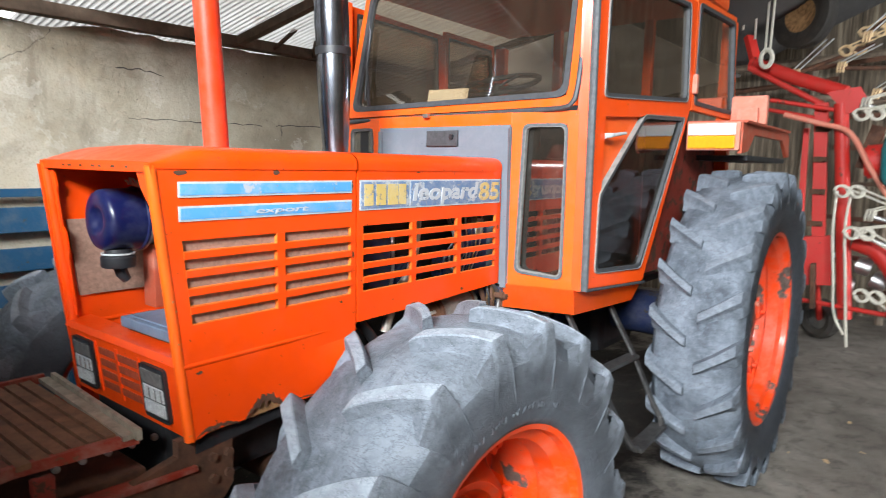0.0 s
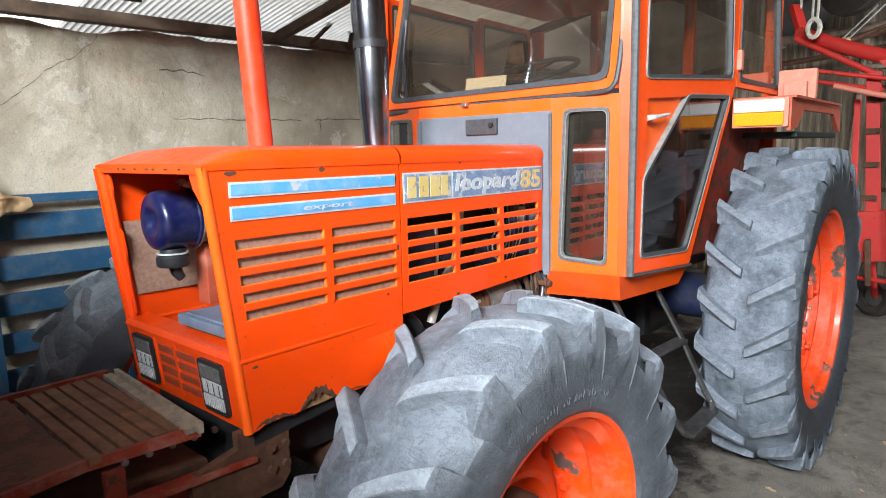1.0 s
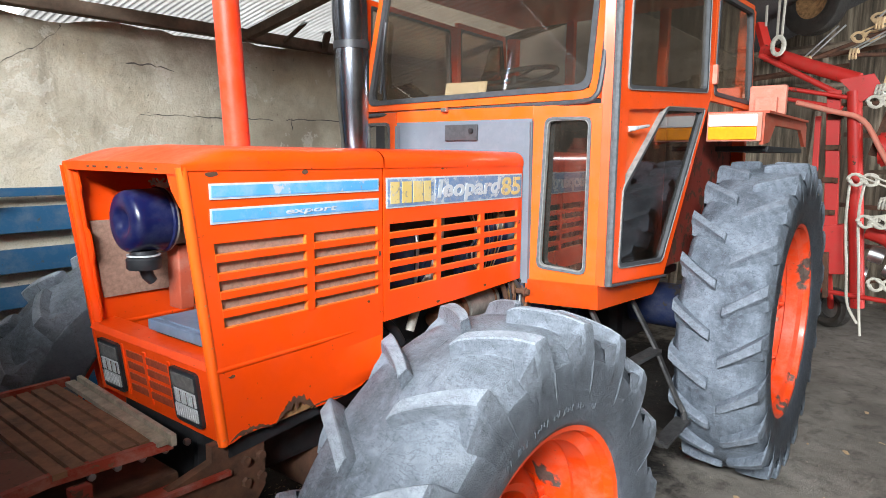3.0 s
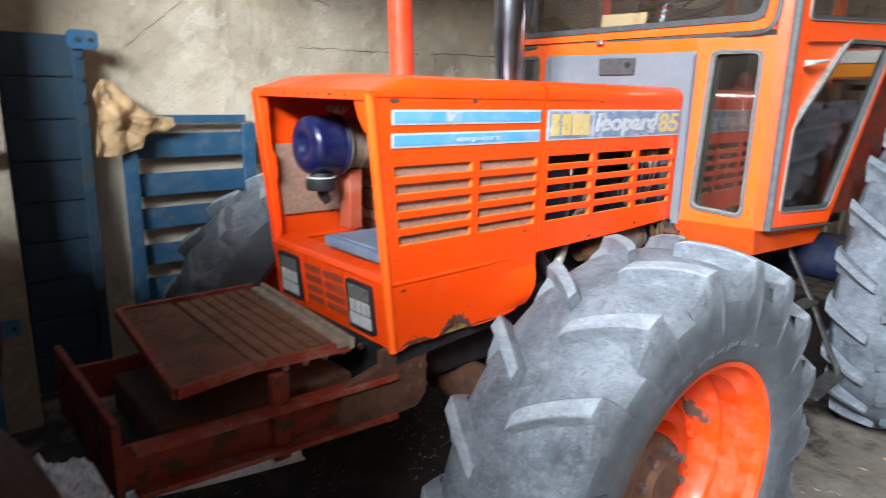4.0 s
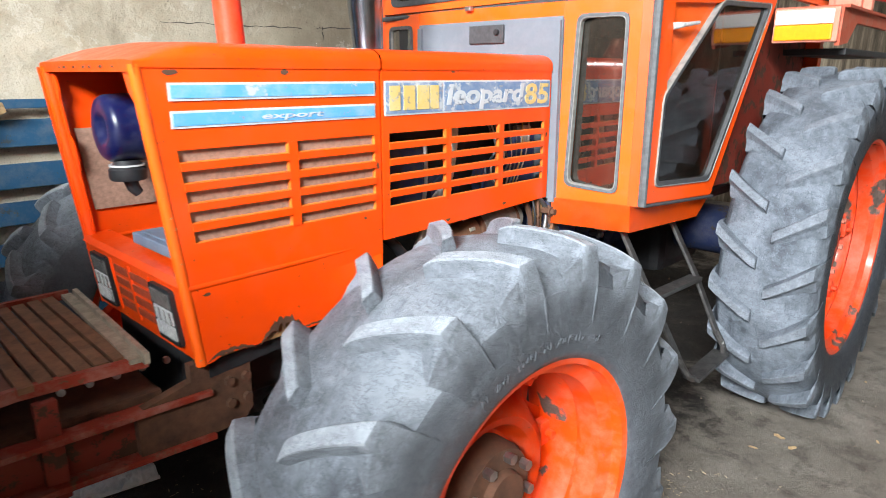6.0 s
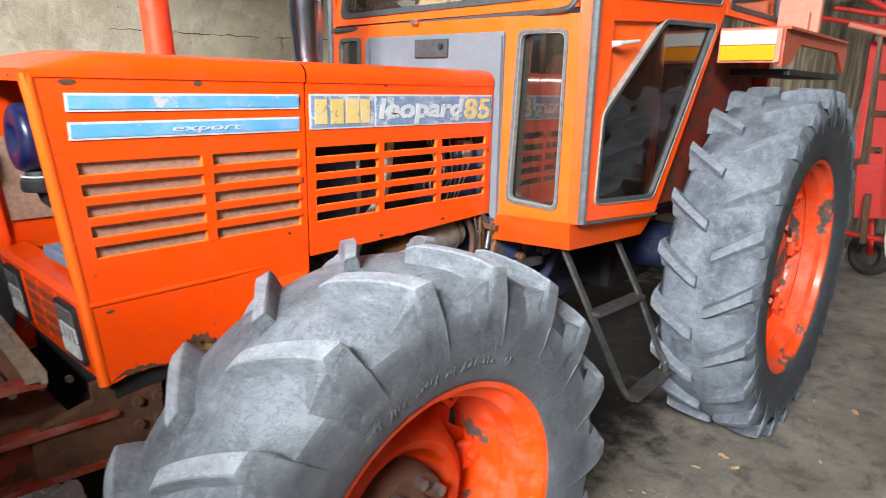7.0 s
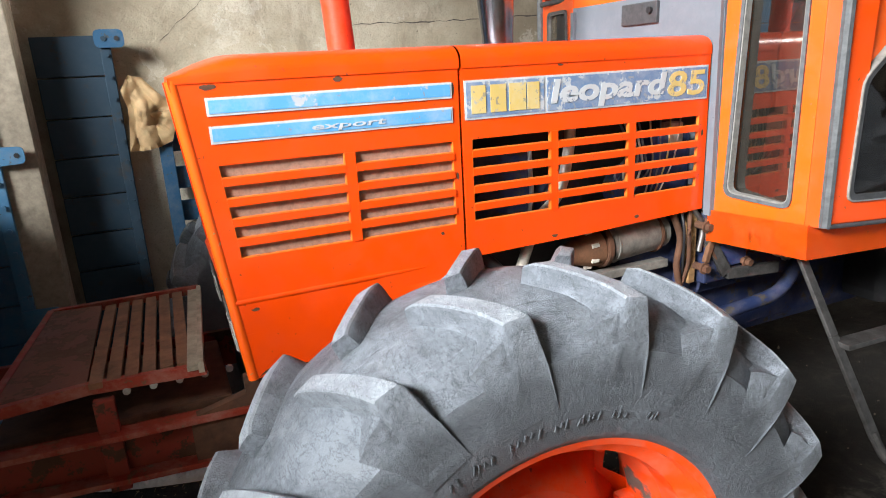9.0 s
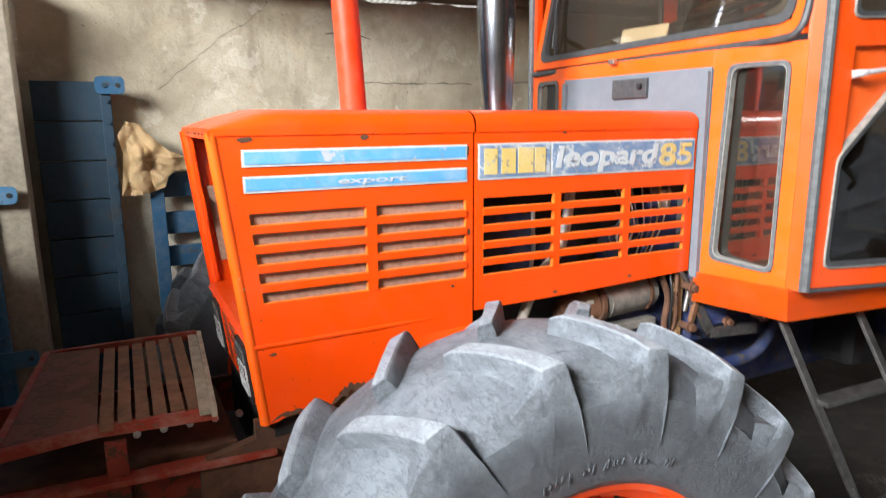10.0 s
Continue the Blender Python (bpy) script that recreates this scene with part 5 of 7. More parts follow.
LOW_WIN = [(1.055, 1.215), (1.49, 1.195), (1.905, 1.945), (1.46, 1.93), (1.065, 1.56)]
UP_WIN = [(1.07, 1.985), (1.93, 2.035), (1.90, 2.52), (1.08, 2.52)]
for sgn in (-1, 1):
    place = door_map(sgn)
    # door leaf, built as strips round its two windows
    bm = bmesh.new()
    T = 0.03
    strips = [
        [(1.0, 1.15), (1.53, 1.125), (1.49, 1.195), (1.055, 1.215)],
        [(1.53, 1.125), (1.99, 2.02), (1.905, 1.945), (1.49, 1.195)],
        [(1.0, 1.15), (1.055, 1.215), (1.065, 1.56), (0.997, 1.60)],
        [(0.997, 1.60), (1.065, 1.56), (1.08, 1.575), (1.09, 1.90), (0.994, 1.97)],
        [(0.994, 1.97), (1.09, 1.90), (1.42, 1.92), (1.46, 1.93), (1.905, 1.945), (1.99, 2.02), (1.93, 2.035), (1.07, 1.985)],
        [(0.994, 1.97), (1.07, 1.985), (1.08, 2.52), (0.99, 2.55)],
        [(1.99, 2.02), (1.99, 2.55), (1.90, 2.52), (1.93, 2.035)],
        [(0.99, 2.55), (1.08, 2.52), (1.90, 2.52), (1.99, 2.55)],
    ]
    for s in strips:
        add_prism(bm, s, T, place)
    bmesh.ops.remove_doubles(bm, verts=bm.verts, dist=0.0005)
    door = part("cab_door", bm, CAB_ORANGE_SHADED, tractor, "orange cab door with two windows and a handle recess")
    # recess behind the handle
    bm = bmesh.new()
    add_prism(bm, [(1.08, 1.575), (1.46, 1.93), (1.42, 1.92), (1.09, 1.90)], 0.01, lambda u, v, w: place(u, v, w + 0.019))
    part("handle_recess", bm, CAB_ORANGE_LIT, door, "pressed recess")
    bm = bmesh.new()
    add_tube(bm, [place(1.085, 1.815, 0.0), place(1.10, 1.818, -0.016), place(1.13, 1.822, -0.02), place(1.24, 1.835, -0.018)], [0.013, 0.012, 0.009, 0.007], 10)
    part("handle", bm, SILVER, door, "chrome door handle", shade=True)
    for outline, nm in ((LOW_WIN, "lower_window"), (UP_WIN, "upper_window")):
        bm = bmesh.new()
        add_frame(bm, rounded(inset(outline, -0.002), 0.03), rounded(inset(outline, 0.014), 0.03), 0.034, lambda u, v, w: place(u, v, w - 0.004))
        frame_seal = part(nm, bm, GASKET, tractor, "cab door window in a dark rubber seal")
        bm = bmesh.new()
        add_frame(bm, rounded(inset(outline, -0.006), 0.03), rounded(inset(outline, -0.002), 0.03), 0.034, lambda u, v, w: place(u, v, w - 0.007))
        part("outer_lip", bm, PALE_RUBBER, frame_seal, "bleached outer lip")
        bm = bmesh.new()
        add_prism(bm, rounded(inset(outline, 0.008), 0.03), 0.004, lambda u, v, w: place(u, v, w + 0.012))
        pane = part("pane", bm, SHADE_GLASS if nm == "lower_window" else GLASS, frame_seal, "dusty tinted glass")
        pane.visible_shadow = False
    # black seal along the front of the door and its lower edge
    bm = bmesh.new()
    add_tube(bm, [(0.985, sgn * 0.765, 1.14), (0.982, sgn * 0.765, 1.6), (0.978, sgn * 0.765, 2.56)], 0.017, 8)
    part("door_seal", bm, GREY_GASKET, door, "dark grey rubber door seal", shade=True)
    bm = bmesh.new()
    add_tube(bm, [(0.985, sgn * 0.775, 1.142), (1.53, sgn * 0.825, 1.118)], 0.007, 8)
    part("door_seal", bm, GASKET, door, "torn rubber lower door seal", shade=True)
    # corner post
    bm = bmesh.new()
    add_prism(bm, [(0.968, -0.705), (0.972, -0.715), (0.985, -0.758), (1.0, -0.758), (1.0, -0.705)], 1.42, lambda u, v, w: (u, -sgn * v, 1.135 + w))
    part("corner_post", bm, CAB_ORANGE_SHADED, tractor, "orange cab corner post")
    # rear quarter window
    rq = [(2.03, 2.03), (2.68, 2.02), (2.60, 2.55), (2.03, 2.55)]
    ry = lambda u: door_y(1.99) + (u - 1.99) * 0.05
    rmap = lambda u, v, w: (u, sgn * (ry(u) - w), v)
    bm = bmesh.new()
    add_frame(bm, inset(rq, -0.035), inset(rq, 0.0), 0.03, rmap)
    rear_frame = part("rear_quarter_window", bm, CAB_ORANGE_LIT, tractor, "orange framed rear quarter window")
    bm = bmesh.new()
    add_frame(bm, rounded(inset(rq, -0.006), 0.03), rounded(inset(rq, 0.016), 0.03), 0.034, lambda u, v, w: rmap(u, v, w - 0.006))
    part("seal", bm, GASKET, rear_frame, "black rubber seal")
    bm = bmesh.new()
    add_prism(bm, inset(rq, 0.01), 0.004, lambda u, v, w: rmap(u, v, w + 0.012))
    pane = part("pane", bm, GLASS, rear_frame, "dusty tinted glass")
    pane.visible_shadow = False
    bm = bmesh.new()
    add_box(bm, (2.005, sgn * (door_y(1.99) + 0.008), 2.13), (0.035, 0.03, 0.10), None, 0.005)
    part("hinge", bm, PALE_RED, door, "faded red door hinge")

# added red shape behind the quarter window, for the hood's reflection
bm = bmesh.new()
add_lathe(bm, [(0.0, 1.10), (0.09, 1.10), (0.098, 1.14), (0.09, 1.45), (0.07, 1.46), (0.07, 1.70), (0.04, 1.75), (0.03, 1.78), (0.0, 1.78)], 24)
bmesh.ops.transform(bm, matrix=Matrix.Translation((1.12, -0.54, 0.0)) @ Matrix.Rotation(radians(90), 4, "X"), verts=bm.verts)
part("red_reflection_shape", bm, REFLECTION_RED, tractor, "added red shape for the hood's reflection in the quarter window", shade=True)
for x, y, z1 in ((1.25, -0.45, 1.62), (1.32, -0.40, 1.55)):
    bm = bmesh.new()
    add_tube(bm, [(x, y, 1.07), (x + 0.06, y - 0.02, z1)], 0.01, 8)
    add_cyl(bm, (x + 0.06, y - 0.02, z1), (x + 0.065, y - 0.02, z1 + 0.05), 0.02, 0.014, 10)
    part("gear_lever", bm, BLACK, tractor, "black gear lever", shade=True)

# windscreen, leaning back
def screen(u, v, w):
    return (0.952 + 0.17 * (v - 1.95) + w, u * (1 - 0.10 * (v - 1.95)), v)


ws = [(0.645, 1.965), (-0.655, 1.985), (-0.69, 2.60), (0.65, 2.60)]
bm = bmesh.new()
add_frame(bm, [(0.70, 1.925), (-0.70, 1.94), (-0.735, 2.66), (0.70, 2.66)], ws, 0.03, screen)
screen_frame = part("windscreen", bm, CAB_ORANGE_LIT, tractor, "orange framed windscreen with a black rubber seal")
bm = bmesh.new()
add_frame(bm, rounded(inset(ws, -0.008), 0.05), rounded(inset(ws, 0.018), 0.05), 0.036, lambda u, v, w: screen(u, v, w - 0.008))
part("seal", bm, GASKET, screen_frame, "black rubber windscreen seal")
bm = bmesh.new()
add_prism(bm, rounded(inset(ws, 0.01), 0.05), 0.004, lambda u, v, w: screen(u, v, w + 0.012))
pane = part("pane", bm, GLASS, screen_frame, "dusty streaked glass")
pane.visible_shadow = False
bm = bmesh.new()
add_tube(bm, smooth_path([(0.945, 0.70, 1.905), (0.938, 0.35, 1.910), (0.936, 0.0, 1.915), (0.938, -0.35, 1.921), (0.944, -0.62, 1.928), (0.950, -0.685, 1.95), (0.962, -0.702, 2.02), (0.99, -0.706, 2.2), (1.06, -0.71, 2.62)], 4), 0.012, 8)
part("seal_strip", bm, GASKET, screen_frame, "black rubber strip below the windscreen", shade=True)
box_part("scuttle", (0.932, 0, 1.885), (0.03, 0.82, 0.065), CAB_ORANGE_LIT, tractor, "orange scuttle below the windscreen", 0.004)
bm = bmesh.new()
add_tube(bm, [screen(0.52, 1.985, -0.014), screen(0.585, 2.2, -0.016), screen(0.60, 2.4, -0.016)], 0.009, 8)
add_tube(bm, [screen(0.56, 2.02, -0.012), screen(0.62, 2.42, -0.012)], 0.006, 8)
part("wiper", bm, BLACK, screen_frame, "black wiper arm and blade", shade=True)
box_part("wiper_nozzle", (0.90, 0.08, 1.916), (0.02, 0.035, 0.02), STEEL, screen_frame, "grey washer nozzle")

# inside the cab
bm = bmesh.new()
add_prism(bm, [(0.96, 1.2), (1.12, 1.2), (1.16, 1.88), (0.96, 1.92)], 1.02, lambda u, v, w: (u, -0.42 + w, v))
part("dashboard", bm, BLACK, tractor, "black dusty dashboard")
# added near-black panel that stands for the shade inside the cab
box_part("cab_shade_panel", (1.52, 0.70, 1.50), (1.0, 0.02, 0.82), DARKNESS, tractor, "near-black panel added for the shade inside the cab", 0.004)
box_part("floor_mat", (1.55, -0.05, 1.095), (0.95, 1.2, 0.02), BLACK, tractor, "black rubber cab mat", 0.004)
bm = bmesh.new()
ring = []
for k in range(33):
    a = 2 * math.pi * k / 32
    c = Vector((1.38 + 0.22 * math.cos(a) * 0.94, -0.02 + 0.225 * math.sin(a), 2.11 + 0.22 * math.cos(a) * 0.34))
    ring.append(c)
add_tube(bm, ring, 0.014, 8)
for k in (0, 1, 2):
    a = 2 * math.pi * k / 3
    add_tube(bm, [(1.38, -0.02, 2.10), (1.38 + 0.21 * math.cos(a) * 0.94, -0.02 + 0.215 * math.sin(a), 2.11 + 0.21 * math.cos(a) * 0.34)], 0.008, 6)
add_tube(bm, [(1.38, -0.02, 2.11), (1.2, -0.02, 1.65)], 0.022, 10)
part("steering_wheel", bm, BLACK, tractor, "black steering wheel", shade=True)
bm = bmesh.new()
add_box(bm, (1.95, 0, 1.62), (0.48, 0.50, 0.12), None, 0.04)
add_box(bm, (2.2, 0, 1.90), (0.12, 0.48, 0.5), Euler((0, radians(10), 0)).to_matrix(), 0.04)
part("driver_seat", bm, BLACK, tractor, "black driver seat", shade=True)
box_part("seat_plinth", (1.95, 0, 1.32), (0.4, 0.4, 0.5), DARKNESS, tractor, "dark seat plinth")
for y in (-0.80, 0.80):
    box_part("rear_post", (2.71, y * 1.04, 2.05), (0.06, 0.08, 1.05), CAB_ORANGE_LIT, tractor, "orange rear cab post", 0.006)
    box_part("mid_post", (2.69, y * 0.42, 2.2), (0.05, 0.06, 0.9), CAB_ORANGE_LIT, tractor, "orange rear window post", 0.006)
    # the far fender is near-black to put the cab's inner shade into it
    box_part("fender_inner", (2.1, y * 0.98, 1.55), (1.2, 0.03, 0.8), RED_RUST if y < 0 else DARKNESS, tractor, "inner fender, dull red near, darkened for shade far", 0.004)
box_part("rear_rail", (2.70, 0, 2.1), (0.04, 1.6, 0.05), CAB_ORANGE_LIT, tractor, "orange rear cab rail", 0.005)
box_part("rear_panel", (2.70, 0, 1.5), (0.03, 1.6, 0.8), RED_RUST, tractor, "dull red rear cab panel", 0.005)
bm = bmesh.new()
add_box(bm, (1.86, 0, 2.70), (1.80, 1.62, 0.10), None, 0.03)
part("cab_roof", bm, CAB_ORANGE_LIT, tractor, "orange cab roof")
box_part("notice", (1.03, 0.05, 2.015), (0.004, 0.24, 0.085), PAPER, tractor, "cream paper note behind the windscreen", 0.0, Euler((0, radians(12), radians(4))).to_matrix())

# rear fenders with lamps
for sgn in (-1, 1):
    bm = bmesh.new()
    out = [(1.965, 1.925), (3.05, 1.94), (3.14, 1.90), (3.17, 1.77), (3.12, 1.77), (2.95, 1.87), (2.22, 1.87), (2.10, 1.78), (1.965, 1.765)]
    add_prism(bm, out, 0.02, lambda u, v, w: (u, sgn * (1.13 - w), v))
    add_box(bm, (2.52, sgn * 1.0, 1.928), (1.1, 0.30, 0.012))
    fender = part("rear_fender", bm, FENDER_RED, tractor, "faded red-orange rear fender")
    # slab in near-black, the shade under the fender put into its colour
    box_part("fender_shade", (2.62, sgn * 0.985, 1.745), (0.95, 0.27, 0.03), DARKNESS, fender, "near-black slab for the shade under the fender", 0.006)
    fr = box_part("side_lamp", (1.955, sgn * 0.99, 1.853), (0.03, 0.265, 0.145), PALE_RED, tractor, "fender lamp with white and amber lenses", 0.006)
    box_part("white_lens", (1.937, sgn * 0.985, 1.887), (0.02, 0.235, 0.06), WHITE_LENS, fr, "white lens", 0.006)
    box_part("amber_lens", (1.937, sgn * 0.985, 1.822), (0.02, 0.235, 0.066), ORANGE_LENS, fr, "amber lens", 0.006)
bm = bmesh.new()
add_box(bm, (2.62, -1.0, 2.035), (0.05, 0.2, 0.17), None, 0.012)
add_box(bm, (2.58, -1.0, 1.99), (0.05, 0.12, 0.12), None, 0.008)
part("seat_bracket", bm, PALE_RED, tractor, "faded red lamp bracket")

# step below the door
def flat_bar(bm, pts, w, h):
    for a, b in zip(pts, pts[1:]):
        bar_between(bm, a, b, w, h, 0.003)


bm = bmesh.new()
flat_bar(bm, [(1.03, -0.66, 1.03), (1.035, -0.80, 0.79), (1.035, -0.965, 0.52)], 0.034, 0.014)
add_tube(bm, smooth_path([(1.034, -0.955, 0.535), (1.045, -0.995, 0.47), (1.09, -1.01, 0.445)]), 0.014, 8)
step = part("step", bm, STEP_STEEL, tractor, "black and rusty hanging step ladder")
bm = bmesh.new()
flat_bar(bm, [(1.39, -0.70, 1.03), (1.39, -0.85, 0.78), (1.39, -0.97, 0.54)], 0.034, 0.014)
add_tube(bm, smooth_path([(1.39, -0.96, 0.555), (1.392, -1.0, 0.49), (1.36, -1.01, 0.46)]), 0.014, 8)
part("side_bar", bm, STEP_STEEL, step, "black step bar with chipped paint")
bm = bmesh.new()
bar_between(bm, (1.035, -0.825, 0.77), (1.39, -0.85, 0.775), 0.06, 0.018, 0.003)
part("rung", bm, STEP_STEEL, step, "dusty step rung")
bm = bmesh.new()
bar_between(bm, (1.07, -1.0, 0.45), (1.38, -1.0, 0.465), 0.07, 0.018, 0.003)
part("rung", bm, STEP_STEEL, step, "dusty step rung")

# pipes and brackets below the cab
def tractor_rod(name, pts, r, mat, label):
    bm = bmesh.new()
    add_tube(bm, smooth_path(pts, 5), r, 10)
    return part(name, bm, mat, tractor, label, shade=True)


tractor_rod("oil_pipe", [(0.98, -0.34, 0.70), (1.15, -0.36, 0.72), (1.32, -0.38, 0.76), (1.42, -0.38, 0.88), (1.50, -0.36, 0.93)], 0.026, BLUE_ENGINE, "dark blue bent oil pipe")
tractor_rod("oil_pipe", [(0.88, -0.30, 1.16), (0.89, -0.30, 1.0), (0.86, -0.30, 0.80)], 0.014, BLUE_ENGINE, "dark blue upright pipe")
tractor_rod("cable", [(0.95, -0.36, 1.14), (0.93, -0.37, 1.05), (0.97, -0.38, 0.95), (1.02, -0.38, 0.93)], 0.008, RUST, "rusty linkage rod")
tractor_rod("oil_pipe", [(0.80, -0.33, 1.14), (0.84, -0.34, 1.04), (0.83, -0.34, 0.94), (0.86, -0.33, 0.84)], 0.012, RUST, "rusty pipe")
tractor_rod("oil_pipe", [(0.87, -0.34, 1.15), (0.92, -0.36, 1.08), (0.91, -0.36, 0.98)], 0.01, STEEL, "bright thin pipe")
tractor_rod("cable", [(1.05, -0.38, 1.12), (1.12, -0.42, 1.02), (1.24, -0.42, 0.98), (1.4, -0.40, 1.04)], 0.007, BLACK, "black cable")
tractor_rod("hose", [(0.05, -0.26, 1.12), (0.12, -0.29, 1.05), (0.18, -0.28, 0.98)], 0.02, BLACK, "black rubber hose")
bm = bmesh.new()
flat_bar(bm, [(0.945, -0.37, 1.02), (1.02, -0.39, 0.885), (1.23, -0.43, 0.885)], 0.02, 0.042)
part("pedal_arm", bm, STEP_STEEL, tractor, "black cranked pedal arm")
bm = bmesh.new()
flat_bar(bm, [(0.985, -0.37, 1.15), (0.955, -0.38, 1.04), (0.925, -0.38, 0.94)], 0.018, 0.022)
add_cyl(bm, (0.955, -0.40, 1.035), (0.955, -0.36, 1.035), 0.02, seg=10)
part("clevis_rod", bm, SLAT_BROWN, tractor, "rust-brown clevis rod")
bm = bmesh.new()
flat_bar(bm, [(0.89, -0.335, 1.13), (0.895, -0.335, 0.86)], 0.03, 0.03)
part("mount_plate", bm, FLAKING, tractor, "rust-streaked upright mounting bracket")
box_part("valve_block", (1.03, -0.33, 0.985), (0.20, 0.09, 0.26), BLUE_ENGINE, tractor, "dark blue valve block", 0.008)
box_part("cover_plate", (1.05, -0.382, 0.995), (0.13, 0.012, 0.17), NAVY_PUMP, tractor, "dark blue cover plate", 0.004)
box_part("bolt_plate", (1.19, -0.40, 0.995), (0.13, 0.02, 0.10), BLUE_ENGINE, tractor, "dark blue flange plate with two bolts", 0.004)
for x, z, mat in ((1.165, 0.985, SLAT_BROWN), (1.225, 0.995, SLAT_BROWN), (1.30, 0.91, STEEL), (1.33, 0.935, STEEL), (0.895, 1.08, RUST), (0.895, 0.93, RUST), (1.0, 1.07, RUST), (1.10, 0.92, RUST)):
    bm = bmesh.new()
    add_cyl(bm, (x, -0.425, z), (x, -0.36, z), 0.014, seg=6)
    add_cyl(bm, (x, -0.409, z), (x, -0.402, z), 0.021, seg=12)
    part("bolt", bm, mat, tractor, "greasy bolt")
random.seed(12)
for k in range(7):
    x, z = 0.83 + 0.05 * k, 1.12 - 0.02 * (k % 3)
    tractor_rod("cable", [(x, -0.34, z + 0.05), (x + random.uniform(-0.03, 0.03), -0.37, z - 0.05), (x + random.uniform(-0.04, 0.05), -0.35, z - 0.16), (x + random.uniform(-0.06, 0.08), -0.33, z - 0.26)],
                random.uniform(0.004, 0.009), (BLACK, RUST, BLUE_ENGINE, BLACK, PALE_HOSE)[k % 5], "dirty cable behind the engine")
box_part("frame_side", (1.35, -0.28, 0.86), (0.75, 0.04, 0.14), BLUE_ENGINE, tractor, "oily dark blue frame side", 0.006)
box_part("starter_bracket", (0.64, -0.28, 0.935), (0.38, 0.04, 0.03), MOTOR_GREY, tractor, "greasy bracket")

# ---- front frame and slatted plate ----
carrier = None
bm = bmesh.new()
add_prism(bm, [(-1.42, 0.70), (-0.60, 0.655), (-0.60, 0.79), (-1.42, 0.815)], 0.02, lambda u, v, w: (u, -0.30 + w, v))
carrier = part("front_frame", bm, RED_RUST, tractor, "rusty dark red front carrier frame")
for y0, nm in ((0.30, "frame_side"),):
    bm = bmesh.new()
    add_prism(bm, [(-1.42, 0.70), (-0.60, 0.655), (-0.60, 0.79), (-1.42, 0.815)], 0.02, lambda u, v, w: (u, y0 - w, v))
    part(nm, bm, RED_RUST, carrier)
for z0, z1, nm in ((0.815, 0.79, "upper_flange"), (0.70, 0.655, "lower_flange")):
    bm = bmesh.new()
    bar_between(bm, (-1.40, -0.325, z0), (-0.62, -0.325, z1), 0.05, 0.016, 0.002)
    part(nm, bm, EDGE_RED, carrier, "rust-flecked frame flange")
box_part("end_plate", (-1.43, 0, 0.78), (0.02, 0.62, 0.22), RED_RUST, carrier)
for k in range(5):
    bm = bmesh.new()
    add_cyl(bm, (-0.96 + k * 0.065, -0.262, 0.885), (-0.96 + k * 0.065, -0.25, 0.885), 0.01, seg=8)
    part("rivet", bm, STEEL, carrier)
bm = bmesh.new()
add_prism(bm, [(-0.82, 0.80), (-0.672, 0.835), (-0.672, 0.882), (-0.498, 0.886), (-0.497, 0.70), (-0.53, 0.66), (-0.82, 0.655)], 0.03, lambda u, v, w: (u, -0.335 + w, v))
part("mounting_plate", bm, RUST, carrier, "rusty bolted mounting plate")
for x, z in ((-0.568, 0.803), (-0.515, 0.802), (-0.568, 0.736), (-0.515, 0.737)):
    bm = bmesh.new()
    add_cyl(bm, (x, -0.35, z), (x, -0.33, z), 0.014, seg=6)
    part("bolt", bm, RUST, carrier)
box_part("upright", (-1.01, -0.31, 0.77), (0.05, 0.03, 0.26), RED_RUST, carrier)
box_part("winch_box", (-1.0, 0.02, 0.72), (0.6, 0.45, 0.12), RUST, carrier, "rusty brown box under the plate", 0.01)

plate_map = lambda u, v, w: (u, v, 0.90 + 0.025 * (u + 1.25) + w)
bm = bmesh.new()
add_prism(bm, [(-1.26, -0.245), (-1.05, -0.225), (-1.05, 0.43), (-1.20, 0.46)], 0.012, plate_map)
plate = part("front_plate", bm, PLATE_RUST, tractor, "rust-brown grille plate laid flat on the front frame")
for k in range(6):
    x = -1.045 + k * 0.043
    bm = bmesh.new()
    add_prism(bm, [(x, -0.25), (x + 0.033, -0.252), (x + 0.043, 0.40), (x + 0.010, 0.40)], 0.016, plate_map)
    part("slat", bm, SLAT_BROWN, plate, "brown slat")
bm = bmesh.new()
for a, b in (((-1.27, -0.26, 0.90), (-1.05, -0.235, 0.905)), ((-1.05, -0.235, 0.905), (-0.76, -0.285, 0.913)), ((-1.27, -0.26, 0.90), (-1.21, 0.48, 0.90)),
             ((-1.21, 0.48, 0.90), (-0.73, 0.44, 0.913))):
    bar_between(bm, a, b, 0.02, 0.03)
part("plate_edge", bm, EDGE_RED, plate, "chipped red folded edge")
bm = bmesh.new()
bar_between(bm, (-0.792, -0.30, 0.926), (-0.752, 0.38, 0.926), 0.03, 0.014)
bar_between(bm, (-0.772, -0.32, 0.934), (-0.73, 0.36, 0.934), 0.014, 0.032)
part("edge_strip", bm, STRIP_TAN, plate, "dull tan aluminium edge strip")

# ---- beams over the wall ----
def beam(name, a, b, w, h, mat=BEAM_WOOD, label="rough dark timber beam"):
    bm = bmesh.new()
    bar_between(bm, a, b, w, h, 0.006)
    return structure(part(name, bm, mat), label, "beam")


beam("wall_beam", (-3.6, WALL_Y - 0.08, 2.425), (6.5, WALL_Y - 0.08, 2.545), 0.09, 0.072)
beam("roof_board", (-1.6, 1.80, 2.60), (0.13, 1.80, 2.64), 0.03, 0.17)
beam("rafter", (1.085, 1.93, 2.475), (1.085, 0.86, 2.68), 0.055, 0.06)
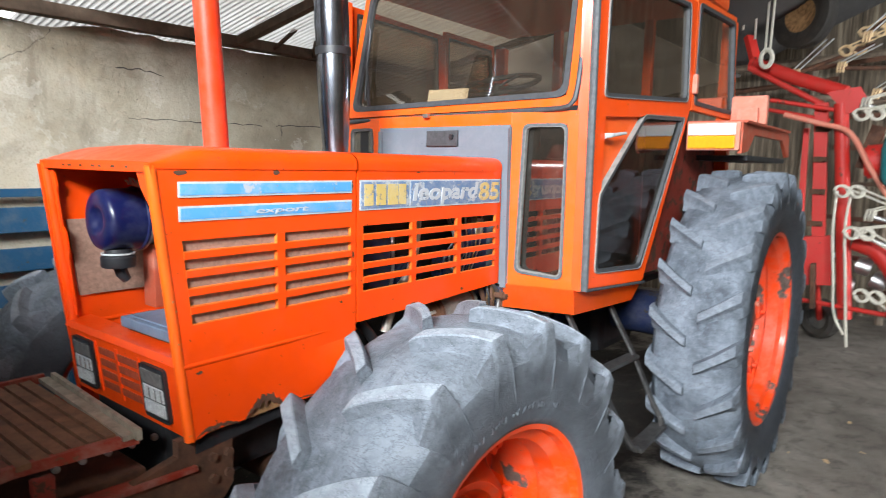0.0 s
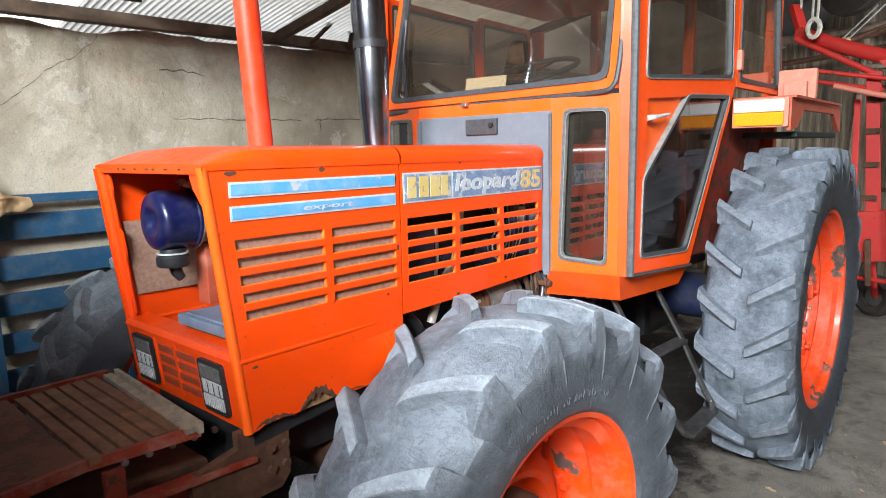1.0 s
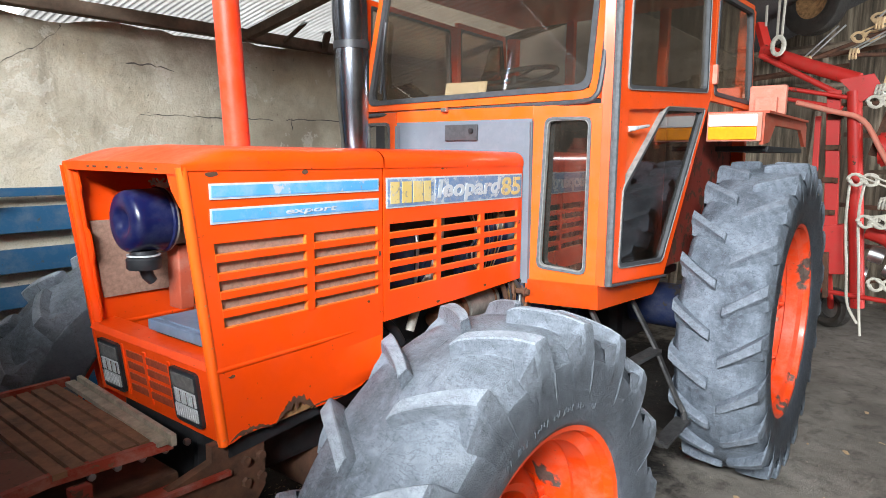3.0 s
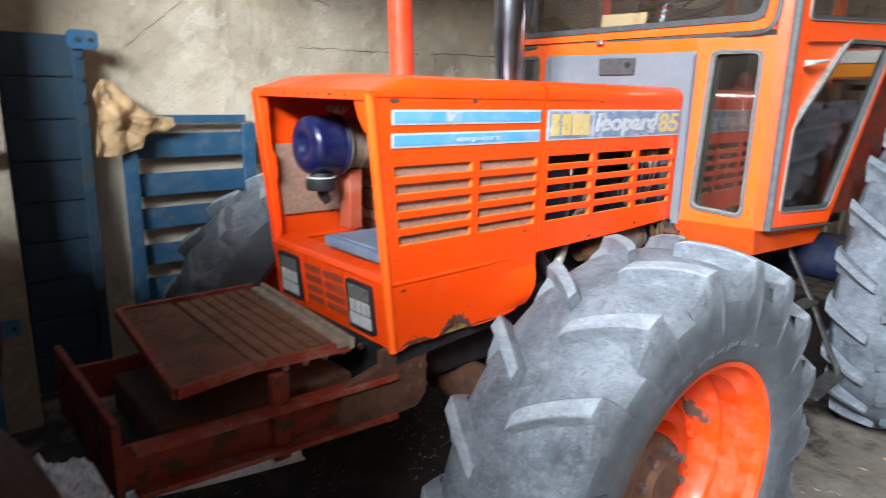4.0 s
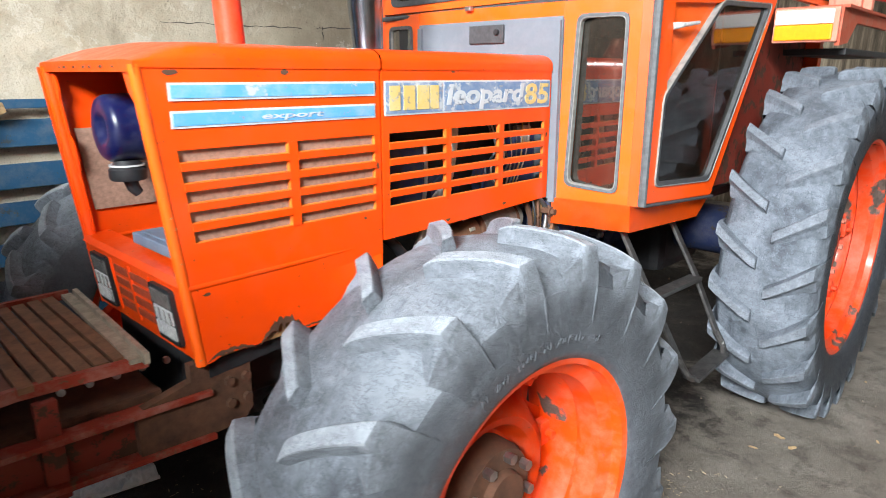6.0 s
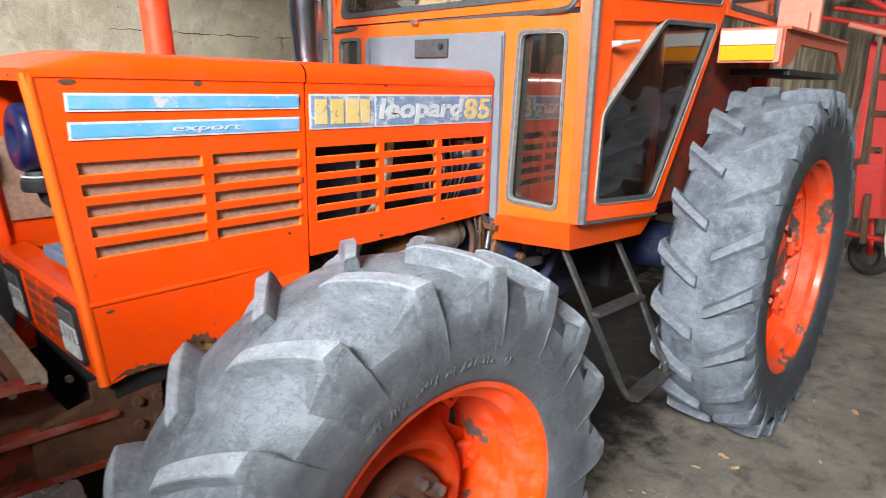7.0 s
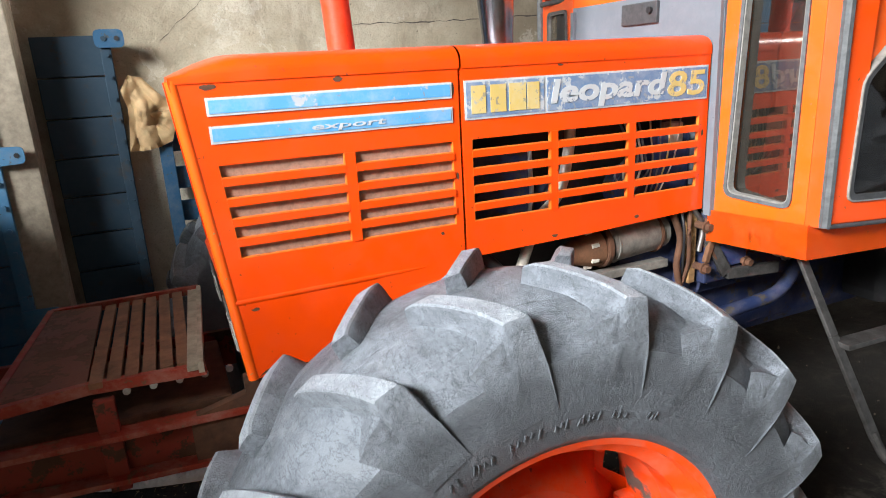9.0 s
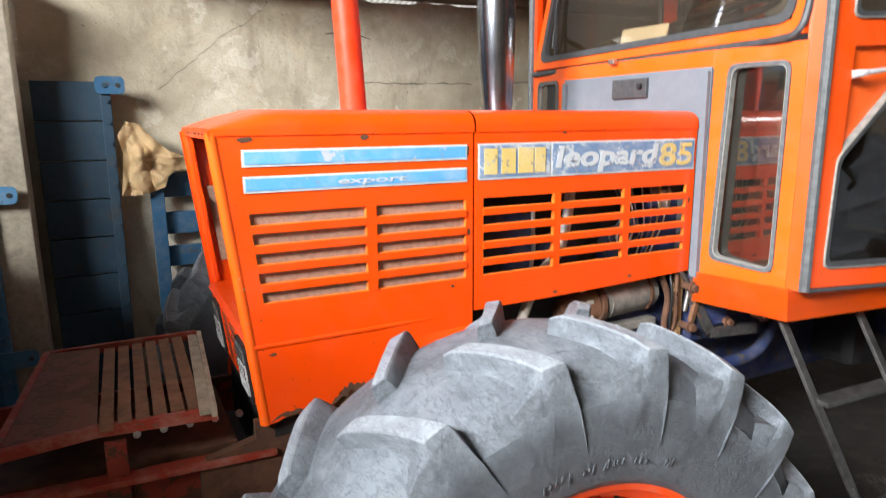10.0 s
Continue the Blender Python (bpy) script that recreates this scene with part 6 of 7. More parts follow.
beam("rafter", (1.36, 1.90, 2.46), (1.44, 1.70, 2.62), 0.03, 0.022)
beam("rafter", (1.73, 1.88, 2.47), (1.69, 1.78, 2.60), 0.045, 0.04)
beam("rafter", (3.1, 1.93, 2.50), (3.1, 0.2, 2.84), 0.055, 0.06)

# ---- boards against the wall ----
big = thing("blue_tailboard", "large dark blue plank trailer tailboard leaning on the wall", "trailer board")
for k in range(9):
    box_part("plank", (-1.11, WALL_Y - 0.10, 1.80 - k * 0.205), (0.34, 0.03, 0.198), DARK_BLUE, big)
bm = bmesh.new()
bar_between(bm, (-0.945, WALL_Y - 0.125, 1.90), (-0.955, WALL_Y - 0.125, 0.05), 0.05, 0.05, 0.004)
part("edge_iron", bm, DARK_BLUE, big, "blue edge iron with bolts")
bm = bmesh.new()
add_prism(bm, rounded([(-0.99, 1.835), (-0.85, 1.835), (-0.85, 1.925), (-0.99, 1.925)], 0.03), 0.014, lambda u, v, w: (u, WALL_Y - 0.152 - w, v))
part("hinge_tab", bm, BLUE_WOOD, big, "blue steel tab with a hole")
for x, r, mat in ((-0.885, 0.012, BLACK), (-0.945, 0.013, DARK_BLUE)):
    bm = bmesh.new()
    add_cyl(bm, (x, WALL_Y - 0.171, 1.88), (x, WALL_Y - 0.164, 1.88), r, seg=12)
    part("bolt_hole" if mat is BLACK else "bolt", bm, mat, big)
for k in range(16):
    bm = bmesh.new()
    z = 1.80 - k * 0.11
    add_cyl(bm, (-0.942, WALL_Y - 0.166, z), (-0.942, WALL_Y - 0.145, z), 0.0105, seg=8)
    part("bolt", bm, DARK_BLUE, big)

pal = thing("blue_slatted_board", "blue slatted trailer side board leaning on the wall", "trailer board")
for k, (zt, zl) in enumerate(((1.51, 1.465), (1.41, 1.275), (1.19, 1.065), (0.995, 0.878), (0.785, 0.67), (0.59, 0.47), (0.38, 0.26))):
    box_part("slat", (-0.41, WALL_Y - 0.06 - 0.02, (zt + zl) / 2), (0.70, 0.025, zt - zl), BLUE_WOOD, pal)
for x in (-0.74, -0.062):
    box_part("upright", (x, WALL_Y - 0.12, 0.82), (0.07, 0.04, 1.28), BLUE_WOOD, pal, "blue upright")

post = thing("wall_post", "pale rendered masonry post against the wall", "post")
box_part("shaft", (-1.42, 1.75, 1.20), (0.20, 0.22, 2.40), POST_WOOD, post, "", 0.006)

gate = thing("blue_side_gate", "blue steel trailer side gate with bolted edge iron", "trailer board")
for k in range(11):
    box_part("plank", (-2.08, 1.66, 2.15 - k * 0.205), (1.1, 0.03, 0.198), GATE_BLUE, gate)
box_part("edge_iron", (-1.50, 1.635, 1.13), (0.06, 0.05, 2.24), GATE_BLUE, gate, "blue bolted edge iron", 0.004)
for z in (1.357, 0.55):
    bm = bmesh.new()
    add_prism(bm, rounded([(-1.53, z - 0.045), (-1.36, z - 0.04), (-1.36, z + 0.04), (-1.53, z + 0.045)], 0.025), 0.012, lambda u, v, w: (u, 1.60 - w, v))
    tab = part("hinge_tab", bm, GATE_BLUE, gate, "blue hinge plate with a bolt hole")
    bm = bmesh.new()
    add_cyl(bm, (-1.392, 1.584, z), (-1.392, 1.589, z), 0.012, seg=10)
    part("bolt_hole", bm, BLACK, gate)
for k in range(18):
    bm = bmesh.new()
    z = 2.15 - k * 0.115
    add_cyl(bm, (-1.495, 1.592, z), (-1.495, 1.612, z), 0.012, seg=8)
    part("bolt", bm, GATE_BLUE, gate)

# ---- sack hung over the slatted board ----
bm = bmesh.new()
rim_pts = [(-0.865, 1.695), (-0.80, 1.68), (-0.735, 1.60), (-0.665, 1.535), (-0.60, 1.51), (-0.53, 1.50), (-0.515, 1.455), (-0.56, 1.425), (-0.64, 1.43), (-0.68, 1.40),
           (-0.70, 1.345), (-0.76, 1.315), (-0.85, 1.30), (-0.915, 1.305), (-0.90, 1.42), (-0.89, 1.53), (-0.91, 1.62)]
core = Vector((-0.80, 1.50))
rings = []
for f in [1.0 - 0.05 * k for k in range(18)] + [0.08]:
    ring = []
    for k, (x, z) in enumerate([p for a, b in zip(rim_pts, rim_pts[1:] + rim_pts[:1]) for p in [(a[0] + (b[0] - a[0]) * w / 5, a[1] + (b[1] - a[1]) * w / 5) for w in range(5)]]):
        q = core.lerp(Vector((x, z)), f)
        ang = math.atan2(q.x + 0.85, 1.74 - q.y)
        far = min(1.0, math.hypot(q.x + 0.85, 1.74 - q.y) / 0.25)
        fold = 0.035 * far * abs(math.sin(7 * ang + 0.8 + 1.5 * noise.noise(Vector((q.x * 5, q.y * 5, 0.3))))) + 0.045 * noise.noise(Vector((q.x * 11, q.y * 11, 1.7))) + 0.022 * abs(noise.noise(Vector((q.x * 26, q.y * 26, 4.4))))
        ring.append(bm.verts.new((q.x, 1.84 - 0.05 * (1 - f) - fold, q.y)))
    rings.append(ring)
for a, b in zip(rings, rings[1:]):
    for k in range(len(a)):
        bm.faces.new((a[k], a[(k + 1) % len(a)], b[(k + 1) % len(a)], b[k]))
bm.faces.new(rings[-1])
bmesh.ops.solidify(bm, geom=bm.faces[:], thickness=0.003)
tagged(part("paper_sack", bm, SACK, shade=True), "crumpled tan paper sack hung over the blue board", "sack")

bm = bmesh.new()
grid = []
for i in range(97):
    row = []
    for k in range(33):
        f, g = i / 96, k / 32
        x = -1.42 + 0.95 * f
        y = 1.12 - 0.50 * f ** 0.6 + (g - 0.5) * (0.42 - 0.28 * f)
        h = 0.006 + 0.05 * abs(noise.noise(Vector((x * 9, y * 9, 2)))) + 0.05 * abs(noise.noise(Vector((x * 21, y * 21, 5)))) * (1 - 0.6 * f) + 0.02 * abs(noise.noise(Vector((x * 47, y * 47, 9))))
        row.append(bm.verts.new((x, y, h if 0 < k < 32 else 0.005)))
    grid.append(row)
for a, e in zip(grid, grid[1:]):
    for k in range(32):
        bm.faces.new((a[k], a[k + 1], e[k + 1], e[k]))
tagged(part("plastic_sheet", bm, WHITE_FILM), "crumpled dirty white plastic sheet lying on the floor", "sheet")

# ---- neighbouring tractor's tyres, with an added plank box that blocks light ----
dark = thing("neighbour_tyres_and_light_blocker", "neighbouring tractor's muddy worn tyres with an added plank box blocking light", "trailer")
for y, R, x in ((0.92, 0.80, -2.30), (-0.62, 0.72, -2.28)):
    bm = bmesh.new()
    add_lathe(bm, [(R * 0.55, -0.16), (R * 0.52, -0.15), (R * 0.48, -0.05), (0.1, -0.02), (0.0, -0.02), (0.0, 0.02), (R * 0.48, 0.03), (R * 0.55, 0.16)], 48)
    hubw = part("wheel", bm, DARKNESS, dark, "dark rusty wheel", True, pose(x, y, R - 0.01, 0, 0, 3))
    bm = bmesh.new()
    carcass_mesh(bm, R, 0.18, R * 0.55, R - 0.01)
    part("tyre", bm, RUBBER_SHADED_MUD, hubw, "muddy worn smooth tyre, darkened for shade", True)
bm = bmesh.new()
add_cyl(bm, (-2.3, -0.6, 0.72), (-2.3, 0.9, 0.76), 0.07, seg=16)
part("axle", bm, DARKNESS, dark, "greasy axle", True)
# the box is unseen and invented: its height sets where the shade falls
TX0, TX1, TY0, TY1 = -4.3, -2.45, -1.85, 1.45
box_part("bed", ((TX0 + TX1) / 2, (TY0 + TY1) / 2, 0.86), (TX1 - TX0, TY1 - TY0, 0.10), BEAM_WOOD, dark, "bed of the added plank box", 0.006)
for y in (-0.9, 0.5):
    box_part("chassis_rail", ((TX0 + TX1) / 2, y, 0.74), (TX1 - TX0, 0.10, 0.14), DARKNESS, dark, "rail under the added plank box", 0.006)
for k in range(6):
    z = 1.02 + k * 0.216
    for x in (TX0, TX1):
        y1 = TY1 if k < 4 else 0.25          # the two top boards stop short so that light reaches the post
        box_part("end_plank", (x, (TY0 + y1) / 2, z), (0.035, y1 - TY0, 0.212), BEAM_WOOD, dark, "end plank of the light blocker", 0.004)
    for y in (TY0, TY1):
        box_part("side_plank", ((TX0 + TX1) / 2, y, z), (TX1 - TX0 - 0.04, 0.035, 0.212), BEAM_WOOD, dark, "side plank of the light blocker", 0.004)
# extra plank, put there to shade the nose and the far wheel
for k in (6,):
    box_part("end_plank", (TX1, -0.50, 1.02 + k * 0.216), (0.035, 1.5, 0.212), BEAM_WOOD, dark, "raised plank added to shade the nose and far wheel", 0.004)
for y in (TY0 + 0.05, -0.2, TY1 - 0.05):
    for x in (TX0 - 0.04, TX1 + 0.04):
        box_part("stake", (x, y, 1.46), (0.045, 0.07, 1.5), RUST, dark, "stake of the added plank box", 0.004)
for x in (-4.2, -3.9, -3.0):
    box_part("stand", (x, -0.2, 0.345), (0.10, 1.4, 0.69), DARKNESS, dark, "stand under the added plank box", 0.006)

# ---- litter on the floor ----
def leaf(x, y, size, turn, mat, label):
    bm = bmesh.new()
    pts = [(-1, 0), (-0.5, 0.45), (0.1, 0.35), (0.6, 0.5), (1, 0.05), (0.5, -0.4), (-0.1, -0.3), (-0.6, -0.45)]
    vs = [bm.verts.new((px * size, py * size, 0.004 + 0.35 * size * abs(noise.noise(Vector((px * 2, py * 2, x * 7)))))) for px, py in pts]
    bm.faces.new(vs)
    bmesh.ops.solidify(bm, geom=bm.faces[:], thickness=0.0015)
    return tagged(part("dry_leaf", bm, mat, at=pose(x, y, 0.0, 0, 0, turn)), label, "leaf", "litter on the floor")


for x, y, size, turn in ((2.62, -1.566, 0.035, 20), (1.68, -1.208, 0.03, 70), (1.62, -1.28, 0.025, 150), (2.61, -1.37, 0.014, 10), (2.06, -0.80, 0.02, 40), (1.5, -1.15, 0.022, 100), (2.9, -1.72, 0.02, 60),
                         (1.95, -1.55, 0.016, 200), (2.35, -1.9, 0.02, 250), (3.4, -1.6, 0.03, 10)):
    leaf(x, y, size, turn, SACK, "dry pale tan leaf on the floor")
random.seed(21)
bm = bmesh.new()
for k in range(700):
    x, y = random.uniform(-1.6, 4.5), random.uniform(-2.0, 1.6)
    r = random.uniform(0.002, 0.007) * (2.2 if random.random() < 0.06 else 1)
    m = pose(x, y, r * 0.3, random.uniform(0, 90), random.uniform(0, 90), random.uniform(0, 360)) @ Matrix.Diagonal((r, r * 0.8, r * 0.5, 1))
    vs = [bm.verts.new(m @ Vector(p)) for p in ((1, 0, 0), (0, 1, 0), (-1, 0, 0), (0, -1, 0), (0, 0, 1), (0, 0, -1))]
    for t in ((0, 1, 4), (1, 2, 4), (2, 3, 4), (3, 0, 4), (1, 0, 5), (2, 1, 5), (3, 2, 5), (0, 3, 5)):
        bm.faces.new([vs[q] for q in t])
tagged(part("grit", bm, WOOD_OLD), "scattered grit, chaff and crumbs on the floor", "grit", kind="stuff")

bm = bmesh.new()
for k in range(2600):
    x, y = random.uniform(-1.5, 1.2), random.uniform(-1.15, 0.9)
    if noise.noise(Vector((x * 2.3, y * 2.3, 4))) < -0.05:
        continue
    long, thick = random.uniform(0.003, 0.011), random.uniform(0.0007, 0.0018)
    m = pose(x, y, 0.003 + random.uniform(0, 0.003), random.uniform(0, 360), random.uniform(-6, 6), random.uniform(0, 360))
    a, b = [[bm.verts.new(m @ Vector((s * long, thick * math.cos(q), thick * math.sin(q)))) for q in (0, 2.1, 4.2)] for s in (-1, 1)]
    for q in range(3):
        bm.faces.new((a[q], a[(q + 1) % 3], b[(q + 1) % 3], b[q]))
    bm.faces.new(a[::-1])
    bm.faces.new(b)
tagged(part("chaff", bm, STRAW), "dry straw chaff trodden into the dark floor", "chaff", kind="stuff")

# ---- red hay machine behind the tractor ----
tedder = thing("hay_tedder", "red folded hay tedder with twine-tied tine arms", "hay tedder")


def bar(name, a, b, w, h, mat=RED_MACHINE, parent=tedder, label=""):
    bm = bmesh.new()
    bar_between(bm, a, b, w, h, 0.006)
    return part(name, bm, mat, parent, label)


def rod(name, pts, r, mat=RED_MACHINE, parent=tedder, label="", bend=True):
    bm = bmesh.new()
    add_tube(bm, smooth_path(pts, 5) if bend and len(pts) > 2 else pts, r, 10)
    return part(name, bm, mat, parent, label, shade=True)


bar("upright", (5.4, -1.05, 1.0), (5.4, -0.97, 2.32), 0.075, 0.11, label="square red upright")
bar("upright", (5.55, -0.86, 1.1), (5.55, -0.84, 2.1), 0.05, 0.05, label="thin red upright")
rod("upright", [(5.3, -1.33, 0.34), (5.3, -1.14, 2.30)], 0.06, label="round red upright")
rod("arm", [(5.55, -0.30, 2.76), (5.45, -0.75, 2.56), (5.35, -1.16, 2.40)], 0.065, label="slanting red arm", bend=False)
bar("arm", (5.7, -0.22, 3.05), (5.6, -0.36, 2.66), 0.10, 0.06)
bm = bmesh.new()
add_prism(bm, [(-1.02, 2.40), (-1.28, 2.44), (-1.36, 2.30), (-1.20, 2.20)], 0.04, lambda u, v, w: (5.25 + w, u, v))
part("bracket", bm, RED_MACHINE, tedder, "red folded bracket")
rod("linkage", [(5.2, -0.70, 2.21), (5.2, -1.0, 2.12), (5.2, -1.24, 2.03), (5.2, -1.42, 1.72), (5.2, -1.62, 1.40)], 0.024, PALE_RED, label="faded red bent rod")
rod("linkage", [(5.3, -0.55, 2.36), (5.3, -1.12, 2.24)], 0.02, RED_MACHINE, bend=False)
rod("lower_bar", [(5.3, -0.90, 0.47), (5.1, -2.0, 0.44)], 0.022, bend=False, label="thin red lower bar")
rod("curved_arm", [(5.25, -1.36, 1.06), (5.2, -1.55, 0.98), (5.15, -1.70, 0.75), (5.1, -1.72, 0.45)], 0.075, label="bent red tube")
bar("gear_case", (5.4, -1.08, 0.62), (5.4, -1.03, 1.08), 0.17, 0.24, label="red gear case")
bar("shin", (5.2, -1.08, 0.42), (5.2, -1.05, 0.84), 0.09, 0.04, RUST)
bm = bmesh.new()
add_cyl(bm, (5.35, -1.36, 1.78), (5.35, -1.62, 1.80), 0.15, seg=24, bevel=0.02)
part("drum", bm, RED_MACHINE, tedder, "red drum", shade=True)
bar("case", (5.45, -1.34, 1.72), (5.45, -1.44, 2.1), 0.16, 0.12, RUST)
for y, z, a in ((-1.42, 0.80, 0.3), (-1.55, 0.66, 0.5), (-1.85, 0.8, 0.1), (-1.3, 0.62, 0.2)):
    bm = bmesh.new()
    add_cyl(bm, (5.5, y - 0.06, z), (5.5, y + 0.06, z + a * 0.1), 0.075, seg=16, bevel=0.01)
    part("hub", bm, STEEL, tedder, "dusty grey hub", shade=True)
# tine arms with coil springs
random.seed(4)
for y0, z0, y1, z1, x in ((-1.30, 2.28, -2.1, 2.02, 5.2), (-1.42, 1.32, -2.2, 1.12, 5.1), (-1.36, 1.16, -2.1, 0.86, 5.1), (-1.55, 1.92, -2.2, 1.62, 5.1), (-1.0, 2.70, -2.1, 2.62, 5.9),
                          (-1.30, 2.44, -2.2, 2.52, 6.0), (-1.50, 2.02, -2.3, 2.2, 5.2), (-1.2, 2.95, -1.5, 3.2, 5.8), (-0.6, 2.66, -1.3, 2.9, 5.9), (-1.7, 0.62, -2.3, 0.42, 5.0)):
    t = rod("tine_arm", [(x, y0, z0), (x, y1, z1)], 0.02, RUST if x > 5.5 else STEEL, bend=False, label="dull tine arm")
    bm = bmesh.new()
    c = Vector((x - 0.05, y0 - 0.03, z0))
    coil = [c + Vector((0.045 * math.cos(q), 0.012 * q / 3 - 0.05, 0.045 * math.sin(q))) for q in (k * 0.6 for k in range(32))]
    add_tube(bm, coil, 0.011, 6)
    part("spring", bm, TWINE if x < 5.5 else SACK, tedder, "coiled tine spring", shade=True)
    for q in (0.0, 0.06):
        rod("tine", [(x - 0.05, y0 - 0.02 - q, z0 + 0.04), (x - 0.06, y0 - 0.3 - q, z0 + 0.22 + 0.4 * (z1 - z0))], 0.008, TWINE if x < 5.5 else STEEL, bend=False)
# twin coil clamps with long pale tines, and iron laths behind them
def clamp(x, y, z, tilt, mat, long):
    bm = bmesh.new()
    for q in (-0.055, 0.055):
        ring = [Vector((x + 0.02 * math.sin(k * 0.5), y + q + 0.012 * math.cos(k * 0.4), z)) + Vector((0, 0.048 * math.cos(k * 0.5), 0.048 * math.sin(k * 0.5))) for k in range(26)]
        add_tube(bm, ring, 0.013, 7)
    c = part("spring", bm, mat, tedder, "twin coiled tine spring", shade=True)
    for q in (-0.05, 0.05):
        rod("tine", [(x, y + q, z + 0.04), (x - 0.02, y + q - 0.55 * long, z + 0.55 * long * tilt)], 0.0085, mat, bend=False, label="long pale tine")
    return c


for x, y, z, tilt, mat, long in ((5.05, -1.38, 2.18, 0.25, TWINE, 1.0), (5.0, -1.30, 1.52, -0.35, TWINE, 1.0), (5.0, -1.40, 1.16, -0.5, TWINE, 0.9), (5.0, -1.52, 0.62, -0.6, TWINE, 0.8), (5.9, -1.12, 2.86, 0.5, SACK, 0.8),
                                 (5.8, -1.28, 3.0, 0.7, SACK, 0.7), (5.9, -1.55, 2.52, 0.4, SACK, 0.7), (5.7, -1.75, 1.9, -0.2, TWINE, 0.6), (5.6, -1.62, 1.0, 0.3, STEEL, 0.6)):
    clamp(x, y, z, tilt, mat, long)
for a, e, mat in (((6.3, -0.3, 2.72), (6.0, -2.2, 2.86), RUST), ((6.2, -0.5, 2.46), (6.1, -2.3, 2.40), WOOD_OLD), ((6.2, -0.9, 2.24), (6.1, -2.4, 2.28), RUST), ((6.1, -1.0, 1.94), (5.9, -2.3, 1.86), RUST),
                  ((6.1, -1.1, 1.56), (5.9, -2.4, 1.62), WOOD_OLD), ((6.0, -1.0, 1.24), (5.8, -2.3, 1.18), RUST), ((5.9, -1.1, 0.86), (5.6, -2.3, 0.80), STEEL), ((5.9, -1.2, 0.5), (5.6, -2.4, 0.62), RUST)):
    bar("lath", a, e, 0.03, 0.045, mat, label="stored iron lath")
rod("brace", [(5.45, -0.30, 2.70), (5.4, -1.02, 2.28)], 0.028, bend=False, label="red diagonal brace")
rod("brace", [(5.5, -0.25, 2.34), (5.4, -1.05, 2.16)], 0.02, bend=False, label="red diagonal brace")
for z in (1.2, 1.5, 1.8, 2.08):
    bm = bmesh.new()
    add_cyl(bm, (5.33, -1.03, z), (5.33, -1.055, z), 0.02, seg=8)
    add_box(bm, (5.34, -1.01, z), (0.012, 0.13, 0.05), None, 0.004)
    part("bolt", bm, RUST, tedder, "rusty bolted strap")
# transport wheel
bm = bmesh.new()
add_lathe(bm, [(0.11, -0.05), (0.16, -0.07), (0.20, -0.05), (0.205, 0.0), (0.20, 0.05), (0.16, 0.07), (0.11, 0.05)], 32, True)
tw = part("transport_wheel", bm, RUBBER_SHADED_MUD, tedder, "small dark transport wheel", True, pose(5.85, -1.06, 0.205, 0, 0, 60))
bm = bmesh.new()
add_lathe(bm, [(0.0, -0.05), (0.04, -0.05), (0.05, -0.03), (0.11, -0.04), (0.115, 0.0), (0.0, 0.0)], 28)
part("rim", bm, STEEL, tw, "grey steel rim", True)
rod("axle", [(5.85, -1.06, 0.205), (5.5, -1.05, 0.62)], 0.03, bend=False)

ropes = [[(5.05, -1.20, 1.50), (5.05, -1.20, 1.15), (5.05, -1.24, 0.72), (5.05, -1.27, 0.42), (5.02, -1.36, 0.25)],
         [(5.05, -1.31, 1.50), (5.05, -1.29, 1.20), (5.05, -1.33, 0.75), (5.05, -1.36, 0.40), (5.03, -1.39, 0.14)]]
for pts in ropes:
    bm = bmesh.new()
    add_tube(bm, smooth_path(pts, 8), 0.012, 7)
    tagged(part("twine", bm, TWINE, shade=True), "cream twine hanging from the hay machine", "twine", "hanging twines")
for pts in ([(5.3, -0.47, 3.9), (5.3, -0.47, 2.80)], [(5.3, -0.53, 3.9), (5.3, -0.51, 2.80)], [(5.6, -0.18, 3.9), (5.6, -0.18, 3.1)], [(5.6, -0.28, 3.95), (5.6, -0.30, 3.0)]):
    bm = bmesh.new()
    add_tube(bm, pts, 0.012, 6)
    tagged(part("twine", bm, TWINE), "cream twine hanging from the roof", "twine", "hanging twines")
bm = bmesh.new()
add_tube(bm, [Vector((5.28, -0.49 + 0.05 * math.cos(q), 2.75 + 0.08 * math.sin(q))) for q in (k * 0.4 for k in range(17))], 0.022, 8)
tagged(part("hook", bm, TWINE, shade=True), "pale iron hook on a twine", "hook")

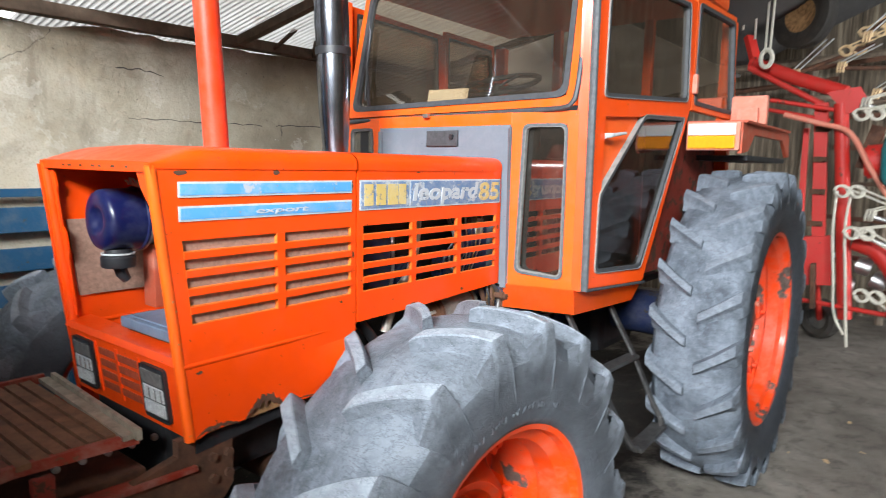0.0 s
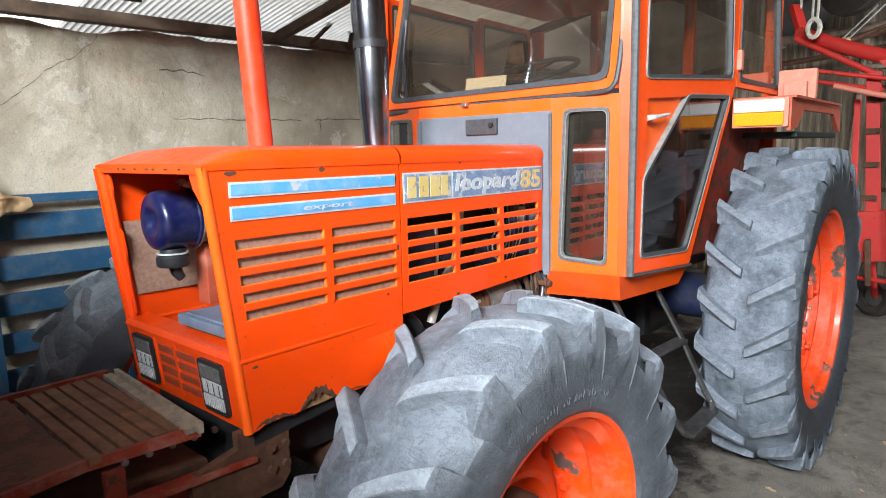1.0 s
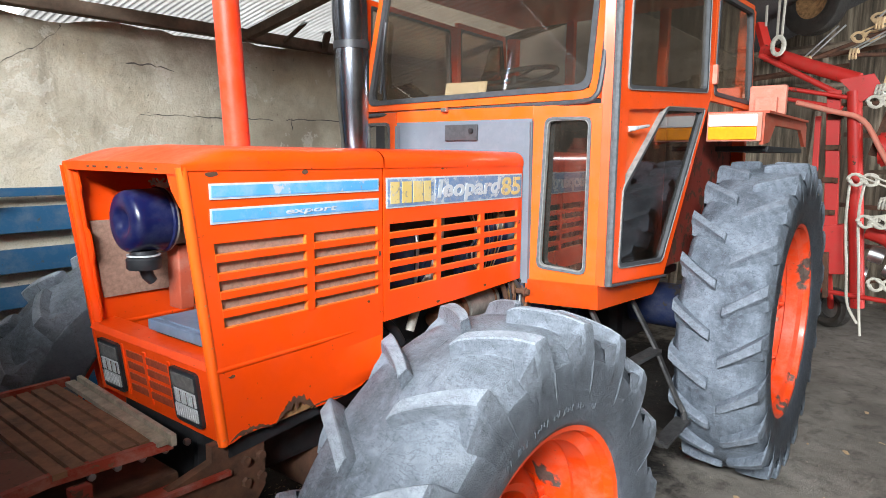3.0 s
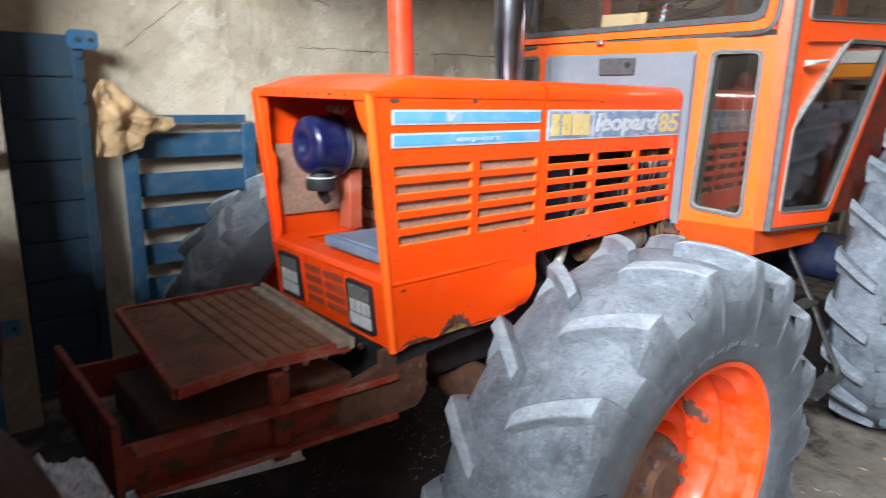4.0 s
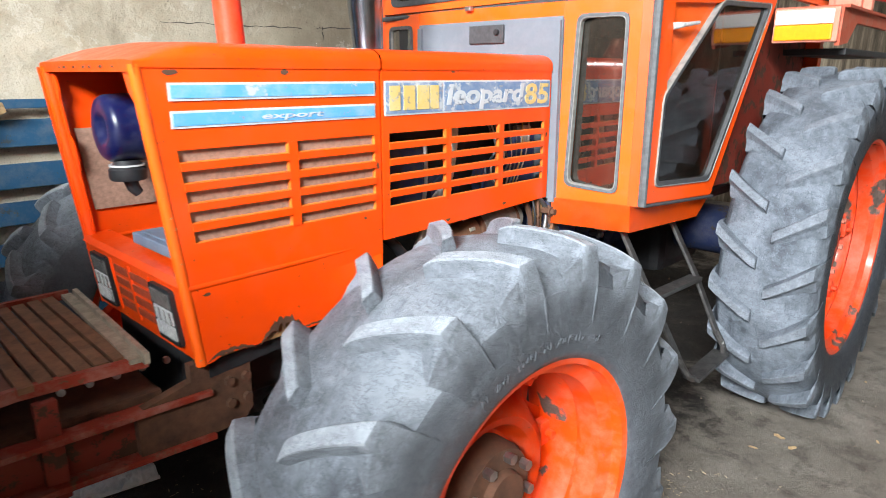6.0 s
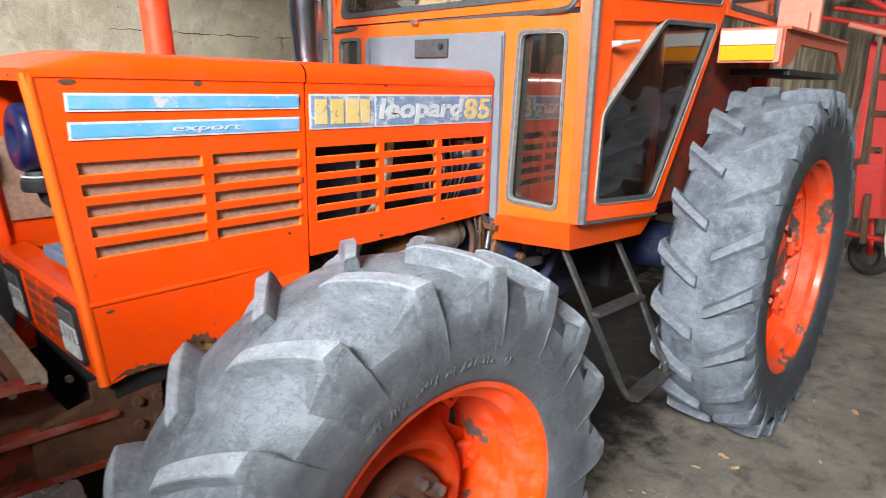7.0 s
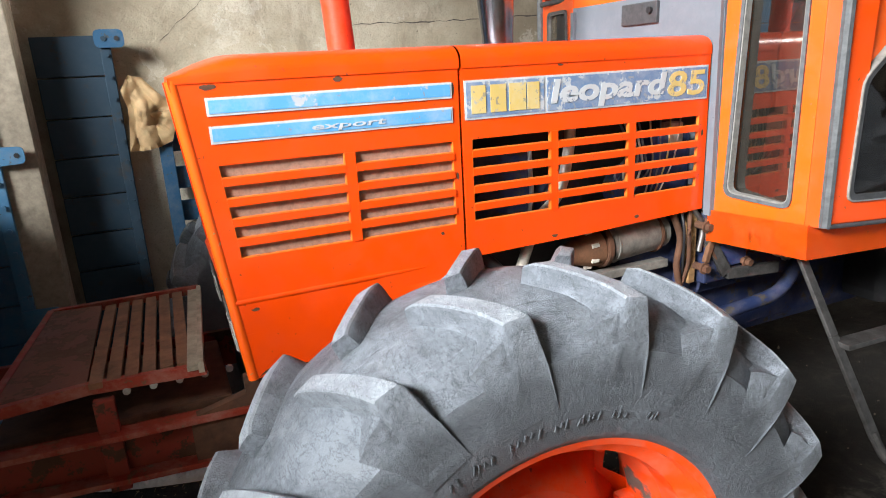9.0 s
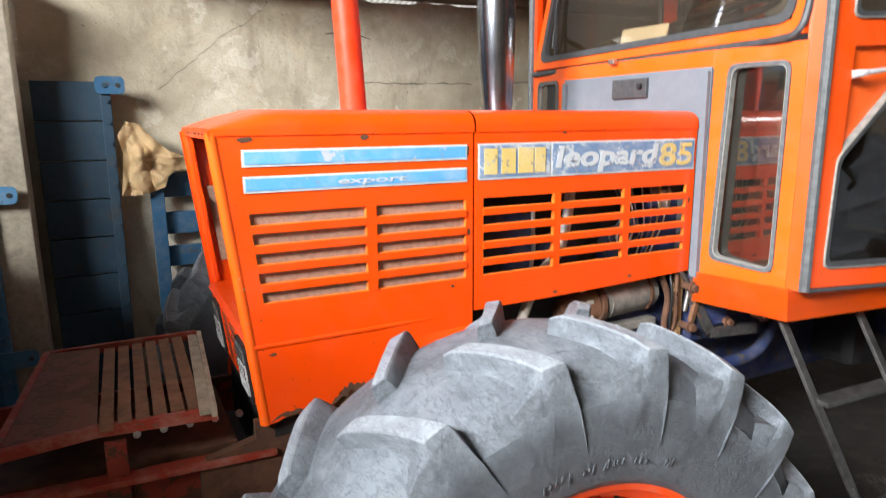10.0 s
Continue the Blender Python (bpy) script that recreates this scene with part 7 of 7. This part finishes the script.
spare = thing("hanging_tyre", "old black tyre hung on the shed wall", "tyre", place=pose(5.95, -0.66, 3.25, 0, 0, 62))
bm = bmesh.new()
add_lathe(bm, [(0.17, -0.06), (0.26, -0.09), (0.32, -0.07), (0.33, 0.0), (0.32, 0.07), (0.26, 0.09), (0.17, 0.06)], 36, True)
part("tyre", bm, RUBBER_SHADED_MUD, spare, "black rubber", True)
bm = bmesh.new()
add_lathe(bm, [(0.0, -0.03), (0.1, -0.03), (0.17, -0.06), (0.17, 0.06), (0.0, 0.0)], 28)
part("rim", bm, FLAKING, spare, "yellowish brown dusty rim", True)

bm = bmesh.new()
add_lathe(bm, [(0.0, 0.0), (0.12, 0.0), (0.16, 0.06), (0.17, 0.3), (0.14, 0.42), (0.0, 0.45)], 28)
bmesh.ops.transform(bm, matrix=Matrix.Rotation(radians(90), 4, "X"), verts=bm.verts)
tagged(part("teal_drum", bm, TEAL, tedder, "teal plastic drum cover", True, pose(5.1, -1.66, 1.58)), "teal plastic drum cover")

# timber rails and stored poles along the end wall
for k, (a, e, r, mat) in enumerate((((6.9, 0.2, 2.9), (6.9, -2.6, 3.02), 0.045, WOOD_OLD), ((6.95, 0.4, 2.62), (6.9, -0.9, 2.72), 0.035, RUST), ((6.8, -0.9, 2.44), (6.9, -2.8, 2.5), 0.04, BEAM_WOOD),
                                   ((6.95, -0.5, 0.0), (7.2, -0.62, 3.1), 0.05, WOOD_OLD), ((6.95, -1.5, 0.0), (7.25, -1.35, 3.3), 0.045, WOOD_OLD),
                                   ((6.9, -2.1, 0.0), (7.2, -2.2, 2.9), 0.04, WOOD_OLD), ((6.9, 0.9, 0.0), (7.25, 0.85, 3.2), 0.06, WOOD_OLD))):
    bm = bmesh.new()
    add_tube(bm, [Vector(a).lerp(Vector(e), f) + Vector((0, 0, 0.03 * noise.noise(Vector((f * 4, k, 0))))) for f in (0, 0.25, 0.5, 0.75, 1)], [r, r * 0.95, r * 1.02, r * 0.9, r * 0.85], 8)
    tagged(part("timber_pole", bm, mat, shade=True), "rough old timber pole kept against the end wall", "pole", "stored poles")
